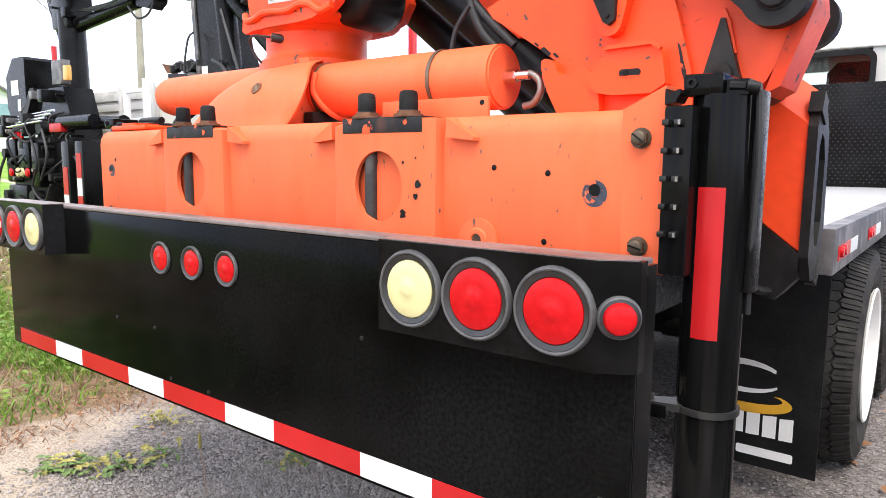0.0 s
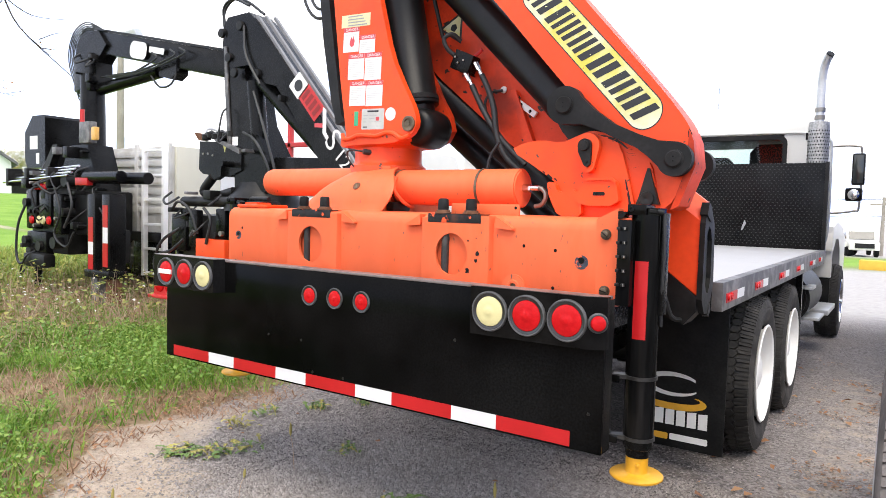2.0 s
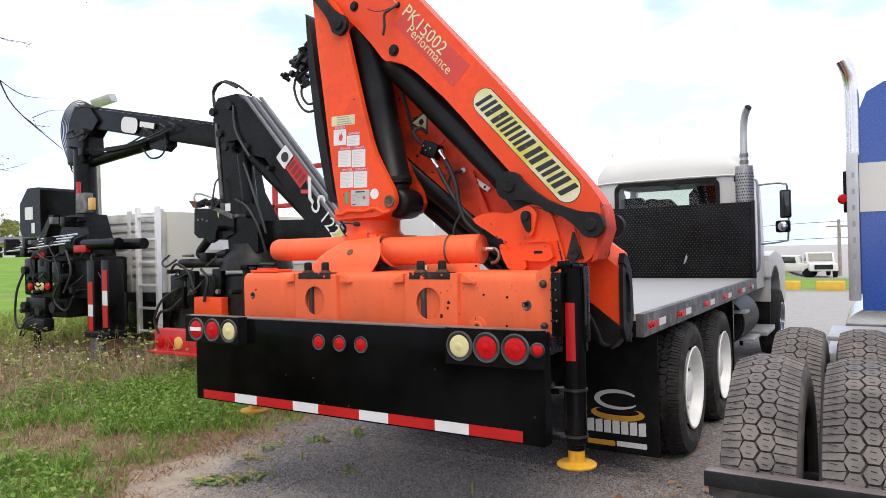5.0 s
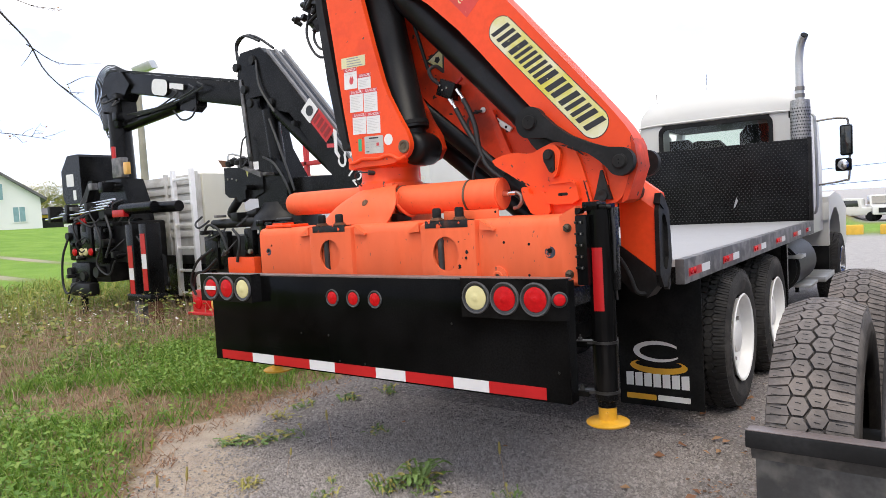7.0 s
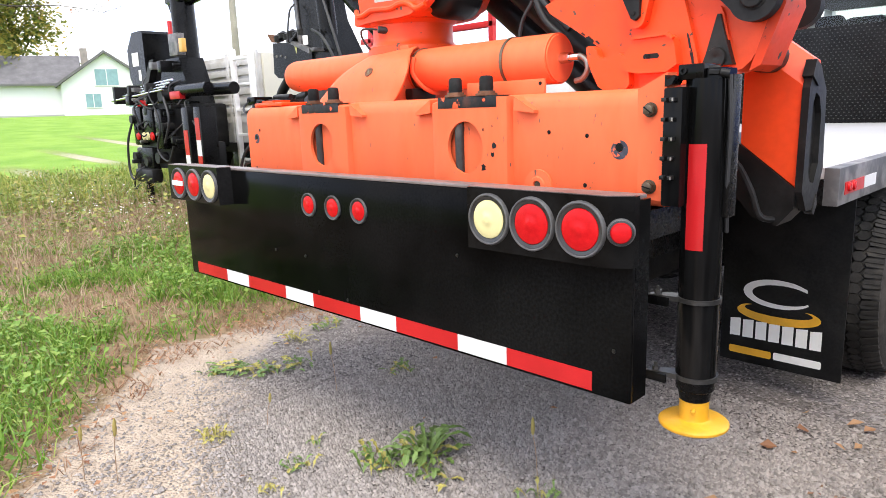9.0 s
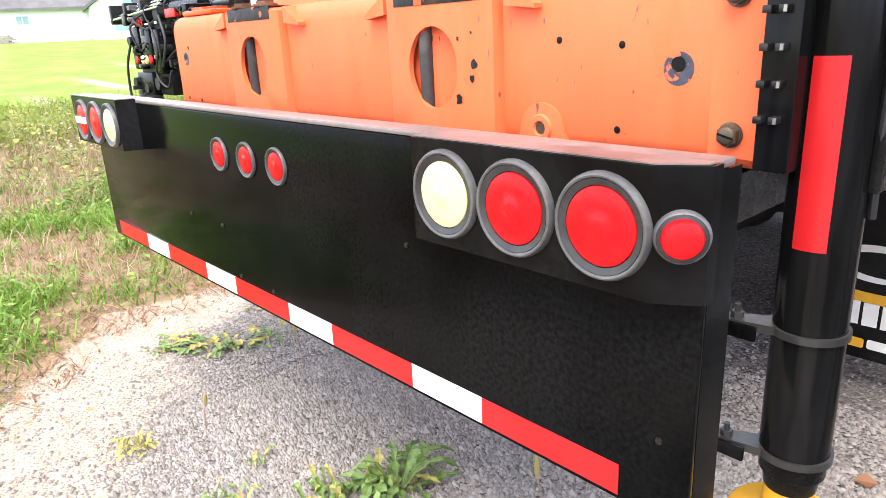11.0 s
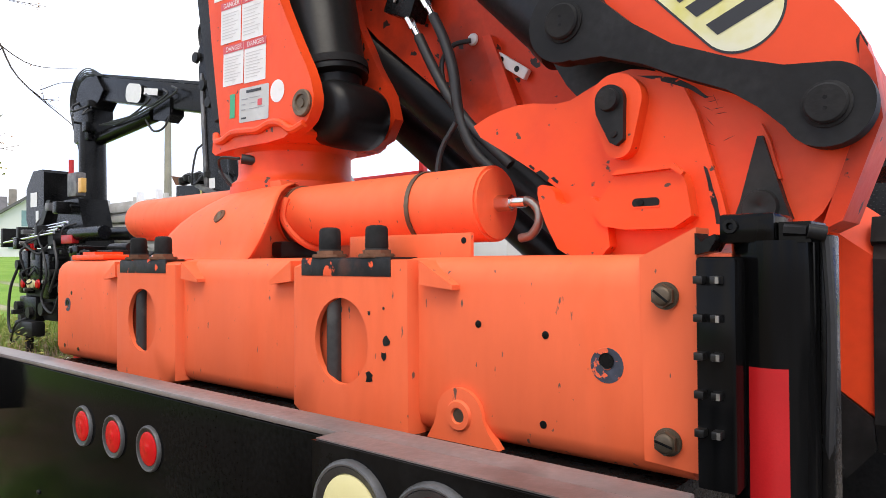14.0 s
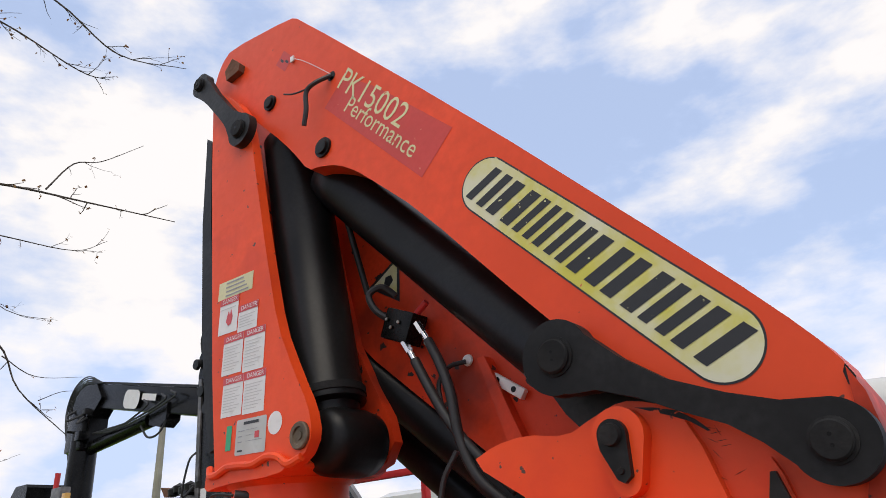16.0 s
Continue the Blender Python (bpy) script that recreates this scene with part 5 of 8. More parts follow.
# outer boom
BOOM = [(-0.725, 3.20), (-0.715, 3.28), (-0.68, 3.345), (-0.62, 3.38), (-0.24, 3.30), (-0.19, 3.265), (0.52, 2.485), (1.04, 1.882), (1.150, 1.746), (1.194, 1.676), (1.198, 1.56), (1.14, 1.42), (1.10, 1.385), (0.985, 1.385), (0.955, 1.45), (0.90, 1.645), (0.80, 1.76), (0.66, 1.905), (0.33, 2.285), (0.165, 2.44), (0.10, 2.50), (0.02, 2.555), (-0.06, 2.585), (-0.12, 2.595), (-0.20, 2.70), (-0.29, 2.80), (-0.42, 2.93), (-0.55, 3.06)]
boom = part("outer_boom", prism(B(), soft_outline(BOOM, 1), 0.555, 0.675, "y", 0.028), M_boom, crane, "red-orange outer boom with a weathered yellow emblem")
# The flange's shaded face is given by the darker red.
part("boom_flange", prism(B(), [(1.186, 1.680), (1.203, 1.640), (1.214, 1.55), (1.160, 1.40), (1.13, 1.385), (1.180, 1.54)], 0.548, 0.70, "y", 0.006), M_shadedred, boom)
part("corner_chip", plate(B(), [(0, 0.018), (0.010, -0.004), (0.006, -0.022), (-0.004, -0.014), (-0.006, 0.006)], facing(1.186, 0.5535, 1.668)), M_darksteel, boom, smooth=0)
ANG = math.degrees(math.atan2(1.885 - 2.485, 1.04 - 0.52))


def on_boom(x, z, d=0.0):
    return facing(x, 0.5545 - d, z, ANG + 1.5)


DCX, DCZ, DW, DH = 0.782, 2.012, 0.83, 0.146
edge_ring = part("emblem_edge", plate(B(), pill(DW, DH), on_boom(DCX, DCZ, 0.0005)), M_ink, boom, smooth=0)
part("emblem_field", plate(B(), pill(DW - 0.008, DH - 0.008), on_boom(DCX, DCZ, 0.0012)), M_decal, boom, "weathered yellow emblem with dark slanted bars", 0)
u = -DW / 2 + 0.055
for w in (0.066, 0.086, 0.056, 0.060, 0.022, 0.086, 0.086, 0.066, 0.082):
    h, s = 0.050, 0.018
    for a, b2 in ((u, u + 0.36 * w), (u + 0.64 * w, u + w)) if w > 0.03 else ((u, u + w),):
        part("emblem_bar", plate(B(), [(a - s, -h), (b2 - s, -h), (b2 + s, h), (a + s, h)], on_boom(DCX, DCZ, 0.002)), M_ink, boom, smooth=0)
    u += w + 0.014
part("red_label", plate(B(), [(-0.29, -0.070), (0.29, -0.066), (0.29, 0.088), (-0.10, 0.075), (-0.285, 0.050)], on_boom(0.205, 2.628, 0.0005)), M_decalred, boom, "worn red label field", 0)
part("model_lettering", text_bm("PK15002", 0.108, on_boom(0.012, 2.850, 0.0015)), M_cream, boom, "cream model lettering", 0)
part("model_lettering", text_bm("Performance", 0.078, on_boom(0.045, 2.742, 0.0015)), M_cream, boom, "cream lettering", 0)
part("maker_plate", plate(B(), [(-0.04, -0.03), (0.04, -0.03), (0.04, 0.03), (-0.04, 0.03)], on_boom(-0.265, 3.115, 0.0006)), M_decalred, boom, smooth=0)
part("plate_slot", plate(B(), pill(0.026, 0.009, 4), on_boom(-0.277, 3.122, 0.0012)), M_ink, boom, smooth=0)
part("plate_slot", plate(B(), pill(0.026, 0.009, 4), on_boom(-0.250, 3.104, 0.0012)), M_ink, boom, smooth=0)
part("wire_tag", pipe(box(B(), -0.222, -0.204, 0.546, 0.552, 3.078, 3.102, 0.001), [(-0.204, 0.549, 3.088), (-0.15, 0.545, 3.045), (-0.09, 0.545, 2.99), (-0.01, 0.552, 2.912)], 0.0014, 5), M_sticker, boom, "small white tag on a thin wire")
part("cable_hole", lathe(B(), [(0.018, 0.001), (0, 0.0012)], (-0.01, 0.5545, 2.905), (0, -1, 0), 16), M_black, boom)
part("loose_cable", pipe(pipe(B(), [(-0.01, 0.55, 2.905), (-0.04, 0.51, 2.87), (-0.07, 0.50, 2.845), (-0.075, 0.505, 2.78), (-0.09, 0.51, 2.73)], 0.008), [(-0.01, 0.55, 2.905), (-0.09, 0.52, 2.88), (-0.15, 0.51, 2.885), (-0.2, 0.51, 2.91)], 0.003), M_hose, boom)
for x, z, r in ((-0.335, 2.965, 0.030), (-0.045, 2.645, 0.034)):
    part("boss_pin", lathe(B(), [(0, 0.016), (r * 0.3, 0.018), (r * 0.7, 0.016), (r * 0.72, 0.008), (r, 0.008), (r, -0.01)], (x, 0.555, z), (0, -1, 0), 24), M_darksteel, boom)
part("nose_lock", prism(B(), [(-0.60, 3.20), (-0.52, 3.205), (-0.515, 3.235), (-0.57, 3.29), (-0.615, 3.25)], 0.53, 0.556, "y", 0.006), M_rust, boom)
part("arrow_plate", prism(B(), [(1.005, 1.405), (1.016, 1.435), (1.044, 1.54), (1.052, 1.54), (1.082, 1.435), (1.092, 1.405)], 0.53, 0.556, "y", 0.004), M_darksteel, boom, "dark pointed lug plate")
part("arrow_pin", lathe(B(), [(0, 0.006), (0.004, 0.009), (0.026, 0.009), (0.029, 0)], (1.047, 0.53, 1.425), (0, -1, 0), 24), M_darksteel, boom)
part("arrow_seat", prism(B(), [(1.020, 1.47), (1.036, 1.535), (1.048, 1.562), (1.060, 1.535), (1.076, 1.47)], 0.541, 0.557, "y", 0.004), M_boom, boom)


def dogbone(p, q, rp, rq, waist, sag, y0, y1, name, mats, hub):
    """A link plate with two eyes and a slim curved waist."""
    p, q = Vector((p[0], 0, p[1])), Vector((q[0], 0, q[1]))
    d = (q - p).normalized()
    nrm = Vector((-d.z, 0, d.x))
    L = (q - p).length
    a = math.degrees(math.atan2(d.z, d.x))
    pts = []
    pts += circle(p.x, p.z, rp, 32, a + 55, a + 305)
    for s in np.linspace(0.22, 0.78, 9):
        w = waist * (1 + 1.2 * (2 * s - 1) ** 4)
        c = p + d * L * s - nrm * (w + sag * (1 - (2 * s - 1) ** 2))
        pts.append((c.x, c.z))
    pts += circle(q.x, q.z, rq, 32, a - 125, a + 125)
    for s in np.linspace(0.78, 0.22, 9):
        w = waist * (1 + 1.2 * (2 * s - 1) ** 4)
        c = p + d * L * s + nrm * (w - sag * (1 - (2 * s - 1) ** 2))
        pts.append((c.x, c.z))
    lk = part(name, prism(B(), pts, y0, y1, "y", 0.006), mats, crane, "black steel link with round pins")
    for c, r in ((p, rp), (q, rq)):
        part("link_pin", lathe(B(), [(0, hub), (r * 0.12, hub), (r * 0.47, hub), (r * 0.50, hub - 0.003), (r * 0.50, 0.003), (r * 0.57, 0.003), (r * 0.57, -0.005)], (c.x, y0, c.z), (0, -1, 0), 32), M_rubber, lk)
        part("grease_hole", lathe(B(), [(0.005, 0.0012), (0, 0.0012)], (c.x, y0 - hub, c.z), (0, -1, 0), 8), M_black, lk)
    return lk


def link_plate(y0, y1, near):
    """The large black link of the boom joint: two round eyes and a bowed waist."""
    low = [(0.732, 1.714), (0.788, 1.712), (0.867, 1.683), (0.931, 1.650), (1.008, 1.615), (1.055, 1.580)]
    high = [(1.093, 1.639), (1.016, 1.665), (0.919, 1.708), (0.840, 1.765)]
    pts = circle(0.712, 1.791, 0.075, 34, 24, 280) + low + circle(1.150, 1.570, 0.063, 34, 206, 440) + high
    lk = part("link", prism(B(), pts, y0, y1, "y", 0.006), M_linkblack, crane, "black steel link with round pins")
    for x, z, r in ((0.712, 1.791, 0.034), (1.150, 1.570, 0.030)) if near else ():
        part("link_pin", lathe(B(), [(0, 0.013), (r * 0.9, 0.013), (r, 0.010), (r, 0.004), (r * 1.16, 0.003), (r * 1.18, -0.005)], (x, y0, z), (0, -1, 0), 36), M_rubber, lk)
        for k in (-0.008, 0.008):
            part("grease_hole", lathe(B(), [(0.0032, 0.0006), (0, 0.0006)], (x, y0 - 0.013, z + k), (0, -1, 0), 8), M_black, lk)


link_plate(0.495, 0.535, True)
link_plate(0.825, 0.865, False)
part("pivot_block", prism(B(), [(0.60, 1.80), (0.66, 1.89), (0.80, 1.755), (0.90, 1.645), (0.92, 1.58), (0.75, 1.60), (0.66, 1.70)], 0.60, 0.80, "y", 0.01), M_darksteel, crane)
dogbone((-0.685, 3.19), (-0.395, 2.845), 0.050, 0.062, 0.030, 0.0, 0.47, 0.50, "link", M_darksteel, 0.014)

# knuckle casting
CAST = [(0.455, 1.625), (0.52, 1.652), (0.60, 1.662), (0.69, 1.645), (0.755, 1.672), (0.815, 1.692), (0.87, 1.680), (0.93, 1.650), (1.00, 1.40), (1.0, 1.36), (0.73, 1.345), (0.675, 1.395), (0.658, 1.44), (0.66, 1.485), (0.685, 1.475), (0.60, 1.535)]
cast = part("knuckle_arm", prism(B(), soft_outline(CAST, 1), 0.535, 0.83, "y", 0.018), M_orange, crane, "orange knuckle arm with a slotted plate")
part("slot_plate", prism(B(), soft_outline([(0.795, 1.395), (0.765, 1.430), (0.806, 1.480), (0.818, 1.497), (0.918, 1.500), (0.938, 1.484), (0.952, 1.395)], 1), 0.497, 0.537, "y", 0.007), M_orange, cast)
part("slot_flange", prism(B(), [(0.812, 1.492), (0.820, 1.501), (0.922, 1.504), (0.940, 1.488), (0.936, 1.482), (0.918, 1.495)], 0.486, 0.50, "y", 0.003), M_orange, cast)
part("hook_plate", prism(B(), soft_outline([(0.644, 1.483), (0.660, 1.490), (0.684, 1.476), (0.688, 1.456), (0.709, 1.446), (0.754, 1.464), (0.79, 1.44), (0.80, 1.345), (0.70, 1.345), (0.655, 1.43)], 1), 0.505, 0.537, "y", 0.006), M_orange, cast)
part("slot", plate(B(), pill(0.050, 0.016, 6), facing(0.870, 0.4962, 1.441)), M_darksteel, cast, smooth=0)
part("slot_rim", prism(B(), [(0.845, 1.432), (0.845, 1.4345), (0.895, 1.4345), (0.895, 1.432)], 0.4955, 0.4972, "y"), M_orange, cast, smooth=0)
part("slot_bolt", lathe(B(), [(0, 0.002), (0.006, 0.0018), (0.007, 0)], (0.860, 0.496, 1.441), (0, -1, 0), 12), M_black, cast)
part("lug_seat", prism(B(), circle(0.812, 1.628, 0.050, 18, -10, 190) + circle(0.816, 1.552, 0.028, 10, 190, 350), 0.503, 0.537, "y", 0.010), M_orange, cast)
part("lug_plate", prism(B(), circle(0.806, 1.628, 0.028, 14, 0, 180) + [(0.780, 1.605), (0.806, 1.552), (0.818, 1.545), (0.832, 1.556)], 0.490, 0.507, "y", 0.005), M_darksteel, cast)
part("lug_pin", lathe(B(), [(0, 0.012), (0.019, 0.011), (0.021, 0)], (0.806, 0.490, 1.628), (0, -1, 0), 20), M_rubber, cast)
part("lug_bolt", lathe(B(), [(0, 0.005), (0.006, 0.0045), (0.007, 0)], (0.815, 0.490, 1.566), (0, -1, 0), 12), M_rubber, cast)
for x, z, k in ((0.640, 1.512, 0.014), (0.615, 1.530, 0.007), (0.668, 1.500, 0.008)):
    part("paint_chip", plate(B(), [(-k, 0.4 * k), (-0.2 * k, 0.7 * k), (1.2 * k, -0.5 * k), (0.8 * k, -1.1 * k), (-0.3 * k, -0.2 * k)], facing(x, 0.5335, z)), M_darksteel, cast, smooth=0)
# Shadow of the gap beside the slot plate, drawn as a black streak.
part("grease_shadow_streak", plate(B(), [(0.002, 0.05), (0.008, 0.049), (0.013, 0.03), (0.017, 0.012), (0.024, -0.01), (0.027, -0.03), (0.034, -0.05), (0.022, -0.049), (0.019, -0.025), (0.012, -0.005), (0.009, 0.02)], facing(0.955, 0.5338, 1.45)), M_patch, cast, "black streak of grease and gap shadow", 0)
# Grease along the arm's upper edge.
part("grease_shadow_streak", plate(B(), [(-0.075, 0.030), (-0.04, 0.024), (0.0, 0.012), (0.03, -0.008), (0.052, -0.03), (0.046, -0.03), (0.02, -0.010), (-0.01, 0.004), (-0.045, 0.018)], facing(0.915, 0.5338, 1.645)), M_patch, cast, "black streak of grease and gap shadow", 0)
scr = random.Random(12)
for i in range(9):
    u, v, a = scr.uniform(-0.02, 0.02), scr.uniform(-0.045, 0.045), scr.uniform(-70, 40)
    part("scratch", plate(B(), [(-0.010, 0), (0, 0.0005), (0.013, 0), (0, -0.0006)], facing(0.975 + u, 0.5538, 1.585 + v, a)), M_darksteel, boom, smooth=0)
for x, z in ((0.745, 1.40), (0.70, 1.40)):
    part("small_hole", lathe(B(), [(0.006, 0.001), (0, 0.001)], (x, 0.535, z), (0, -1, 0), 10), M_black, cast)
part("hinge_hub", cyl(B(), (1.05, 0.84, 1.44), (1.05, 0.95, 1.44), 0.05, n=28, bev=0.01), M_darksteel, crane)

# inner boom behind
INNER = [(0.74, 1.62), (0.49, 1.64), (0.38, 1.61), (0.28, 1.69), (-0.12, 2.02), (-0.46, 2.36), (-0.52, 2.60), (-0.42, 2.74), (-0.30, 2.79), (-0.10, 2.67), (0.35, 2.24), (0.80, 1.76)]
# Shade behind the cylinders is put into this boom's darker red.
inner = part("inner_boom", prism(B(), INNER, 0.835, 1.10, "y", 0.012), M_shadedred, crane, "red inner boom behind the cylinders, shade in its colour")
part("boom_rib", prism(B(), [(0.30, 1.93), (0.325, 1.93), (0.42, 1.70), (0.45, 1.645), (0.38, 1.68)], 0.80, 0.838, "y", 0.006), M_shadedred, inner)
tri = part("warning_triangle", plate(B(), [(0, 0.090), (-0.080, -0.05), (0.080, -0.05)], facing(-0.045, 0.833, 2.268, -32)), M_ink, inner, "yellow and black warning triangle", 0)
part("triangle_field", plate(B(), [(0, 0.070), (-0.060, -0.038), (0.060, -0.038)], facing(-0.045, 0.832, 2.268, -32)), M_decal, tri, smooth=0)
part("pictogram", plate(B(), [(-0.015, -0.02), (0.012, -0.02), (0.018, 0.005), (0.0, 0.018), (-0.02, 0.004)], facing(-0.045, 0.831, 2.268, -32)), M_ink, tri, smooth=0)
part("round_level", lathe(B(), [(0.017, 0.004), (0.015, 0.010), (0, 0.010)], (0.247, 0.835, 1.94), (0, -1, 0), 20), M_sticker, inner)
part("angle_gauge", box(B(), -0.062, 0.062, 0.0, 0.018, -0.014, 0.014, 0.003, Matrix.Translation((0.375, 0.812, 1.845)) @ pose(0, 0, 0, 0, 35, 0)), M_sticker, inner, "white plastic angle gauge")
for k in (-0.028, 0.03):
    q = Matrix.Translation((0.375, 0.812, 1.845)) @ pose(0, 0, 0, 0, 35, 0) @ Vector((k, -0.001, 0))
    part("gauge_port", lathe(B(), [(0.008, 0.0), (0, 0.0005)], q, (0, -1, 0), 12), M_black, inner)
valve = part("valve_block", box(B(), -0.065, 0.065, -0.03, 0.05, -0.055, 0.055, 0.006, Matrix.Translation((0.055, 0.775, 2.075)) @ pose(0, 0, 0, 0, 24, 0) @ Matrix.Scale(0.85, 4)), M_black, crane, "black hydraulic valve block with bolts")
for i in range(3):
    q = Matrix.Translation((0.055, 0.775, 2.075)) @ pose(0, 0, 0, 0, 24, 0) @ Vector((-0.04 + 0.025 * i, -0.03, 0.01 - 0.02 * (i % 2)))
    part("valve_bolt", lathe(B(), [(0.006, 0.0), (0.005, 0.003), (0, 0.003)], q, (0, -1, 0), 10), M_steel, valve)
for x0, z0 in ((0.075, 2.02), (0.128, 2.065)):
    part("hose_end", cyl(cyl(B(), (x0, 0.76, z0), (x0 + 0.022, 0.76, z0 - 0.035), 0.012, n=6), (x0 + 0.022, 0.76, z0 - 0.035), (x0 + 0.038, 0.76, z0 - 0.062), 0.0105, n=12), M_chrome, valve)
part("valve_fitting", cyl(B(), (0.115, 0.775, 2.10), (0.155, 0.775, 2.125), 0.010, n=8), M_redpaint, valve)
part("hose", pipe(B(), [(0.113, 0.76, 1.958), (0.17, 0.755, 1.86), (0.23, 0.75, 1.77), (0.30, 0.76, 1.68), (0.40, 0.78, 1.58)], 0.0145, 10), M_hose, valve)
part("hose", pipe(B(), [(0.166, 0.76, 2.003), (0.21, 0.75, 1.93), (0.245, 0.745, 1.84), (0.265, 0.745, 1.72), (0.31, 0.75, 1.62), (0.38, 0.77, 1.55)], 0.0145, 10), M_hose, valve)
part("hose", pipe(B(), [(0.02, 0.77, 2.10), (-0.02, 0.74, 2.14), (-0.035, 0.73, 2.19), (0.0, 0.75, 2.21), (0.03, 0.78, 2.18)], 0.011, 8), M_hose, valve)
part("hose", pipe(B(), [(0.247, 0.82, 1.935), (0.20, 0.80, 1.925), (0.17, 0.79, 1.88), (0.19, 0.78, 1.80)], 0.007, 8), M_hose, valve)
part("hose", pipe(B(), [(0.345, 0.63, 1.67), (0.305, 0.62, 1.60), (0.295, 0.62, 1.50), (0.30, 0.66, 1.40)], 0.007, 8), M_hose, crane)

# cylinders
def ram(p0, p1, r, name, label):
    """A cylinder barrel with end caps."""
    p0, p1 = Vector(p0), Vector(p1)
    d = (p1 - p0).normalized()
    L = (p1 - p0).length
    prof = [(0, 0), (r * 0.9, 0.0), (r, r * 0.15), (r, L * 0.10), (r * 0.985, L * 0.102), (r * 0.985, L - 0.06), (r * 1.02, L - 0.055), (r * 1.02, L - 0.01), (r * 0.8, L), (0, L)]
    return part(name, lathe(B(), prof, p0, d, 40), M_cylinder, crane, label)


ram((-0.345, 0.667, 2.86), (-0.140, 0.667, 1.85), 0.106, "lift_cylinder", "satin black main lift cylinder")
b = lathe(B(), [(0, -0.105), (0.055, -0.103), (0.080, -0.090), (0.091, -0.066), (0.094, -0.03), (0.094, 0.05), (0.088, 0.085), (0.065, 0.105), (0, 0.108)], (-0.084, 0.675, 1.753), (0, 1, 0), 40)
lathe(b, [(0, -0.02), (0.092, -0.02), (0.090, 0.045), (0.084, 0.085), (0.088, 0.125), (0.096, 0.15), (0, 0.15)], (-0.118, 0.667, 1.745), (-0.192, 0, 0.98), 36)
kn = part("cylinder_knuckle", b, M_cylinder, crane, "rounded black cylinder foot")
part("knuckle_collar", lathe(B(), [(0.10, -0.012), (0.111, -0.008), (0.111, 0.014), (0.10, 0.018)], (-0.146, 0.667, 1.885), (-0.192, 0, 0.98), 36), M_rubber, kn)

ram((-0.17, 0.70, 2.64), (0.63, 0.70, 1.83), 0.088, "knuckle_cylinder", "satin black knuckle cylinder under the boom")
part("ram_rod", cyl(B(), (-0.17, 0.70, 2.68), (-0.05, 0.74, 2.20), 0.010, n=14), M_darksteel, crane)
ram((-0.36, 0.90, 2.14), (0.60, 0.90, 1.372), 0.070, "extension_cylinder", "black extension cylinder")
ram((-0.36, 1.02, 1.935), (0.50, 1.02, 1.26), 0.058, "extension_cylinder", "black extension cylinder")
part("guide_pipe", pipe(B(), [(-0.20, 1.05, 1.80), (0.15, 1.05, 1.50), (0.40, 1.05, 1.28)], 0.014, 8, 2), M_darksteel, crane)

# telescopic end hanging at the side
def tip_ring(x, up):
    return [(x, y, z + up) for y, z in ((0.93, 1.345), (1.0, 1.432), (1.07, 1.425), (1.12, 1.35), (1.12, 1.07), (1.06, 0.975), (1.0, 0.97), (0.93, 1.03))]


tip = part("boom_tip", loft(B(), [tip_ring(0.97, 0.14), tip_ring(1.152, 0.0)]), M_boom, crane, "red-orange telescopic boom end with a black collar", 20)
oct8 = [(0.922, 1.34), (0.955, 1.412), (1.02, 1.402), (1.085, 1.33), (1.108, 1.08), (1.04, 0.95), (0.965, 0.955), (0.915, 1.02)]
oct_in = [(0.962, 1.29), (0.985, 1.325), (1.02, 1.312), (1.048, 1.26), (1.052, 1.10), (1.02, 1.04), (0.985, 1.045), (0.962, 1.08)]
b = B()
vo0 = [b.verts.new((1.150, y, z)) for y, z in oct8]
vo1 = [b.verts.new((1.172, y, z)) for y, z in oct8]
vi1 = [b.verts.new((1.172, y, z)) for y, z in oct_in]
vi0 = [b.verts.new((1.154, y, z)) for y, z in oct_in]
for i in range(8):
    j = (i + 1) % 8
    b.faces.new((vo0[i], vo0[j], vo1[j], vo1[i]))
    b.faces.new((vo1[i], vo1[j], vi1[j], vi1[i]))
    b.faces.new((vi1[i], vi1[j], vi0[j], vi0[i]))
    b.faces.new((vo0[j], vo0[i], vi0[i], vi0[j]))
b.faces.new(vi0[::-1])
part("collar", b, M_darksteel, tip, "black octagonal collar", 20)
part("tip_bolt", lathe(B(), [(0, 0.004), (0.007, 0.003), (0.008, 0)], (1.085, 0.965, 1.445), (0, -0.78, 0.62), 12), M_bolt, tip)
part("tip_bracket", pipe(B(), [(0.93, 0.88, 1.15), (0.985, 0.88, 1.10), (1.03, 0.88, 1.02), (1.058, 0.89, 0.94), (1.09, 0.93, 0.925)], 0.011, 8), M_darksteel, tip)
part("tip_latch", prism(B(), [(0.925, 1.375), (0.95, 1.425), (1.0, 1.405), (0.985, 1.345)], 1.146, 1.178, "x", 0.004), M_darksteel, tip, "dark steel end block")
part("tip_shoe", prism(B(), [(1.015, 0.945), (1.05, 1.0), (1.06, 0.965), (1.035, 0.935)], 1.150, 1.176, "x", 0.003), M_darksteel, tip)
# Dark wedge over the tip's front, below its slanted lower edge.
bm = prism(B(), [(0.92, 1.20), (0.965, 1.172), (1.149, 1.028), (1.149, 0.965), (1.10, 0.905), (1.02, 0.93), (0.92, 1.05)], 0.921, 1.06, "y", 0.006)
part("tip_wedge", bm, M_darksteel, tip)

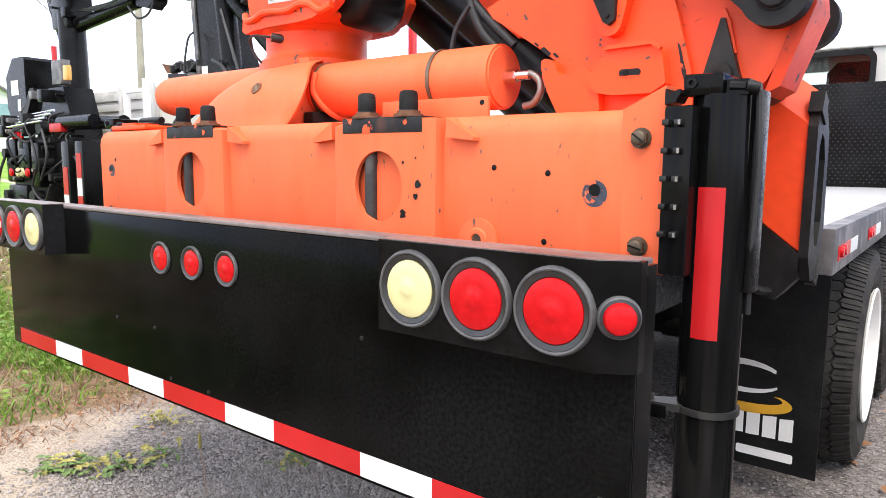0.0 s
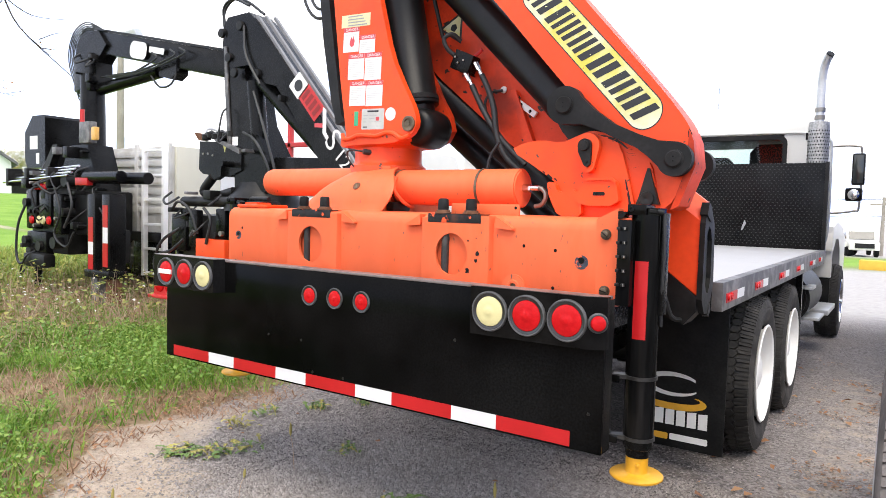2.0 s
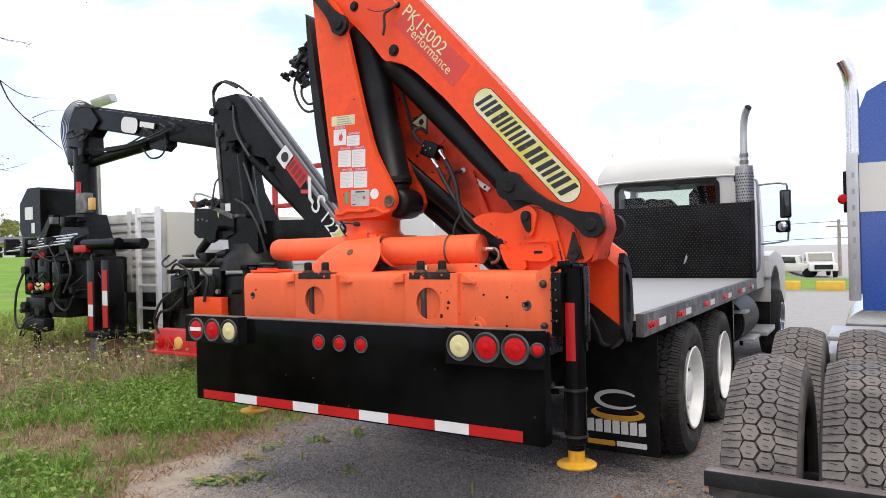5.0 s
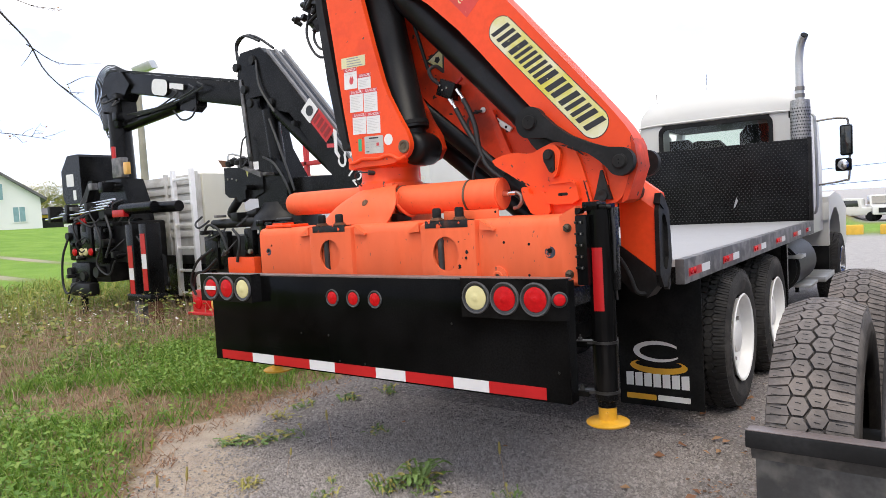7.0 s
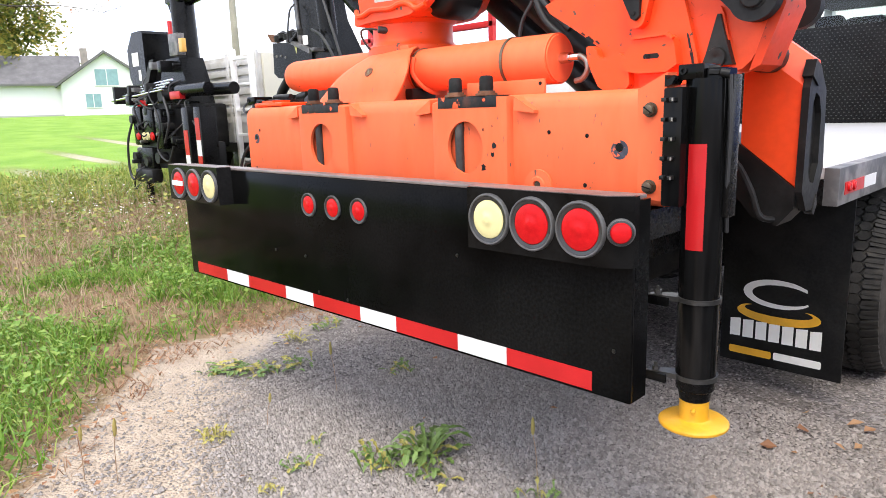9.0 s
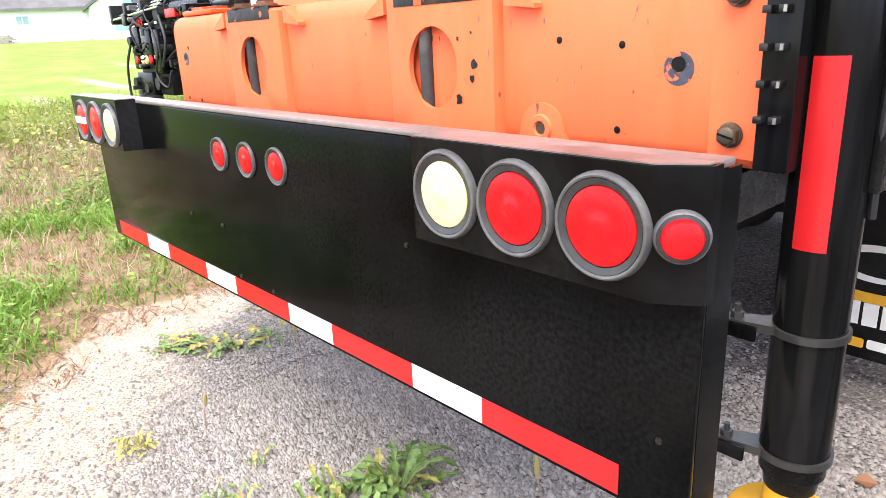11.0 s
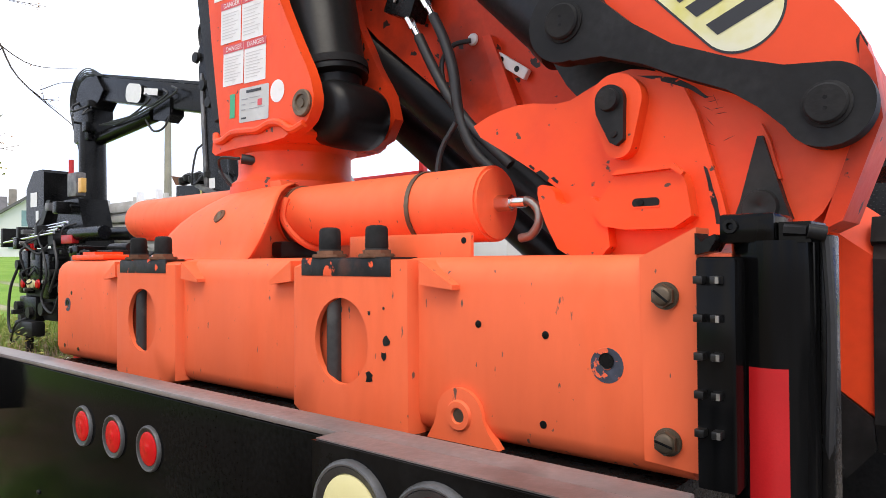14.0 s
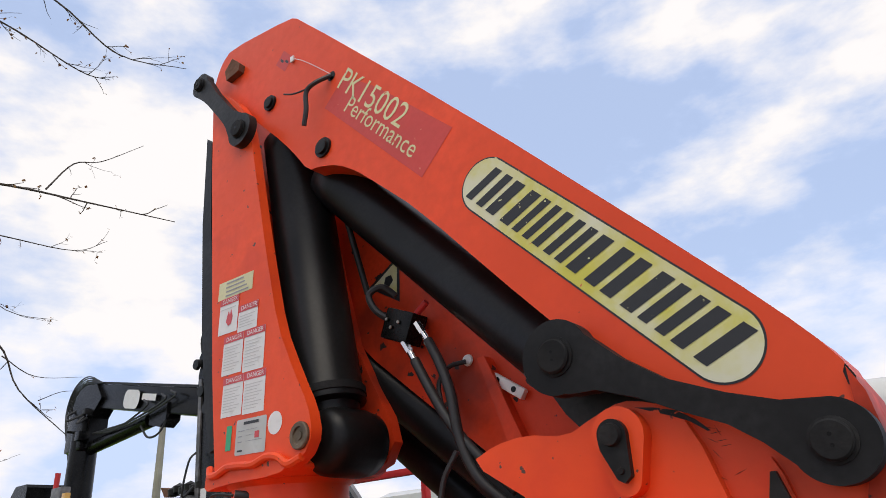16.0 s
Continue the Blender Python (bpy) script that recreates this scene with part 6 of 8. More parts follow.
# outriggers
def outrigger(s):
    cx, cy = (1.118, 0.325) if s > 0 else (-1.13, 0.42)
    leg = thing("outrigger_leg", (cx, cy, 0.44), "black hydraulic outrigger leg with red reflector and yellow foot", "outrigger", "outrigger legs")
    part("barrel", cyl(B(), (cx, cy, 0.575), (cx, cy, 1.365), 0.0525, n=36), M_legblack, leg)
    part("end_cap", box(box(B(), cx - 0.055, cx + 0.012, cy - 0.052, cy + 0.05, 1.362, 1.400, 0.005), cx + 0.014, cx + 0.05, cy - 0.04, cy + 0.05, 1.362, 1.388, 0.008), M_legblack, leg)
    part("cap_bolt", lathe(B(), [(0.004, 0.001), (0.005, 0.005), (0.009, 0.005), (0.010, 0.0)], (cx - 0.040, cy - 0.052, 1.384), (0, -1, 0), 16), M_black, leg)
    part("rod_seal", lathe(B(), [(0, 0.518), (0.040, 0.518), (0.044, 0.545), (0.050, 0.550), (0.0515, 0.576), (0, 0.576)], (cx, cy, 0), (0, 0, 1), 32), M_black, leg)
    foot = part("foot", lathe(B(), [(0, 0.438), (0.084, 0.440), (0.092, 0.446), (0.092, 0.452), (0.086, 0.457), (0.050, 0.458), (0.040, 0.463), (0.0385, 0.470), (0.0385, 0.520), (0, 0.520)], (cx, cy, 0), (0, 0, 1), 40), M_yellow, leg, "yellow round foot plate")
    part("foot_bolt", lathe(B(), [(0.007, 0), (0.006, 0.010), (0.003, 0.012), (0, 0.012)], (cx + 0.014, cy - 0.036, 0.496), (0.4, -0.9, 0), 10), M_yellow, foot)
    part("side_channel", box(B(), cx + 0.052 if s > 0 else cx - 0.066, cx + 0.066 if s > 0 else cx - 0.052, cy - 0.005, cy + 0.045, 1.02, 1.372, 0.003), M_black, leg)
    part("side_hose", pipe(B(), [(cx + 0.062 * s, cy - 0.018, 1.37), (cx + 0.066 * s, cy - 0.012, 1.25), (cx + 0.060 * s, cy, 1.10), (cx + 0.056 * s, cy + 0.02, 0.98)], 0.006, 8), M_hose, leg)
    for z in (0.80, 0.585):
        cl = part("clamp", lathe(B(), [(0.0525, -0.006), (0.0575, -0.006), (0.0575, 0.006), (0.0525, 0.006)], (cx, cy, z), (0, 0, 1), 36), M_clamp, leg)
        part("clamp_ear", prism(B(), [(cx - 0.040, cy + 0.0), (cx - 0.110, cy - 0.035), (cx - 0.112, cy - 0.062), (cx - 0.030, cy - 0.046)], z - 0.007, z + 0.007, "z", 0.003), M_clamp, leg)
        part("clamp_lip", box(B(), cx - 0.112, cx - 0.055, cy - 0.064, cy - 0.056, z - 0.020, z + 0.004, 0.002), M_legblack, leg)
        part("clamp_bolt", cyl(cyl(B(), (cx - 0.092, cy - 0.045, z + 0.006), (cx - 0.092, cy - 0.045, z + 0.018), 0.010, n=6), (cx - 0.092, cy - 0.045, z + 0.018), (cx - 0.092, cy - 0.045, z + 0.030), 0.005, n=8), M_clamp, leg)
    # curved red reflector on the barrel
    b = B()
    a0, a1 = radians(247), radians(298)
    ring = []
    for i in range(7):
        a = a0 + (a1 - a0) * i / 6
        ring.append([b.verts.new((cx + 0.0533 * math.cos(a), cy + 0.0533 * math.sin(a), z)) for z in (0.937, 1.206)])
    for p, q in zip(ring, ring[1:]):
        b.faces.new((p[0], q[0], q[1], p[1]))
    part("reflector", b, M_tape_r, leg, "long red reflective strip")
    # bracket with rows of bolts between beam and leg
    br = part("bracket", box(B(), cx - 0.075 if s > 0 else cx + 0.03, cx - 0.025 if s > 0 else cx + 0.105, cy - 0.085, cy + 0.06, 1.05, 1.345, 0.006), M_legblack, leg)
    for i in range(5):
        z = 1.124 + i * 0.048
        for dx in (-0.067, -0.046):
            q = part("bracket_bolt", box(B(), cx + dx * s - 0.006, cx + dx * s + 0.006, cy - 0.100, cy - 0.080, z - 0.005, z + 0.005, 0.0015), M_bolthead, br)
            if dx > -0.06:
                part("bolt_end", box(B(), cx + dx * s + 0.001, cx + dx * s + 0.0052, cy - 0.1012, cy - 0.0995, z - 0.0042, z + 0.0042, 0), M_steel, q, smooth=0)
    part("latch", prism(B(), [(cx - 0.080 * s, 1.376), (cx - 0.072 * s, 1.364), (cx - 0.064 * s, 1.370), (cx - 0.056 * s, 1.374), (cx - 0.053 * s, 1.368), (cx - 0.062 * s, 1.352), (cx - 0.080 * s, 1.348)], cy - 0.07, cy - 0.02, "y", 0.004), M_black, leg)
    part("pipe_elbow", cyl(cyl(B(), (cx + 0.02, cy - 0.04, 1.378), (cx + 0.045, cy - 0.038, 1.376), 0.008, n=6), (cx + 0.045, cy - 0.038, 1.376), (cx + 0.064, cy - 0.03, 1.372), 0.010, n=10), M_darksteel, leg)


outrigger(1)
outrigger(-1)

# ==== black crane truck at the grass, with stake body and ladder ====
t1 = thing("crane_truck", (-7.4, 4.5, 0.0), "black truck crane with grapple tools and a pale stake body", "truck", "parked crane trucks")
bm = prism(B(), [(-9.30, 1.95), (-9.30, 2.38), (-9.06, 2.62), (-8.72, 2.62), (-8.68, 2.58), (-8.68, 1.84), (-9.22, 1.84)], 3.05, 3.62, "y", 0.025)
cabin = part("tool_box", bm, M_black, t1, "black angular tool box")
part("box_label", plate(B(), [(-0.12, -0.1), (0.12, -0.1), (0.12, 0.1), (-0.12, 0.1)], facing(-9.02, 3.047, 2.22)), M_sticker, cabin, smooth=0)
part("box_label", plate(B(), [(-0.05, -0.08), (0.05, -0.08), (0.05, 0.08), (-0.05, 0.08)], facing(-8.90, 3.047, 1.98)), M_sticker, cabin, smooth=0)
part("slewing_base", prism(B(), [(-8.05, 1.5), (-7.74, 2.06), (-7.62, 2.12), (-7.22, 2.12), (-7.08, 1.80), (-7.0, 1.5)], 2.9, 3.25, "y", 0.03), M_black, t1)
part("strut", prism(B(), [(-8.45, 1.68), (-8.05, 2.14), (-7.92, 2.14), (-8.28, 1.68)], 2.85, 2.95, "y", 0.01), M_darksteel, t1)
part("mast", cyl(B(), (-8.02, 3.42, 1.9), (-8.05, 3.42, 3.2), 0.175, 0.165, n=24), M_black, t1)
part("mast_box", box(B(), -8.32, -7.86, 3.28, 3.58, 2.95, 3.50, 0.04), M_black, t1)
part("control_box", box(B(), -7.157, -6.906, 2.75, 2.86, 2.12, 2.40, 0.012), M_rail, t1)
part("amber_lamp", box(B(), -6.84, -6.745, 2.74, 2.80, 2.15, 2.32, 0.01), M_amber, t1)
part("beacon", cyl(B(), (-7.165, 2.80, 2.40), (-7.165, 2.80, 2.57), 0.03, n=14), M_redpaint, t1, "red beacon light")


def beam_between(p, q, w, h, bev=0.02):
    p, q = Vector(p), Vector(q)
    d = (q - p).normalized()
    side = d.cross(Vector((0, 0, 1))).normalized()
    up = side.cross(d)
    m = Matrix((side, d, up)).transposed().to_4x4()
    return box(B(), -w / 2, w / 2, -(q - p).length / 2, (q - p).length / 2, -h / 2, h / 2, bev, Matrix.Translation((p + q) / 2) @ m)


bo = part("boom", beam_between((-8.25, 3.46, 3.74), (-4.6, 3.62, 2.985), 0.22, 0.31), M_black, t1, "black horizontal boom with hoses on top")
part("boom_elbow", prism(B(), [(-8.37, 3.44), (-8.35, 3.66), (-8.21, 3.80), (-7.75, 3.80), (-7.55, 3.58), (-7.80, 3.36), (-7.78, 2.98), (-8.28, 2.98), (-8.36, 3.2)], 3.34, 3.58, "y", 0.03), M_black, bo)
part("boom_label", plate(B(), pill(0.40, 0.23, 6, 0.09), facing(-6.83, 3.385, 3.43, -11.5)), M_sticker, bo, smooth=0)
part("boom_label", plate(B(), [(-0.17, -0.04), (0.17, -0.04), (0.17, 0.04), (-0.17, 0.04)], facing(-6.43, 3.40, 3.385, -11.5)), M_sticker, bo, smooth=0)
part("boom_rail", beam_between((-8.1, 3.37, 3.885), (-4.6, 3.52, 3.16), 0.03, 0.03, 0), M_darksteel, bo)
part("boom_ram", cyl(cyl(B(), (-7.90, 3.45, 2.99), (-6.50, 3.5, 3.13), 0.085, n=20), (-6.50, 3.5, 3.13), (-6.2, 3.52, 3.16), 0.05, n=16), M_black, t1)
part("ram_bracket", prism(B(), [(-6.42, 3.30), (-6.02, 3.26), (-6.02, 3.06), (-6.15, 2.99), (-6.40, 3.05)], 3.42, 3.60, "y", 0.02), M_black, t1)
for i in range(5):
    dz = 0.05 * i
    part("hose", pipe(B(), [(-8.30, 3.36, 3.05 - dz), (-8.42 - 0.045 * i, 3.36, 3.45), (-8.34 - 0.025 * i, 3.34, 3.70 + dz * 0.6), (-8.10, 3.36, 3.85 + dz * 0.55), (-7.6, 3.36, 3.78)], 0.009, 6), M_hose, t1)
for a, b2 in ((-8.0, -7.0), (-7.7, -6.6), (-7.9, -6.4)):
    part("hose", pipe(B(), [(a + 0.3, 3.36, 3.14), ((a + b2) / 2 + 0.4, 3.36, 3.10 + 0.15 * (a + 8)), (b2 + 0.6, 3.36, 3.26), (b2 + 0.5, 3.38, 3.36)], 0.013, 6), M_hose, t1)
part("hose", pipe(B(), [(-6.55, 3.4, 3.06), (-6.35, 3.4, 2.90), (-6.10, 3.4, 2.92), (-6.02, 3.45, 3.12)], 0.013, 6), M_hose, t1)
# rear clutter
part("rear_frame", box(B(), -8.45, -7.45, 2.75, 3.2, 0.62, 1.52, 0.04), M_darksteel, t1)
for x0, x1, z0, z1 in ((-8.42, -8.12, 0.95, 1.50), (-8.05, -7.72, 1.0, 1.48), (-7.66, -7.44, 0.9, 1.45), (-8.40, -7.85, 0.60, 0.92)):
    part("tool_plate", box(B(), x0, x1, 2.66, 2.78, z0, z1, 0.03), M_black, t1)
for k in range(4):
    part("lamp", lathe(B(), [(0.045, 0), (0.04, 0.02), (0, 0.025)], (-8.12 + 0.09 * k, 2.66, 1.54), (0, -1, 0), 14), M_red, t1)
for x, m in ((-8.22, M_red), (-8.02, M_clear), (-7.90, M_clear), (-7.74, M_red)):
    part("lamp", lathe(B(), [(0.06, 0), (0.05, 0.02), (0, 0.03)], (x, 2.65, 1.08), (0, -1, 0), 14), m, t1)
for i in range(4):
    part("chrome_rod", cyl(B(), (-9.0 + 0.08 * i, 2.62 + 0.05 * i, 1.60 + 0.05 * i), (-7.15, 2.60 + 0.05 * i, 1.69 + 0.045 * i), 0.016, n=8), M_chrome, t1)
for x in (-8.85, -8.3, -7.7):
    part("rod_clamp", box(B(), x - 0.04, x + 0.04, 2.6, 2.8, 1.55, 1.80, 0.01), M_darksteel, t1)
for i, (x, z) in enumerate(((-8.38, 1.32), (-8.40, 0.78), (-7.3, 1.62), (-7.35, 1.2), (-8.0, 0.72), (-7.6, 0.78))):
    part("valve", cyl(B(), (x, 2.62, z), (x, 2.78, z), 0.06 + 0.01 * (i % 3), n=12), M_darksteel, t1)
part("tool_shoe", box(B(), -8.35, -7.75, 2.58, 2.75, 0.42, 0.62, 0.05), M_darksteel, t1)
part("hook_post", cyl(B(), (-8.15, 2.7, 0.1), (-8.15, 2.7, 0.5), 0.05, n=10), M_darksteel, t1)
part("hose", pipe(B(), [(-8.42, 2.66, 1.30), (-8.52, 2.6, 1.0), (-8.58, 2.6, 0.62), (-8.48, 2.6, 0.45), (-8.3, 2.62, 0.52)], 0.018, 8), M_hose, t1)
part("hose", pipe(B(), [(-7.5, 2.6, 1.55), (-7.35, 2.6, 1.2), (-7.5, 2.6, 0.9), (-7.2, 2.6, 0.75), (-7.0, 2.6, 0.95)], 0.014, 8), M_hose, t1)
part("hose", pipe(B(), [(-7.2, 2.62, 1.6), (-7.05, 2.6, 1.3), (-7.2, 2.58, 1.0)], 0.018, 8), M_hose, t1)
part("cross_tube", cyl(B(), (-7.1, 2.88, 1.67), (-5.86, 2.93, 1.66), 0.075, n=20), M_black, t1)
part("cross_tube", cyl(B(), (-6.9, 2.72, 1.67), (-6.10, 2.72, 1.67), 0.075, n=20), M_black, t1)
part("red_lamp_bar", box(B(), -7.05, -6.75, 2.64, 2.72, 1.56, 1.66, 0.01), M_tape_r, t1)
for x, bands in ((-6.55, (1.16, 0.85, 0.69, 0.50)), (-6.215, (1.315, 1.04, 0.845, 0.55))):
    lg = part("leg", box(B(), x - 0.09, x + 0.09, 2.58, 2.80, 0.42, 1.45, 0.02), M_black, t1)
    for i, m in enumerate((M_tape_r, M_tape_w, M_tape_r)):
        part("leg_tape", box(B(), x - 0.055, x + 0.055, 2.575, 2.58, bands[i + 1], bands[i]), m, lg, smooth=0)
    part("leg_foot", box(B(), x - 0.07, x + 0.07, 2.62, 2.76, 0.02, 0.42, 0.01), M_rust if x > -6.4 else M_rail, lg)
part("leg_shoe", box(B(), -6.68, -6.10, 2.56, 2.82, 0.40, 0.50, 0.02), M_black, t1)
part("subframe", box(B(), -7.5, -6.95, 2.85, 3.4, 0.9, 1.5, 0.05), M_darksteel, t1)
part("subframe", box(B(), -6.98, -6.5, 2.82, 3.1, 0.55, 1.0, 0.05), M_darksteel, t1)
# stake body
body = part("stake_body", box(B(), -8.6, -6.36, 3.60, 3.64, 0.95, 2.14, 0.01), M_offwhite, t1, "pale slatted stake body")
for j in range(7):
    z = 1.22 + j * 0.13
    for x0, x1 in ((-7.9, -7.2), (-7.12, -6.45)):
        part("slat", box(B(), x0, x1, 3.570, 3.60, z, z + 0.085, 0.004), M_offwhite, body)
part("side_wall", box(B(), -6.38, -6.32, 3.64, 9.0, 0.95, 2.14, 0.01), mat("cream body side", (0.62, 0.60, 0.50), 0.5, var=0.06, scale=1), body)
for y0 in (4.35, 5.1, 5.85):
    for z in (1.30, 1.56):
        pane = box(B(), -6.318, -6.300, y0, y0 + 0.68, z, z + 0.22, 0.004)
        part("side_panel", pane, M_siding, body, "pale panel of the body side", 0)
part("side_rack", pipe(B(), [(-6.30, 4.15, 2.10), (-6.28, 4.10, 2.42), (-6.28, 4.55, 2.34), (-6.28, 5.2, 2.16)], 0.016, 6, 4), M_silver, body)
for x in (-7.95, -7.16, -6.40):
    part("post", box(B(), x - 0.04, x + 0.04, 3.56, 3.60, 0.9, 2.18, 0.006), M_offwhite, body)
part("bed_floor", box(B(), -8.6, -6.3, 3.5, 9.0, 0.82, 0.95, 0.01), M_darksteel, body)
part("rear_tyre_guard", box(B(), -7.2, -6.3, 3.55, 3.62, 0.35, 0.82, 0.01), M_black, t1)
for yy in (4.35, 5.6):
    wh = part("wheel", cyl(B(), (-6.9, yy, 0.5), (-6.4, yy, 0.5), 0.08), M_black, t1)
    tyre_parts(wh, -6.68, -6.42, yy, 0.5, 0.5, 1, 40, M_rim)
    tyre_parts(wh, -8.5, -8.24, yy, 0.5, 0.5, -1, 40, M_rim)
tcab = part("cab", prism(B(), [(9.3, 0.9), (9.3, 2.5), (9.6, 2.6), (10.7, 2.55), (11.1, 1.9), (12.2, 1.7), (12.3, 0.7)], -8.5, -6.4, "x", 0.06), M_white, t1)
# ladder
lad = thing("ladder", (-6.62, 3.42, 0.35), "aluminium ladder leaning on the stake body", "ladder")
for x in (-6.71, -6.25):
    part("rail", box(B(), x - 0.026, x + 0.026, 3.38, 3.45, 0.36, 2.20, 0.004), M_bright, lad)
for i in range(6):
    z = 2.067 - i * 0.333
    part("rung", box(B(), -6.69, -6.27, 3.395, 3.435, z - 0.018, z + 0.018, 0.006), M_bright, lad)
for ob in (t1, lad):
    ob.location.x -= 0.085

# ==== second black crane truck ====
t2 = thing("crane_truck", (-4.0, 3.5, 0.0), "black folded knuckle crane on a truck with a red bumper", "truck", "parked crane trucks")
c2 = part("column", prism(B(), [(x + 0.08, z) for x, z in ((-4.00, 1.50), (-4.03, 2.05), (-4.17, 2.50), (-4.22, 3.05), (-4.19, 3.16), (-4.06, 3.27), (-3.86, 3.22), (-3.86, 2.70), (-3.74, 2.2), (-3.52, 1.86), (-3.52, 1.50))], 2.62, 2.95, "y", 0.025), M_black, t2, "black crane column")
part("column_rib", prism(B(), [(-4.02, 1.9), (-3.97, 1.9), (-4.02, 2.5), (-4.06, 3.0), (-4.10, 3.0), (-4.07, 2.5)], 2.605, 2.63, "y", 0.005), M_rail, c2)
b2m = prism(B(), [(-4.05, 3.18), (-3.98, 3.27), (-3.66, 3.28), (-3.52, 3.16), (-2.15, 1.62), (-2.35, 1.42), (-3.25, 2.52), (-3.48, 2.58), (-3.62, 2.76), (-3.88, 2.76)], 2.56, 2.86, "y", 0.02)
bb = part("boom", b2m, M_black, t2, "black folded boom with grey edge strips")
for k in range(3):
    part("edge_strip", beam_between((-3.58 + 0.05 * k, 2.60 + 0.07 * k, 3.24), (-2.20 + 0.05 * k, 2.60 + 0.07 * k, 1.70), 0.035, 0.03, 0), M_strip, bb)
BA = math.degrees(math.atan2(1.62 - 3.16, -2.15 + 3.52))
part("white_label", plate(B(), pill(0.19, 0.19, 3, 0.02), facing(-2.94, 2.556, 2.50, BA)), M_sticker, bb, "square white label with a dark shape", 0)
part("label_shape", plate(B(), circle(0, 0, 0.055, 14), facing(-2.94, 2.553, 2.50, BA)), M_ink, bb, smooth=0)
part("red_label", plate(B(), [(-0.16, -0.09), (0.16, -0.09), (0.16, 0.09), (-0.16, 0.09)], facing(-2.77, 2.556, 2.33, BA)), M_redpaint, bb, smooth=0)
for k in range(4):
    part("label_bar", plate(B(), [(-0.13 + 0.07 * k, -0.06), (-0.085 + 0.07 * k, -0.06), (-0.085 + 0.07 * k, 0.06), (-0.13 + 0.07 * k, 0.06)], facing(-2.77, 2.553, 2.33, BA)), mat("dark red print", (0.25, 0.01, 0.01), 0.5), bb, smooth=0)
part("white_line", prism(B(), [(-2.615, 2.28), (-2.575, 2.25), (-2.575, 2.05), (-2.54, 2.00), (-2.56, 1.97), (-2.615, 2.04)], 2.550, 2.556, "y"), M_sticker, bb, smooth=0)
part("red_line", prism(B(), [(-2.72, 2.14), (-2.60, 2.13), (-2.60, 2.09), (-2.72, 2.10)], 2.552, 2.556, "y"), M_stickred, bb, smooth=0)
part("model_lettering", text_bm("S", 0.30, facing(-2.60, 2.550, 1.96, BA)), M_sticker, bb, "white model lettering", 0)
part("model_lettering", text_bm("122", 0.20, facing(-2.475, 2.550, 1.83, BA)), M_sticker, bb, "white model lettering", 0)
part("yellow_tag", plate(B(), [(-0.05, -0.08), (0.05, -0.08), (0.05, 0.08), (-0.05, 0.08)], facing(-2.24, 2.556, 1.64, BA)), M_decal, bb, smooth=0)
for x, z in ((-3.86, 2.70), (-3.52, 2.66), (-3.95, 2.86), (-4.06, 3.12), (-3.78, 3.16)):
    part("pin", lathe(B(), [(0, 0.03), (0.045, 0.028), (0.05, 0)], (x, 2.56, z), (0, -1, 0), 16), M_darksteel, c2)
part("ram", cyl(B(), (-3.62, 2.72, 2.62), (-2.55, 2.72, 1.72), 0.085, n=20), M_black, t2)
part("ram", cyl(B(), (-3.72, 2.70, 2.62), (-3.62, 2.70, 1.9), 0.09, n=20), M_black, t2)
part("arm", beam_between((-3.6, 2.85, 1.72), (-2.2, 2.85, 1.68), 0.25, 0.28), M_black, t2)
for pts in ([(-4.15, 2.7, 3.0), (-4.2, 2.68, 3.35), (-4.02, 2.66, 3.48), (-3.78, 2.64, 3.42), (-3.5, 2.62, 3.25)], [(-4.1, 2.66, 3.1), (-4.13, 2.62, 3.38), (-3.95, 2.60, 3.46), (-3.7, 2.6, 3.36)], [(-3.72, 2.55, 3.15), (-3.66, 2.53, 2.85), (-3.45, 2.53, 2.55)], [(-3.75, 2.58, 2.1), (-3.5, 2.52, 2.0), (-3.35, 2.55, 1.75), (-3.3, 2.6, 1.5)], [(-3.6, 2.58, 2.5), (-3.4, 2.55, 2.1), (-3.25, 2.56, 1.7)]):
    part("hose", pipe(B(), pts, 0.014, 6), M_hose, t2)
part("small_label", plate(B(), [(-0.045, -0.045), (0.045, -0.045), (0.045, 0.045), (-0.045, 0.045)], facing(-3.92, 2.617, 2.02)), M_sticker, c2, smooth=0)
# grapple head at the side, base and rear fittings
gr = part("grapple_head", prism(B(), [(-4.48, 2.037), (-4.493, 1.735), (-4.42, 1.685), (-4.0, 1.651), (-3.80, 1.716), (-3.80, 1.90), (-4.164, 2.02)], 2.6, 2.95, "y", 0.03), M_black, t2)
part("grapple_flap", prism(B(), [(-4.20, 2.03), (-4.16, 2.05), (-3.80, 1.93), (-3.80, 1.88)], 2.57, 2.96, "y", 0.008), M_rail, gr)
part("grapple_lug", prism(B(), [(-4.16, 1.80), (-4.05, 1.80), (-4.06, 1.66), (-4.16, 1.62), (-4.22, 1.66)], 2.55, 2.62, "y", 0.01), M_black, gr)
for k in range(6):
    part("gear_lump", lathe(B(), [(0, -0.04), (0.05, -0.03), (0.055, 0.02), (0, 0.05)], (-4.43 + 0.085 * k, 2.65, 2.085 + 0.02 * (k % 2)), (0, 0, 1), 10), M_darksteel, gr)
part("rust_tip", prism(B(), [(-4.61, 2.14), (-4.50, 2.12), (-4.47, 2.05), (-4.53, 2.05)], 2.62, 2.7, "y", 0.006), M_rust, gr)
part("yellow_mark", plate(B(), [(-0.03, 0.04), (0.03, 0.04), (0, -0.05)], facing(-4.06, 2.597, 1.95)), M_decal, gr, smooth=0)
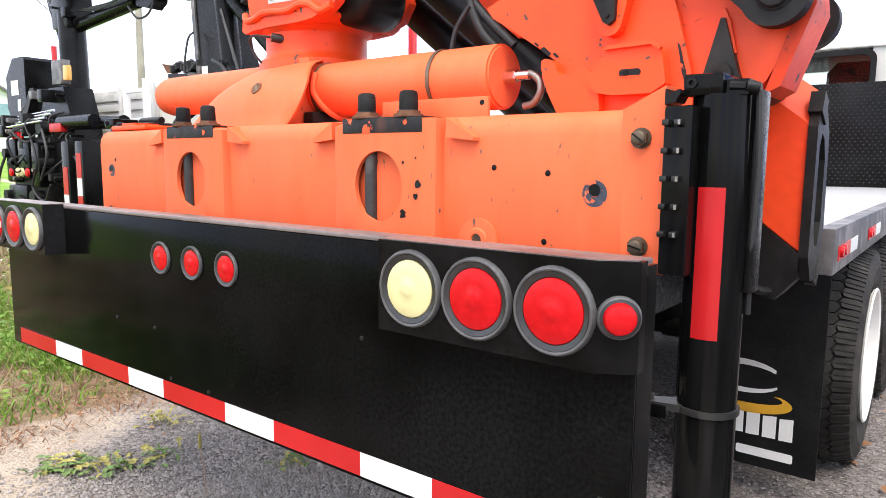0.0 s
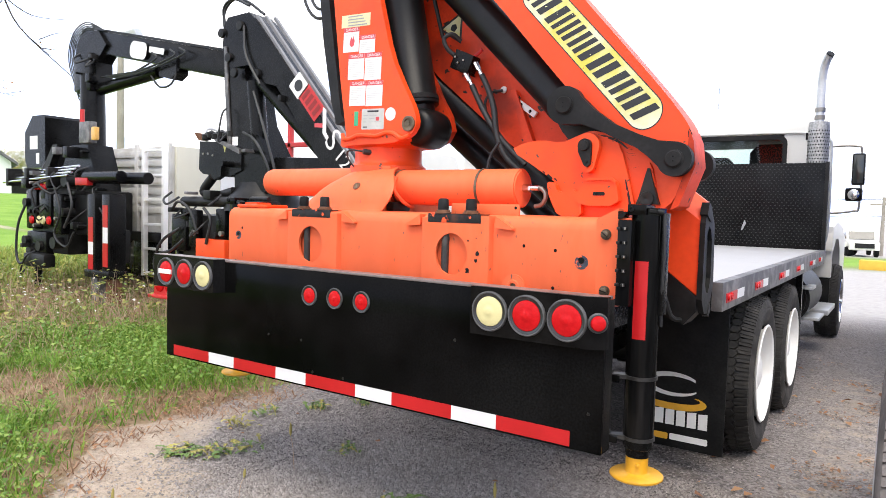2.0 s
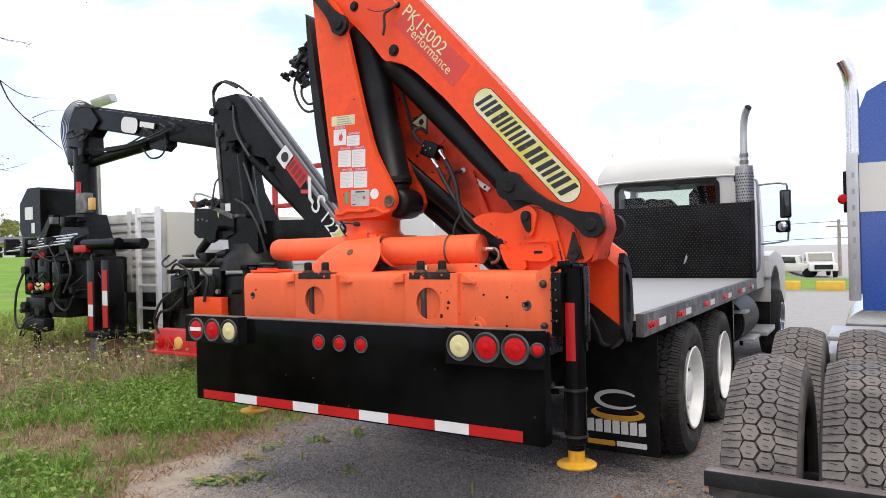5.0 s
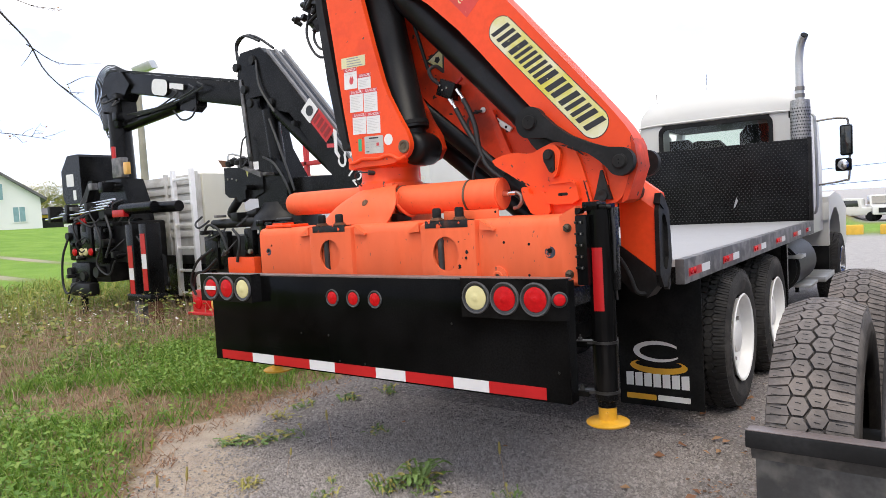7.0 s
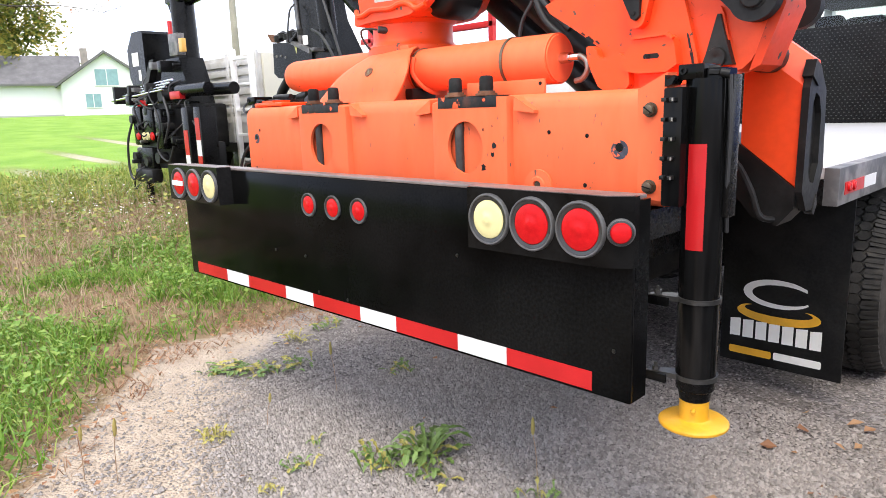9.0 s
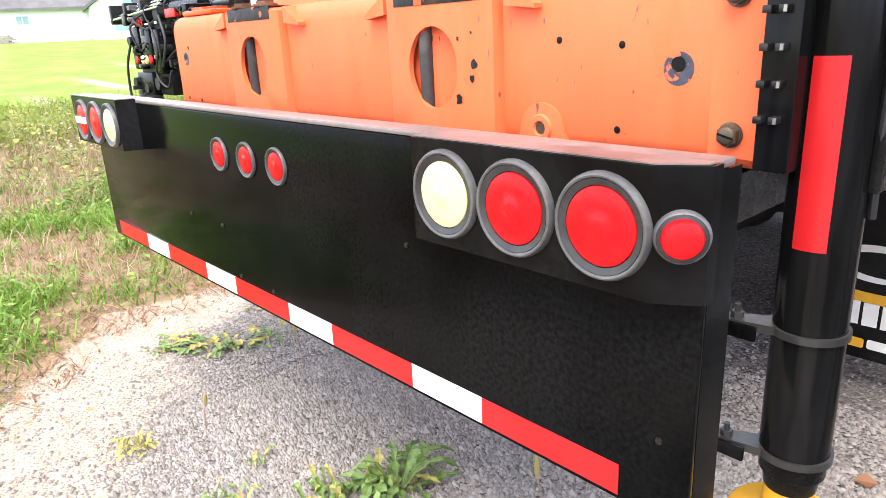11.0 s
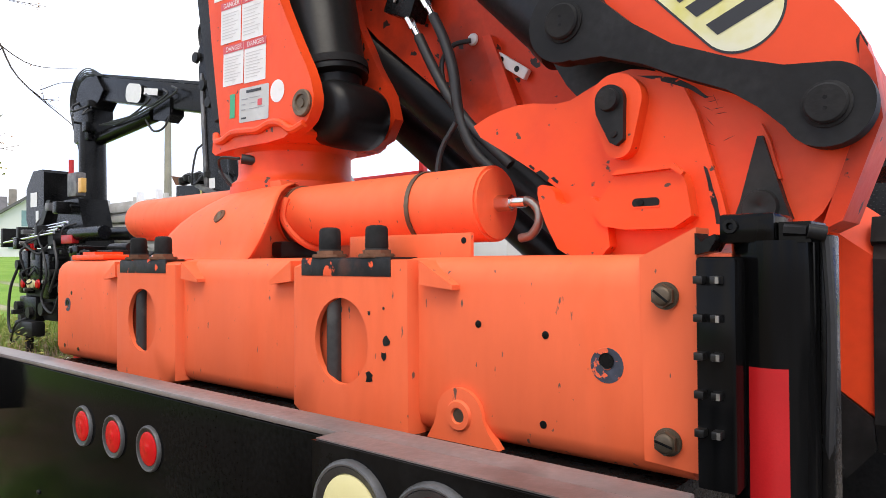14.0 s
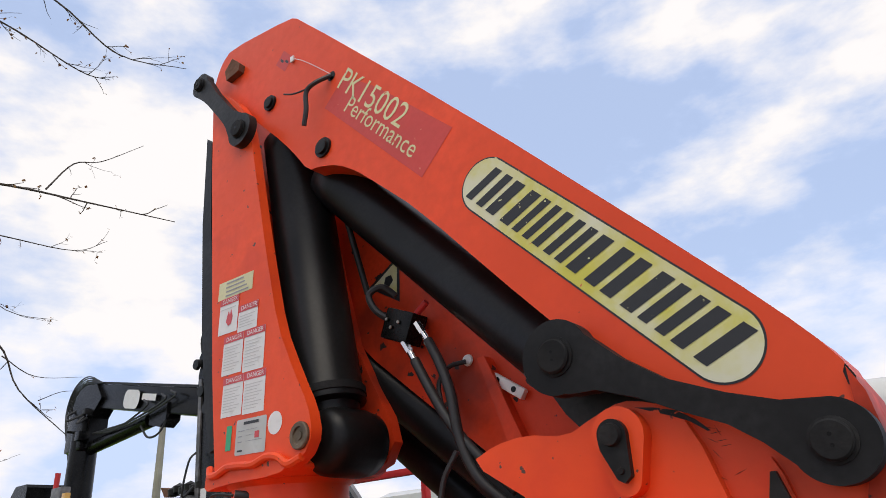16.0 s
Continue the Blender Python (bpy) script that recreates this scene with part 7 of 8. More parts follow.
for x, z in ((-4.42, 1.90), (-4.34, 1.90), (-4.26, 1.88), (-4.20, 1.78)):
    part("grapple_bolt", lathe(B(), [(0.014, 0), (0.012, 0.008), (0, 0.008)], (x, 2.60, z), (0, -1, 0), 8), M_steel, gr)
part("grapple_arm", pipe(B(), [(-4.25, 2.6, 1.65), (-4.4, 2.6, 1.5), (-4.2, 2.6, 1.45), (-3.9, 2.6, 1.5)], 0.05, 10), M_darksteel, t2)
part("base_cone", lathe(B(), [(0.42, 1.30), (0.40, 1.42), (0.30, 1.52), (0.26, 1.60), (0, 1.60)], (-3.72, 2.85, 0), (0, 0, 1), 28), M_darksteel, t2)
part("pipe_tank", cyl(B(), (-4.65, 2.52, 1.385), (-3.80, 2.52, 1.392), 0.054, n=18, bev=0.02), M_darksteel, t2)
part("rear_block", box(B(), -4.70, -2.6, 2.55, 3.3, 0.75, 1.25, 0.04), M_darksteel, t2)
for x0, x1, z0, z1 in ((-4.80, -4.55, 0.85, 1.25), (-4.5, -4.35, 0.9, 1.3), (-4.05, -3.9, 1.02, 1.32)):
    part("valve_cover", box(B(), x0, x1, 2.48, 2.56, z0, z1, 0.02), M_black, t2)
for pts in ([(-4.75, 2.45, 1.28), (-4.6, 2.42, 1.38), (-4.4, 2.42, 1.3), (-4.3, 2.45, 1.05)], [(-4.6, 2.45, 1.1), (-4.85, 2.4, 0.95), (-5.0, 2.4, 0.72), (-4.95, 2.42, 0.55)], [(-4.2, 2.45, 1.32), (-4.05, 2.42, 1.2), (-4.12, 2.42, 0.95)], [(-4.5, 2.42, 0.98), (-4.7, 2.4, 0.85), (-4.92, 2.42, 0.8), (-5.05, 2.45, 0.62)]):
    part("hose", pipe(B(), pts, 0.016, 6), M_hose, t2)
part("red_box", box(B(), -4.32, -3.85, 2.44, 2.54, 0.78, 1.0, 0.01), M_orange, t2, "orange-red box at the rear")
rb = part("bumper", box(B(), -5.08, -3.0, 2.45, 2.62, 0.34, 0.60, 0.015), M_redpaint, t2, "red rear bumper with round lamps")
part("bumper_step", box(B(), -5.12, -3.0, 2.40, 2.62, 0.31, 0.345, 0.008), M_redpaint, rb)
for x, m in ((-4.96, M_red), (-4.78, M_red), (-4.62, M_amber)):
    part("lamp", lathe(B(), [(0.075, 0), (0.07, 0.015), (0.055, 0.02), (0, 0.02)], (x, 2.45, 0.45), (0, -1, 0), 18), m, rb)
part("frame_rails", box(B(), -4.6, -3.2, 2.6, 9.0, 0.62, 0.85, 0.02), M_black, t2)
for z in (2.13, 2.62):
    part("rack_rail", box(B(), -4.75, -2.68, 3.97, 4.03, z - 0.03, z + 0.03, 0.008), M_redpaint, t2)
for x in (-4.58, -2.71):
    part("rack_post", box(B(), x - 0.03, x + 0.03, 3.97, 4.03, 0.9, 2.67, 0.008), M_redpaint, t2)
part("rack_brace", beam_between((-4.58, 3.97, 2.62), (-4.17, 3.97, 2.10), 0.05, 0.05, 0.005), M_redpaint, t2)
part("bed", box(B(), -5.1, -2.7, 4.0, 8.5, 0.85, 1.0, 0.02), M_darksteel, t2)
part("cab", prism(B(), [(8.7, 0.8), (8.7, 2.45), (9.0, 2.6), (10.0, 2.55), (10.4, 1.85), (11.5, 1.65), (11.6, 0.7)], -5.0, -2.8, "x", 0.06), M_white, t2)
for yy in (4.6, 5.8):
    wh = part("wheel", cyl(B(), (-4.9, yy, 0.5), (-3.0, yy, 0.5), 0.07), M_black, t2)
    tyre_parts(wh, -5.10, -4.84, yy, 0.5, 0.5, -1, 40, M_rim)
    tyre_parts(wh, -3.0, -2.74, yy, 0.5, 0.5, 1, 40, M_rim)


def clutter(owner, n, x0, x1, z0, z1, y, seed):
    """Small dark fittings, plates and hose ends crowded on a crane's rear."""
    r = random.Random(seed)
    for i in range(n):
        px, pz, w = r.uniform(x0, x1), r.uniform(z0, z1), r.uniform(0.02, 0.07)
        if i % 3 == 0:
            b = box(B(), px - w, px + w, y - r.uniform(0.02, 0.12), y + 0.05, pz - w * r.uniform(0.4, 1.4), pz + w * r.uniform(0.4, 1.4), 0.008)
            part("fitting", b, r.choice((M_black, M_darksteel, M_rail)), owner)
        elif i % 3 == 1:
            part("fitting", cyl(B(), (px, y - r.uniform(0.04, 0.14), pz), (px, y + 0.05, pz), w * 0.5, n=10), r.choice((M_darksteel, M_black, M_steel)), owner)
        else:
            qx, qz = px + r.uniform(-0.3, 0.3), pz + r.uniform(-0.35, 0.15)
            part("hose", pipe(B(), [(px, y - 0.03, pz), (px + (qx - px) * 0.2, y - r.uniform(0.08, 0.2), pz - 0.08), (qx, y - 0.1, qz - 0.08), (qx, y, qz)], r.uniform(0.008, 0.016), 6, 4), M_hose, owner)


clutter(t1, 20, -8.45, -7.45, 0.55, 1.75, 2.68, 3)
clutter(t1, 10, -7.5, -6.4, 0.9, 1.7, 2.78, 4)
clutter(t1, 6, -8.3, -7.0, 1.75, 2.1, 2.85, 5)
clutter(t1, 6, -8.3, -7.7, 3.0, 3.5, 3.30, 6)
clutter(t2, 14, -4.8, -3.4, 0.8, 1.5, 2.52, 8)
clutter(t2, 5, -4.2, -3.0, 1.6, 2.4, 2.6, 9)

# ==== road tractor beside the path ====
tr = thing("road_tractor", (3.05, 2.5, 0.0), "blue and white road tractor with dusty dual tyres", "truck")
for yy in (0.27, 1.61):
    zz = float(ground_z(2, yy)) + 0.515
    for s in (0, 1):
        wh = part("wheel", cyl(B(), (2.0 + 1.3 * s, yy, zz), (2.8 + 1.3 * s, yy, zz), 0.07), M_darksteel, tr)
        for x0, x1, rim in ((1.835, 2.085, s == 0), (2.145, 2.395, False)) if s == 0 else ((3.70, 3.95, False), (4.01, 4.26, True)):
            tyre_parts(wh, x0, x1, yy, zz, 0.515, -1 if s == 0 else 1, 52, M_silver if rim else M_rust, True)
bar = part("flap_bar", box(B(), 1.812, 4.28, -0.315, -0.256, 0.652, 0.703, 0.006), M_linkblack, tr, "black flap bar with a dusty top")
part("bar_top", box(B(), 1.816, 4.276, -0.311, -0.260, 0.703, 0.706, 0.0012), M_dusty, bar)
part("bar_lip", prism(B(), [(-0.305, 0.654), (-0.265, 0.654), (-0.275, 0.615), (-0.29, 0.615)], 1.825, 4.27, "x", 0.003), M_dustyblack, bar)
for x0, x1 in ((1.845, 2.46), (3.64, 4.25)):
    part("mud_flap", box(B(), x0 - 0.01, x1, -0.290, -0.278, 0.10, 0.64, 0.002), mat("dusty mud flap", (0.035, 0.034, 0.033), 0.7, var=0.3, scale=5, dirt=(0.13, 0.122, 0.11, 0.5), dirt_at=0.5, dirt_scale=9), tr)
for x in (2.62, 3.40):
    part("frame_rail", box(B(), x, x + 0.09, -0.255, 9.0, 0.70, 0.96, 0.008), M_darksteel, tr)
part("fifth_wheel", box(B(), 2.75, 3.35, 0.6, 1.5, 0.98, 1.12, 0.04), M_darksteel, tr)
sl = part("sleeper_cab", prism(B(), [(2.24, 0.80), (2.24, 2.72), (2.31, 2.90), (2.45, 2.98), (3.8, 2.98), (3.95, 2.88), (4.0, 2.70), (4.0, 0.80)], 5.0, 7.6, "y", 0.04), M_blue, tr, "blue sleeper cab with a white band")
part("white_band", prism(B(), [(2.236, 1.75), (2.236, 2.22), (4.004, 2.22), (4.004, 1.75)], 4.994, 7.4, "y", 0.003), M_white, sl)
part("cab", prism(B(), [(7.5, 0.8), (7.5, 2.6), (8.6, 2.55), (9.0, 1.8), (10.8, 1.6), (10.9, 0.6)], 2.2, 3.95, "x", 0.05), M_blue, tr)
fg = part("stack_fairing", box(B(), 2.13, 2.23, 4.90, 5.02, 0.90, 2.32, 0.01), M_silver, tr, "grey upright fairing with letter marks")
for k in range(8):
    z = 2.10 - k * 0.155
    part("letter_bar", plate(B(), [(-0.012, -0.026), (0.012, -0.026), (0.012, 0.026), (-0.012, 0.026)], facing(2.185, 4.898, z)), M_print, fg, smooth=0)
part("exhaust_pipe", pipe(B(), [(2.19, 5.0, 2.3), (2.19, 5.0, 2.8), (2.18, 4.99, 3.0), (2.16, 4.97, 3.12), (2.12, 4.95, 3.22)], 0.062, 16), M_chrome, tr)
part("reflector", lathe(B(), [(0.05, 0), (0.04, 0.03), (0, 0.04)], (2.10, 4.95, 1.88), (0, -1, 0), 14), M_red, tr)
part("mirror_edge", box(B(), 2.10, 2.14, 4.97, 5.03, 1.75, 2.15, 0.01), M_black, tr)
part("deck_plate", box(B(), 1.98, 4.1, 4.0, 4.9, 0.62, 0.66, 0.01), M_silver, tr)
part("deck_step", box(B(), 1.95, 2.4, 4.3, 5.2, 0.40, 0.47, 0.01), M_silver, tr)
part("hub_box", box(B(), 2.15, 2.5, 4.0, 4.8, 0.45, 0.62, 0.03), M_offwhite, tr)
part("side_tank", cyl(B(), (2.35, 5.0, 0.55), (2.35, 6.8, 0.55), 0.28, n=28, bev=0.03), M_chrome, tr)

# ==== far side of the lot ====
def far_truck(x, y, z, s, turn, label):
    """A small delivery truck or pickup standing across the street."""
    ft = thing("parked_truck", (x, y, z), label, "truck", "trucks across the street")
    m = Matrix.Translation((x, y, z)) @ pose(0, 0, 0, 0, 0, turn) @ Matrix.Scale(s, 4)
    bodyp = prism(B(), [(-2.6, 0.5), (-2.6, 1.15), (-1.0, 1.15), (-0.9, 1.85), (0.5, 1.9), (0.95, 1.2), (2.5, 1.05), (2.6, 0.5)], -0.95, 0.95, "y", 0.08, m)
    bd = part("body", bodyp, M_white, ft)
    part("windows", prism(B(), [(-0.8, 1.22), (-0.72, 1.72), (0.45, 1.76), (0.8, 1.25)], -0.96, 0.96, "y", 0.01, m), M_glass, bd)
    part("windscreen", prism(B(), [(0.60, 1.80), (0.68, 1.80), (1.0, 1.25), (0.92, 1.25)], -0.8, 0.8, "y", 0.0, m), M_glass, bd)
    part("grille", prism(B(), [(2.57, 0.65), (2.63, 0.65), (2.60, 0.98), (2.55, 0.98)], -0.6, 0.6, "y", 0.0, m), M_darksteel, bd)
    for wx in (-1.7, 1.7):
        for wy in (-0.95, 0.72):
            w = cyl(B(), (0, 0, 0), (0, 0.25, 0), 0.42, n=20, bev=0.04)
            bmesh.ops.transform(w, matrix=m @ Matrix.Translation((wx, wy, 0.42)), verts=w.verts)
            part("wheel", w, M_rubber, ft)


GF, GB = float(ground_z(0, 56)), float(ground_z(0, 32.4))
far_truck(-3.0, 56, GF, 0.9, 175, "white pickup truck on the far lot")
far_truck(-0.95, 57, GF, 1.0, -80, "white truck facing the street")
far_truck(-9.5, 58, GF, 0.9, -60, "white truck on the far lot")
far_truck(6.5, 58, GF, 1.0, -80, "white truck facing the street")
for x in (-0.95, 0.82, -3.0, 3.4):
    b = box(B(), x - 0.57, x + 0.57, 32.3, 32.8, GB - 0.03, GB + 0.42, 0.06)
    solo("concrete_block", b, M_concrete, "yellow painted concrete block on the grass verge", "barrier", "blocks on the verge")
for x, y, h in ((0.35, 60, 4.5), (18, 70, 5)):
    g = float(ground_z(x, y))
    pl = thing("utility_pole", (x, y, g), "weathered utility pole with a cross arm", "pole", "utility poles")
    part("shaft", cyl(B(), (x, y, g - 0.3), (x, y, g + h), 0.16, 0.11, n=14), M_wood, pl)
    part("cross_arm", box(B(), x - 0.9, x + 0.9, y - 0.06, y + 0.06, g + h - 0.6, g + h - 0.48, 0.01), M_wood, pl)
for dz in (0.0, -1.3):
    b = pipe(B(), [(-40, 66, 3.0 + dz), (-18, 63, 2.6 + dz), (0.35, 60, 3.2 + dz), (10, 64, 2.8 + dz), (18, 70, 3.4 + dz), (60, 90, 3.8 + dz)], 0.02, 5, 8)
    solo("power_line", b, M_black, "thin dark overhead wire between the poles", "cable", "overhead wires")

# house on the rise
hm = Matrix.Translation((-60.0, 21.0, float(ground_z(-60, 21)) - 0.1)) @ pose(0, 0, 0, 0, 0, 70.4)
house = thing("house", (-60.0, 21.0, float(ground_z(-60, 21))), "white gabled house with a grey roof on the lawn", "house")


def placed(bm, m):
    bmesh.ops.transform(bm, matrix=m, verts=bm.verts)
    return bm


# the front looks along local -y; x runs along the front
part("wall", placed(prism(B(), [(-3.5, 0), (-3.5, 2.7), (0, 5.2), (3.5, 2.7), (3.5, 0)], 0, 9, "y"), hm), M_siding, house, "white gable wall", 0)
part("wall", placed(box(B(), -14, -3.5, 1.0, 8, 0, 2.7), hm), M_siding, house, smooth=0)
for s in (-1, 1):
    part("roof", placed(prism(B(), [(0, 5.45), (0, 5.2), (3.95 * s, 2.42), (3.95 * s, 2.66)], -0.4, 9.4, "y"), hm), M_roof, house, smooth=0)
part("roof", placed(prism(B(), [(0.5, 2.62), (4.5, 5.1), (8.5, 2.62), (8.5, 2.82), (4.5, 5.35), (0.5, 2.82)], -14.4, -2.0, "x"), hm), M_roof, house, smooth=0)
part("chimney", placed(box(B(), -1.9, -1.3, 4.3, 4.9, 4.5, 6.0), hm), M_wood, house, smooth=0)
part("foundation", placed(box(B(), -14.02, -3.5, 0.98, 1.05, -0.3, 0.28), hm), M_deck, house, smooth=0)
M_pane = mat("pale blue window", (0.20, 0.33, 0.36), 0.15)
for x, z, w, h, y in ((0.0, 3.25, 1.8, 1.3, 0.0), (-1.2, 1.35, 1.2, 1.1, 0.0), (1.9, 1.35, 0.9, 1.2, 0.0), (-8.5, 1.9, 0.9, 0.6, 1.0)):
    wd = part("window", placed(box(B(), x - w / 2 - 0.08, x + w / 2 + 0.08, y - 0.06, y - 0.01, z - h / 2 - 0.08, z + h / 2 + 0.08), hm), M_siding, house, smooth=0)
    for k in (0, 1):
        part("pane", placed(box(B(), x - w / 2 + k * w / 2 + 0.03, x - 0.03 + k * w / 2, y - 0.075, y - 0.061, z - h / 2, z + h / 2), hm), M_pane, wd, smooth=0)
b = B()
for k in range(6):
    box(b, -13 + 0.1 * (k % 2), -9.2 - 0.15 * (k % 3), -0.6 + 0.03 * (k % 2), 0.6, 0.14 * k, 0.14 * k + 0.11)
solo("lumber_stack", placed(b, hm), M_wood, "stack of weathered boards beside the house", "lumber", smooth=0)

gx0, gy0 = -80.0, 35.0
sz = float(ground_z(gx0, gy0)) - 0.2
sm = Matrix.Translation((gx0, gy0, sz)) @ pose(0, 0, 0, 0, 0, 66)
shed = thing("low_building", (gx0, gy0, sz), "low dark building with a yellow fascia past the lawn", "building")
part("wall", placed(box(B(), -3.2, 3.2, 0, 5, 0, 1.9), sm), M_darksteel, shed, smooth=0)
part("fascia", placed(box(B(), -3.3, 3.3, -0.12, 0.02, 1.55, 1.85), sm), M_concrete, shed, smooth=0)
part("roof", placed(prism(B(), [(-0.5, 1.9), (2.5, 2.7), (5.5, 1.9)], -3.5, 3.5, "x"), sm), M_roof, shed, smooth=0)
for x in (-2.0, 1.4):
    part("door", placed(box(B(), x - 0.6, x + 0.6, -0.06, 0.0, 0.1, 1.45), sm), M_siding, shed, smooth=0)

# street light behind the parked cranes
lz = float(ground_z(-22, 12))
lamp = thing("street_lamp", (-22.0, 12.0, lz), "tall pale street lamp with a square head", "lamp")
part("pole", cyl(B(), (-22, 12, lz - 0.3), (-22, 12, 7.2), 0.17, 0.10, n=14), M_wood, lamp)
part("head", box(B(), -0.38, 0.38, -0.30, 0.30, -0.16, 0.16, 0.05, Matrix.Translation((-21.85, 12.25, 7.4)) @ pose(0, 0, 0, 15, -18, 30)), M_silver, lamp)

# ==== plants ====
rng = np.random.default_rng(7)


def field(x, y, s, seed=0.0):
    """A soft random field from 0 to 1."""
    v = np.sin(x * s + 1.3 + seed) * np.cos(y * s * 1.13 - 0.7 + seed) + 0.6 * np.sin(x * s * 2.3 - y * s * 1.9 + 2.0 * seed) + 0.4 * np.cos(x * s * 4.1 + y * s * 3.7 + seed)
    return np.clip(0.5 + v / 3.2, 0, 1)


def blades(name, x, y, height, width, lean, material, label, category):
    """Bent blades, each a tapering strip of two pieces, as one mesh."""
    n = len(x)
    z = ground_z(x, y) - 0.01
    a, b = rng.uniform(0, 2 * np.pi, n), rng.uniform(0, 2 * np.pi, n)
    dx, dy = np.cos(a) * width, np.sin(a) * width
    lx, ly = np.cos(b) * lean * height, np.sin(b) * lean * height
    v = np.empty((n, 5, 3))
    v[:, 0] = np.stack([x - dx, y - dy, z], -1)
    v[:, 1] = np.stack([x + dx, y + dy, z], -1)
    v[:, 2] = np.stack([x + dx * 0.7 + lx * 0.4, y + dy * 0.7 + ly * 0.4, z + height * 0.6], -1)
    v[:, 3] = np.stack([x - dx * 0.7 + lx * 0.4, y - dy * 0.7 + ly * 0.4, z + height * 0.6], -1)
    v[:, 4] = np.stack([x + lx, y + ly, z + height * (1 - 0.35 * lean)], -1)
    k = 5 * np.arange(n)[:, None]
    f4, f3 = (k + [0, 1, 2, 3]).tolist(), (k + [3, 2, 4]).tolist()
    ob = quads(name, v.reshape(-1, 3).tolist(), f4 + f3, material)
    return tagged(ob, label, category, kind="stuff")


def leaves(name, x, y, z, size, material, label, category, flat=0.5, owner=None):
    """Folded leaf shapes, scattered as one mesh."""
    n = len(x)
    a = rng.uniform(0, 2 * np.pi, n)
    t = np.stack([np.cos(a), np.sin(a), rng.uniform(-flat, flat + 0.15, n)], -1)
    t /= np.linalg.norm(t, axis=1)[:, None]
    s = np.stack([-np.sin(a), np.cos(a), rng.uniform(-flat, flat, n)], -1)
    c = np.stack([x, y, z], -1)
    L, W = size[:, None], size[:, None] * rng.uniform(0.25, 0.45, n)[:, None]
    up = np.array([0, 0, 1.0]) * size[:, None] * 0.12
    v = np.stack([c - t * L * 0.5, c + s * W + up, c + t * L * 0.5, c - s * W + up, c], 1)
    k = 5 * np.arange(n)[:, None]
    f = (k + [0, 4, 1]).tolist() + (k + [1, 4, 2]).tolist() + (k + [2, 4, 3]).tolist() + (k + [3, 4, 0]).tolist()
    ob = quads(name, v.reshape(-1, 3).tolist(), f, material)
    return tagged(ob, label, category, kind="stuff")


def scatter(n, x0, x1, y0, y1):
    return rng.uniform(x0, x1, n), rng.uniform(y0, y1, n)


def green_at(x, y):
    """How lush the growth is: two green patches with a dry strip between."""
    a = 1.15 * np.exp(-(((x + 3.4) / 1.7) ** 2 + ((y - 1.4) / 1.0) ** 2))
    b = 1.35 * np.exp(-(((x + 1.7) / 1.0) ** 2 + ((y + 0.95) / 0.62) ** 2))
    c = np.exp(-(((x + 2.6) / 0.7) ** 2 + ((y + 0.35) / 0.22) ** 2)) * 0.8
    return smooth01(0.20, 0.72, a + b + c + 1.25 * (field(x, y, 3.1) - 0.5) + 0.75 * (field(x, y, 8.3, 1.0) - 0.5))


x, y = scatter(190000, -9.5, -0.7, -2.5, 6.5)
inside = edge_x(y) - x
keep = (inside > 0.0) & (rng.random(len(x)) < np.clip(0.2 + inside, 0, 1) * (0.15 + green_at(x, y)))
x, y = x[keep], y[keep]
blades("grass", x, y, rng.uniform(0.03, 0.15, len(x)) * (0.35 + 0.75 * green_at(x, y) + 0.5 * field(x, y, 6.5, 3.0)), rng.uniform(0.0025, 0.006, len(x)), rng.uniform(0.3, 1.3, len(x)), M_grass, "green grass blades beside the gravel", "grass")
x, y = scatter(52000, -10.5, -0.8, -2.5, 6.5)
inside = edge_x(y) - x
keep = (inside > -0.05) & (rng.random(len(x)) < np.clip(0.15 + inside, 0, 1) * (1.1 - green_at(x, y)) * (0.25 + 0.5 * field(x, y, 2.4, 2.0)))
x, y = x[keep], y[keep]
blades("dry_grass", x, y, rng.uniform(0.04, 0.20, len(x)) * np.where(x < -4.0, 1.9, 1.0), rng.uniform(0.002, 0.0045, len(x)), rng.uniform(0.3, 1.2, len(x)), M_dry, "dry brown grass and stems", "grass")
x, y = scatter(90000, -9.0, -0.7, -2.2, 4.5)
inside = edge_x(y) - x
g = green_at(x, y)
keep = (inside > 0.02) & (rng.random(len(x)) < np.clip(inside * 2.0, 0, 1) * np.clip(g * 1.3 - 0.25, 0, 1) * 0.7)
x, y, g = x[keep], y[keep], g[keep]
leaves("weed_leaves", x, y, ground_z(x, y) + rng.uniform(0.015, 0.15, len(x)) * (0.4 + 0.8 * g), rng.uniform(0.012, 0.046, len(x)), M_weed, "broad green weed leaves among the grass", "weeds")
x, y = scatter(26000, -13.5, -8.3, -1, 9)
keep = rng.random(len(x)) < 0.3 + 0.6 * field(x, y, 1.3)
x, y = x[keep], y[keep]
blades("meadow", x, y, rng.uniform(0.12, 0.5, len(x)), rng.uniform(0.006, 0.014, len(x)), rng.uniform(0.2, 0.8, len(x)), leaf_mat("meadow", (0.13, 0.20, 0.03), (0.24, 0.32, 0.06), (0.42, 0.38, 0.09)), "tall meadow grass with yellow weeds", "grass")
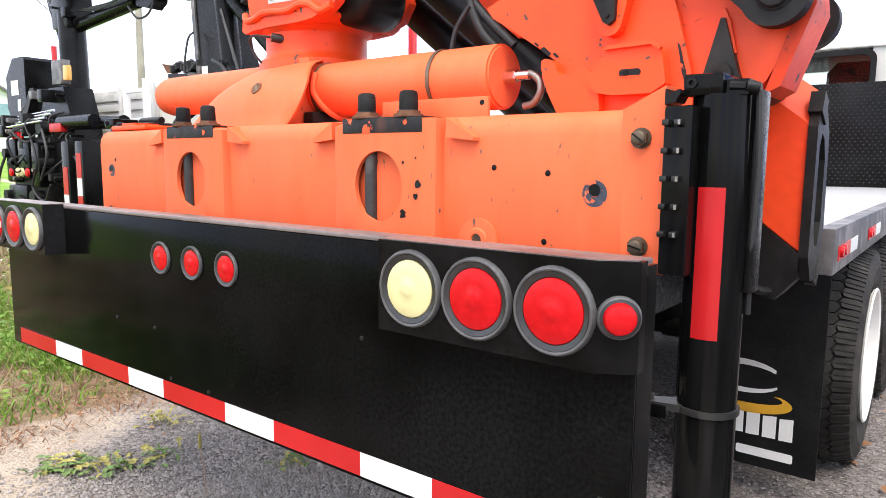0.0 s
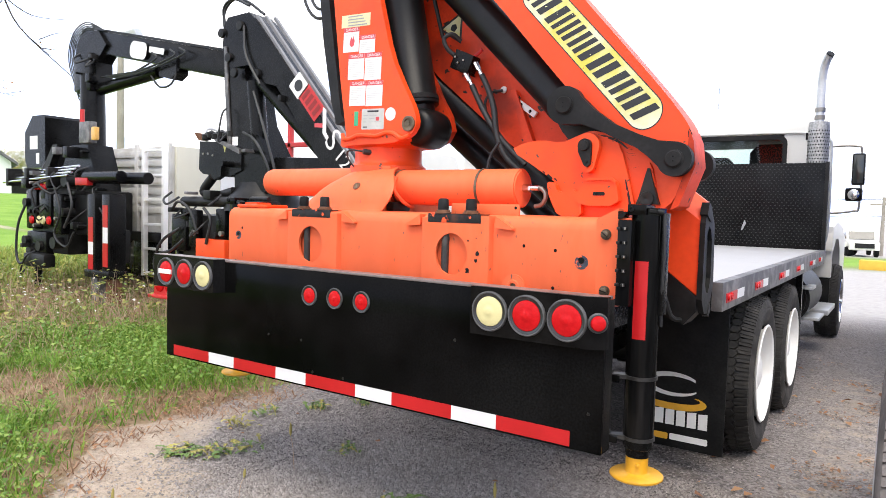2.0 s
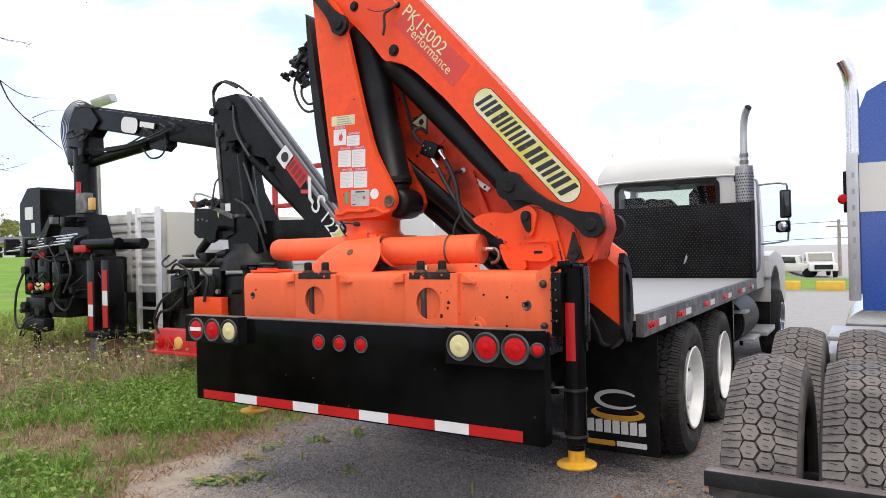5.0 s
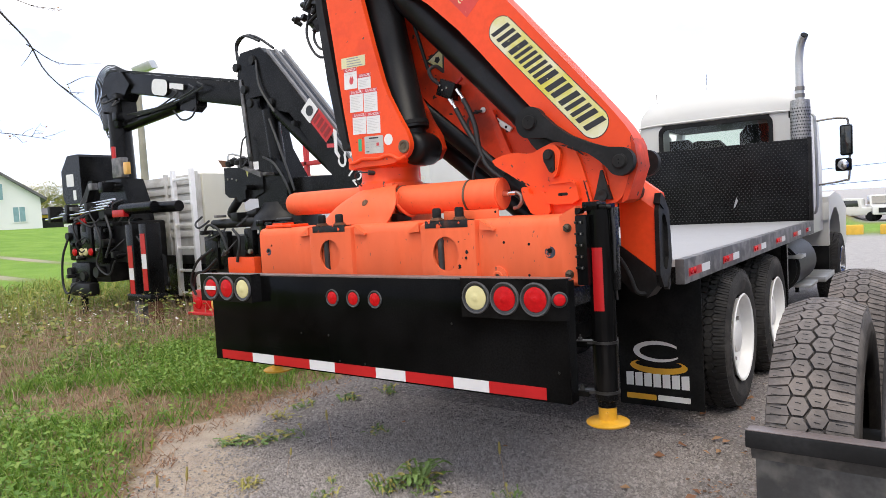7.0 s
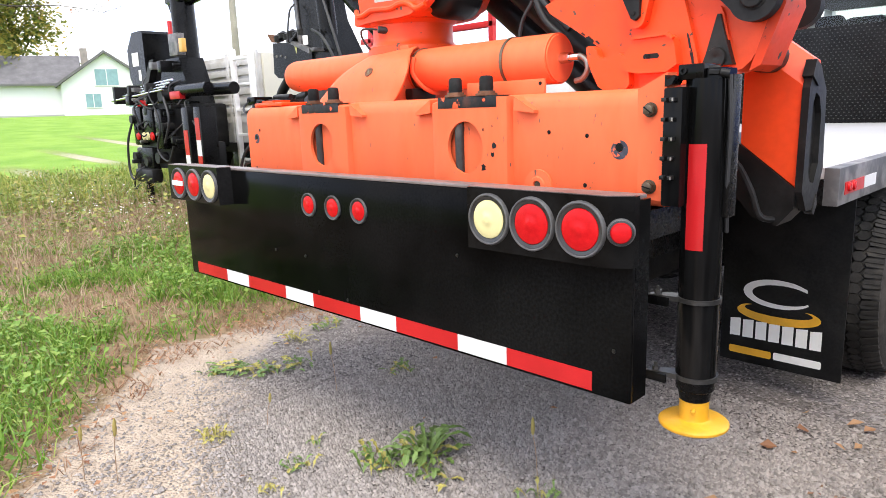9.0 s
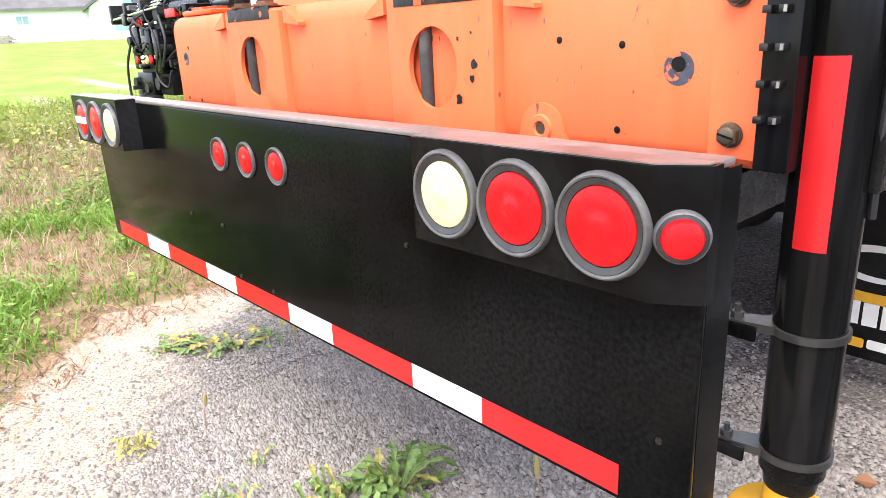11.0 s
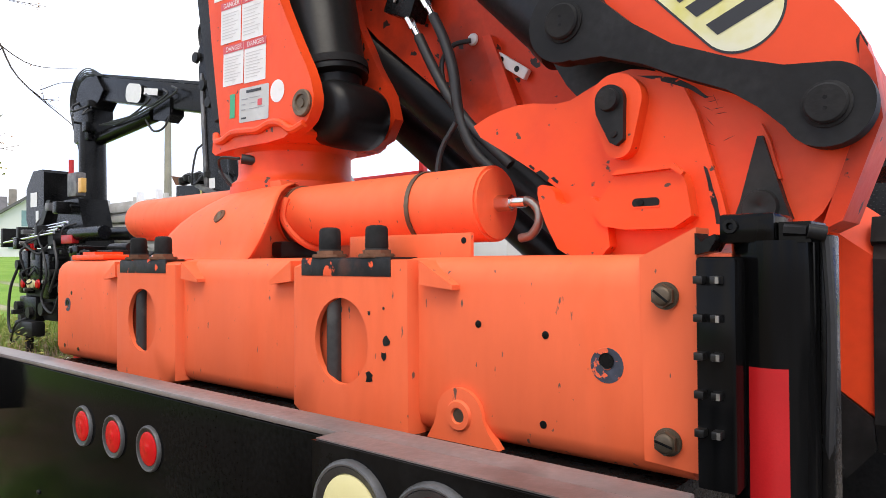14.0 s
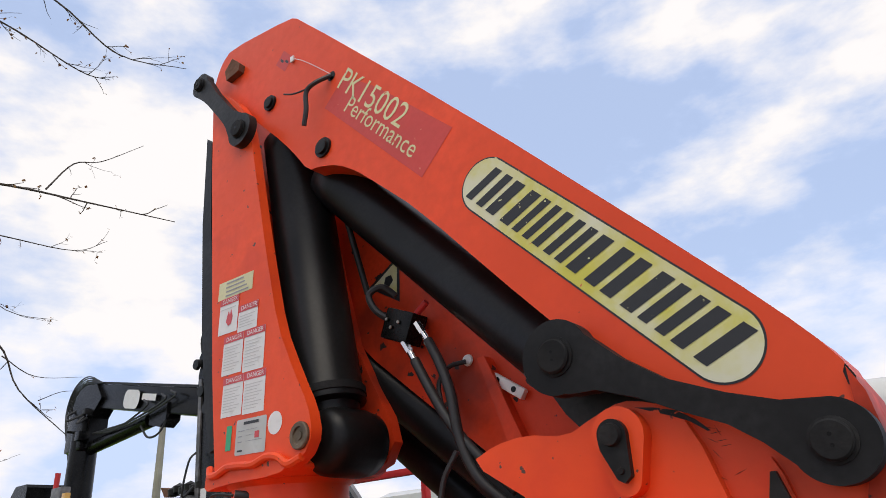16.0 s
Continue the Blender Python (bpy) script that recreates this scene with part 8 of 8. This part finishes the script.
# stems with side leaves along the edge of the lawn
x, y = scatter(420, -11.5, -4.2, -0.6, 3.2)
blades("tall_stems", x, y, rng.uniform(0.25, 0.65, len(x)), np.full(len(x), 0.005), rng.uniform(0.05, 0.35, len(x)), M_dry, "tall dry weed stems", "weeds")
xx, yy = np.repeat(x, 9) + rng.normal(0, 0.06, 9 * len(x)), np.repeat(y, 9) + rng.normal(0, 0.06, 9 * len(x))
leaves("stem_leaves", xx, yy, ground_z(xx, yy) + rng.uniform(0.06, 0.5, len(xx)), rng.uniform(0.03, 0.075, len(xx)), leaf_mat("late leaves", (0.10, 0.16, 0.03), (0.20, 0.24, 0.05), (0.38, 0.32, 0.08)), "leaves of the tall weeds", "weeds")
x, y = scatter(160, -8.5, -4.6, 0.9, 2.2)
leaves("white_blossom", x, y, ground_z(x, y) + rng.uniform(0.2, 0.45, len(x)), rng.uniform(0.02, 0.04, len(x)), leaf_mat("blossom", (0.6, 0.6, 0.55), (0.7, 0.7, 0.66), (0.75, 0.74, 0.68)), "small white wild flowers", "flowers")
x, y = scatter(70000, -6.5, -0.3, -1.9, 3.8)
inside = edge_x(y) - x
keep = (inside > -0.25) & (rng.random(len(x)) < np.exp(-((inside / 1.7) ** 2)) * (0.25 + 0.75 * field(x, y, 4.0)) * (1.05 - 0.8 * green_at(x, y)))
x, y = x[keep], y[keep]
blades("dead_litter", x, y, rng.uniform(0.03, 0.09, len(x)), rng.uniform(0.002, 0.005, len(x)), rng.uniform(0.9, 2.2, len(x)), M_litter, "brown dead stems lying along the grass edge", "litter")
# stones, fallen leaves
x, y = scatter(34000, -2.4, 3.2, -1.4, 4.5)
xa, ya = scatter(80000, -1.5, 1.9, -0.9, 1.7)
xb, yb = scatter(45000, -0.8, 1.5, -0.75, 1.3)
x, y = np.concatenate([x, xa, xb]), np.concatenate([y, ya, yb])
large = np.arange(len(x)) >= len(x) - 45000
keep = (edge_x(y) - x < 0.15) & ((x < 1.9) | (y > -0.2))
keep &= rng.random(len(x)) < 1 - 0.9 * sand_at(x, y)
x, y, large = x[keep], y[keep], large[keep]
r = np.where(large, rng.uniform(0.0055, 0.011, len(x)), rng.uniform(0.0035, 0.0095, len(x))) * np.where(rng.random(len(x)) < 0.04, 1.6, 1.0)
z = ground_z(x, y) + r * 0.3
oc = np.array([(1, 0, 0), (0, 1, 0), (-1, 0, 0), (0, -1, 0), (0, 0, 0.75), (0, 0, -0.75)])
v = np.stack([x, y, z], -1)[:, None] + oc[None] * r[:, None, None] * rng.uniform(0.65, 1.35, (len(x), 6, 1))
k = 6 * np.arange(len(x))[:, None]
f = sum([(k + t).tolist() for t in ([0, 1, 4], [1, 2, 4], [2, 3, 4], [3, 0, 4])], [])
tagged(quads("loose_stones", v.reshape(-1, 3).tolist(), f, M_stone), "loose grey gravel stones", "gravel", kind="stuff")
x, y = scatter(17000, -4.0, 2.8, -1.8, 7.0)
keep = rng.random(len(x)) < 0.004 + np.exp(-(((edge_x(y) - 0.10 - x) / 0.38) ** 2)) * smooth01(0.35, 0.6, field(x, y, 2.6, 3.0))
x, y = x[keep], y[keep]
leaves("fallen_leaves", x, y, ground_z(x, y) + rng.uniform(0.008, 0.04, len(x)), rng.uniform(0.014, 0.042, len(x)), M_fallen, "brown fallen leaves on gravel and grass", "leaves", 0.25)

x, y = scatter(9000, 1.15, 2.6, 0.4, 6.5)
keep = rng.random(len(x)) < smooth01(0.56, 0.80, field(x, y, 2.2, 5.0)) * np.exp(-(((x - 1.65) / 0.45) ** 2))
x, y = x[keep], y[keep]
leaves("leaf_crumbs", x, y, ground_z(x, y) + rng.uniform(0.004, 0.02, len(x)), rng.uniform(0.012, 0.032, len(x)), M_litter, "brown leaf crumbs drifted on the gravel", "leaves", 0.35)
x, y = scatter(60, 0.9, 2.0, 0.5, 6.0)
leaves("curled_leaves", x, y, ground_z(x, y) + 0.02, rng.uniform(0.03, 0.075, len(x)), M_fallen, "curled brown dead leaves lying on the gravel", "leaves", 0.5)


def weed(px, py, n, size, tall, yellowed=False, rosette=False):
    """A low rosette of jagged leaves."""
    z0 = float(ground_z(px, py))
    w0 = thing("weed", (px, py, z0), "yellowing low weed growing in gravel" if yellowed else "green leafy weed growing in the gravel", "weed", "weeds in the gravel")
    for i in range(int(n * 1.25)):
        b = B()
        a = rng.uniform(0, 2 * np.pi)
        L, rise = (1.0 if rosette else 0.62) * size * rng.uniform(0.4, 1.25), tall * rng.uniform(0.2, 1.0)
        c0 = Vector((px + rng.normal(0, size * (0.12 if rosette else 0.42)), py + rng.normal(0, size * (0.10 if rosette else 0.36)), z0))
        d, s = Vector((math.cos(a), math.sin(a), 0)), Vector((-math.sin(a), math.cos(a), 0))
        prev = None
        for t, w in ((0, 0.03), (0.15, 0.06), (0.26, 0.24), (0.33, 0.09), (0.46, 0.34), (0.53, 0.12), (0.68, 0.36), (0.75, 0.14), (0.88, 0.22), (1.0, 0.0)):
            c = c0 + d * (L * t) + s * (0.12 * L * math.sin(3 * t + i)) + Vector((0, 0, rise * math.sin(t * 2.4) + 0.004))
            w = w * L * rng.uniform(0.35, 0.75) * (0.62 if rosette else 1.0)
            row = (b.verts.new(c + s * w), b.verts.new(c - Vector((0, 0, w * 0.35))), b.verts.new(c - s * w))
            if prev:
                b.faces.new((prev[0], prev[1], row[1], row[0]))
                b.faces.new((prev[1], prev[2], row[2], row[1]))
            prev = row
        part("leaf", b, (M_weedleaf if i % (7 if rosette else 3) else M_weedold) if not yellowed else M_weedold, w0, smooth=0)


weed(0.10, 0.26, 30, 0.155, 0.12, False, True)
weed(0.13, 0.24, 14, 0.10, 0.05)
for w in ((0.02, 0.10, 20, 0.12, 0.08), (0.25, 0.18, 14, 0.11, 0.06), (-1.36, 0.20, 26, 0.16, 0.04), (-1.22, 0.36, 24, 0.15, 0.04), (-1.20, 0.52, 18, 0.13, 0.04), (-0.70, 0.86, 14, 0.10, 0.04), (0.62, 0.30, 12, 0.08, 0.08), (-0.20, -0.12, 12, 0.08, 0.05), (-0.30, 0.02, 9, 0.06, 0.04), (0.72, -0.1, 8, 0.06, 0.03), (-1.45, 1.35, 20, 0.13, 0.06), (-1.62, 1.05, 18, 0.12, 0.06), (-1.30, 1.65, 20, 0.12, 0.08), (0.95, 0.05, 8, 0.05, 0.03)):
    weed(*w)
for w in ((-0.66, -0.21, 30, 0.07, 0.05, True), (-0.14, -0.28, 14, 0.06, 0.05, True), (-1.55, 0.75, 20, 0.10, 0.07, True)):
    weed(*w)
for px, py, h in ((-0.62, -0.62, 0.26), (-0.72, -0.70, 0.22), (-0.72, 0.45, 0.24), (0.53, 0.40, 0.24), (-0.61, 0.0, 0.16), (0.30, -0.55, 0.20)):
    z0 = float(ground_z(px, py))
    lean = rng.uniform(-0.04, 0.05)
    stalk = thing("foxtail_grass", (px, py, z0), "foxtail grass stalk with a fuzzy seed head", "grass", "foxtail stalks")
    part("stem", pipe(B(), [(px, py, z0), (px + lean * 0.4, py, z0 + h * 0.5), (px + lean, py, z0 + h * 0.75)], 0.0016, 5), M_dry, stalk)
    part("seed_head", lathe(B(), [(0, 0), (0.005, 0.008), (0.0075, h * 0.12), (0.005, h * 0.25), (0, h * 0.3)], (px + lean, py, z0 + h * 0.74), (lean * 2, 0.05, 1), 8), mat("seed head", (0.33, 0.27, 0.08), 0.9, bump=0.6, grain=300), stalk)


# ==== trees ====
def twig(b, lv, p, d, length, r, depth):
    """A branching twig; leaf places go to lv."""
    pts = [Vector(p)]
    d = Vector(d).normalized()
    for i in range(4):
        d = (d + Vector(rng.normal(0, 0.13, 3)) + Vector((0, 0, 0.03))).normalized()
        pts.append(pts[-1] + d * length / 4)
    pipe(b, pts, r, 5, 2, r * 0.35)
    if depth:
        for k in range(5 if depth > 1 else 3):
            i = rng.integers(1, 5)
            side = Vector(rng.normal(0, 1, 3))
            twig(b, lv, pts[i], (d + 0.9 * side.normalized()), length * rng.uniform(0.35, 0.6), r * 0.5, depth - 1)
    else:
        for i in (2, 4):
            if rng.random() < 0.7:
                lv.append(tuple(pts[i] + Vector(rng.normal(0, 0.02, 3))))


bare = thing("bare_tree", (-7.6, -1.6, 0), "nearly bare autumn tree with thin branches", "tree")
b = pipe(B(), [(-7.6, -1.6, -0.2), (-7.55, -1.55, 1.6), (-7.4, -1.4, 3.2), (-7.2, -1.2, 5.2), (-7.1, -1.0, 7.5)], 0.20, 10, 5, 0.06)
part("trunk", b, M_bark, bare)
spots = []


def limb(pts, r, twigs, size):
    """A bent limb with short side twigs, thinning to its tip."""
    b = B()
    line = curve_points(pts, 5)
    pipe(b, pts, r, 6, 5, r * 0.25)
    twigs = int(1.6 * twigs)
    for i in range(twigs):
        k = int(len(line) * (0.25 + 0.7 * i / twigs))
        d = (line[min(k + 1, len(line) - 1)] - line[k - 1]).normalized()
        twig(b, spots, line[k], d + Vector(rng.normal(0, 0.6, 3)), size * rng.uniform(0.4, 1.1), r * 0.35, 1 if i % 2 else 0)
    part("branch", b, M_bark, bare)


for pts, r, n, size in (
    ([(-7.2, -1.2, 5.2), (-6.8, 0.2, 5.4), (-6.5, 1.4, 5.52), (-6.5, 2.34, 5.63), (-6.5, 3.48, 5.75)], 0.024, 7, 0.40),
    ([(-6.5, 1.86, 5.63), (-6.5, 2.11, 6.08), (-6.5, 2.43, 6.25), (-6.5, 2.93, 6.71)], 0.011, 2, 0.35),
    ([(-7.1, -1.0, 7.4), (-6.7, 0.2, 7.7), (-6.5, 1.02, 7.61), (-6.5, 1.97, 7.42), (-6.5, 2.37, 7.49)], 0.018, 9, 0.40),
    ([(-7.1, -1.0, 7.5), (-6.7, 0.5, 8.5), (-6.5, 1.55, 8.3), (-6.5, 2.42, 7.95), (-6.5, 3.4, 8.27)], 0.020, 9, 0.45),
    ([(-7.2, -1.2, 4.8), (-6.8, 0.3, 5.0), (-6.5, 1.51, 4.92), (-6.5, 2.28, 4.97), (-6.5, 2.64, 5.2)], 0.012, 6, 0.30),
    ([(-7.4, -1.4, 4.0), (-8.4, 1.0, 5.1), (-9.0, 2.41, 4.5), (-9.0, 2.81, 3.87), (-9.0, 3.56, 3.29)], 0.022, 3, 0.6),
    ([(-9.0, 2.52, 4.3), (-9.0, 2.99, 4.08), (-9.0, 3.68, 4.17)], 0.009, 1, 0.3),
    ([(-9.0, 3.08, 3.75), (-9.0, 3.40, 3.92), (-9.0, 3.81, 3.96)], 0.007, 0, 0.3),
    ([(-7.4, -1.4, 3.0), (-8.4, 1.0, 2.8), (-9.0, 2.05, 2.92), (-9.0, 2.76, 2.86)], 0.012, 7, 0.5),
    ([(-7.4, -1.4, 4.2), (-8.5, 1.2, 5.3), (-9.0, 2.45, 4.95), (-9.0, 3.15, 4.94)], 0.012, 4, 0.4),
):
    limb(pts, r, n, size)
sp = np.array(spots)
lf = leaves("leaf_sprays", sp[:, 0], sp[:, 1], sp[:, 2], rng.uniform(0.03, 0.055, len(sp)), M_fallen, "", "", 0.9)
lf.data.transform(Matrix.Translation((7.6, 1.6, 0)))
lf.parent = bare


def crown_tree(px, py, h, spread, n, name, label, m):
    z0 = float(ground_z(px, py))
    t = thing(name, (px, py, z0), label, "tree", "trees by the house")
    b = pipe(B(), [(px, py, z0 - 0.3), (px + 0.1, py, z0 + h * 0.35), (px, py + 0.1, z0 + h * 0.8)], h * 0.028, 8, 4, h * 0.008)
    cs = []
    for i in range(16):
        a, e = rng.uniform(0, 2 * np.pi), rng.uniform(0.25, 0.95)
        c = Vector((px + math.cos(a) * spread * rng.uniform(0.3, 1) * (1.1 - 0.5 * e), py + math.sin(a) * spread * rng.uniform(0.3, 1) * (1.1 - 0.5 * e), z0 + h * e))
        pipe(b, [(px, py, z0 + h * max(0.15, e - 0.25)), ((px + c.x) / 2, (py + c.y) / 2, c.z - 0.1 * h), c], h * 0.008, 5, 3, h * 0.003)
        cs.append(c)
    part("trunk", b, M_bark, t)
    pick = rng.integers(0, len(cs), n)
    q = np.array([tuple(cs[i]) for i in pick]) + rng.normal(0, 1, (n, 3)) * np.array([spread * 0.2, spread * 0.2, h * 0.07])
    cr = leaves("crown", q[:, 0], q[:, 1], q[:, 2], rng.uniform(0.25, 0.55, n) * h / 14, m, "", "", 0.9)
    cr.data.transform(Matrix.Translation((-px, -py, -z0)))
    cr.parent = t


crown_tree(-72, 12.5, 17, 6.0, 12000, "maple_tree", "green and yellow leafy tree behind the house", M_foliage)
crown_tree(-78, 19.0, 15, 4.5, 8000, "maple_tree", "green and yellow leafy tree behind the house", M_foliage)
crown_tree(-90, 37.5, 6, 5.0, 5000, "maple_tree", "dark green leafy tree past the lawn", M_foliage)
crown_tree(-93, 42.0, 5.5, 5.0, 5000, "maple_tree", "dark green leafy tree past the lawn", M_foliage)
M_far = leaf_mat("distant foliage", (0.06, 0.09, 0.04), (0.10, 0.13, 0.05), (0.15, 0.16, 0.06))
x = rng.uniform(-150, -95, 5000)
y = rng.uniform(25, 95, len(x))
leaves("far_woods", x, y, ground_z(x, y) + rng.uniform(0, 6.0, len(x)) * (0.5 + 0.5 * field(x, y, 0.12)), rng.uniform(0.8, 1.8, len(x)), M_far, "distant line of trees and hedges", "woods", 0.9)
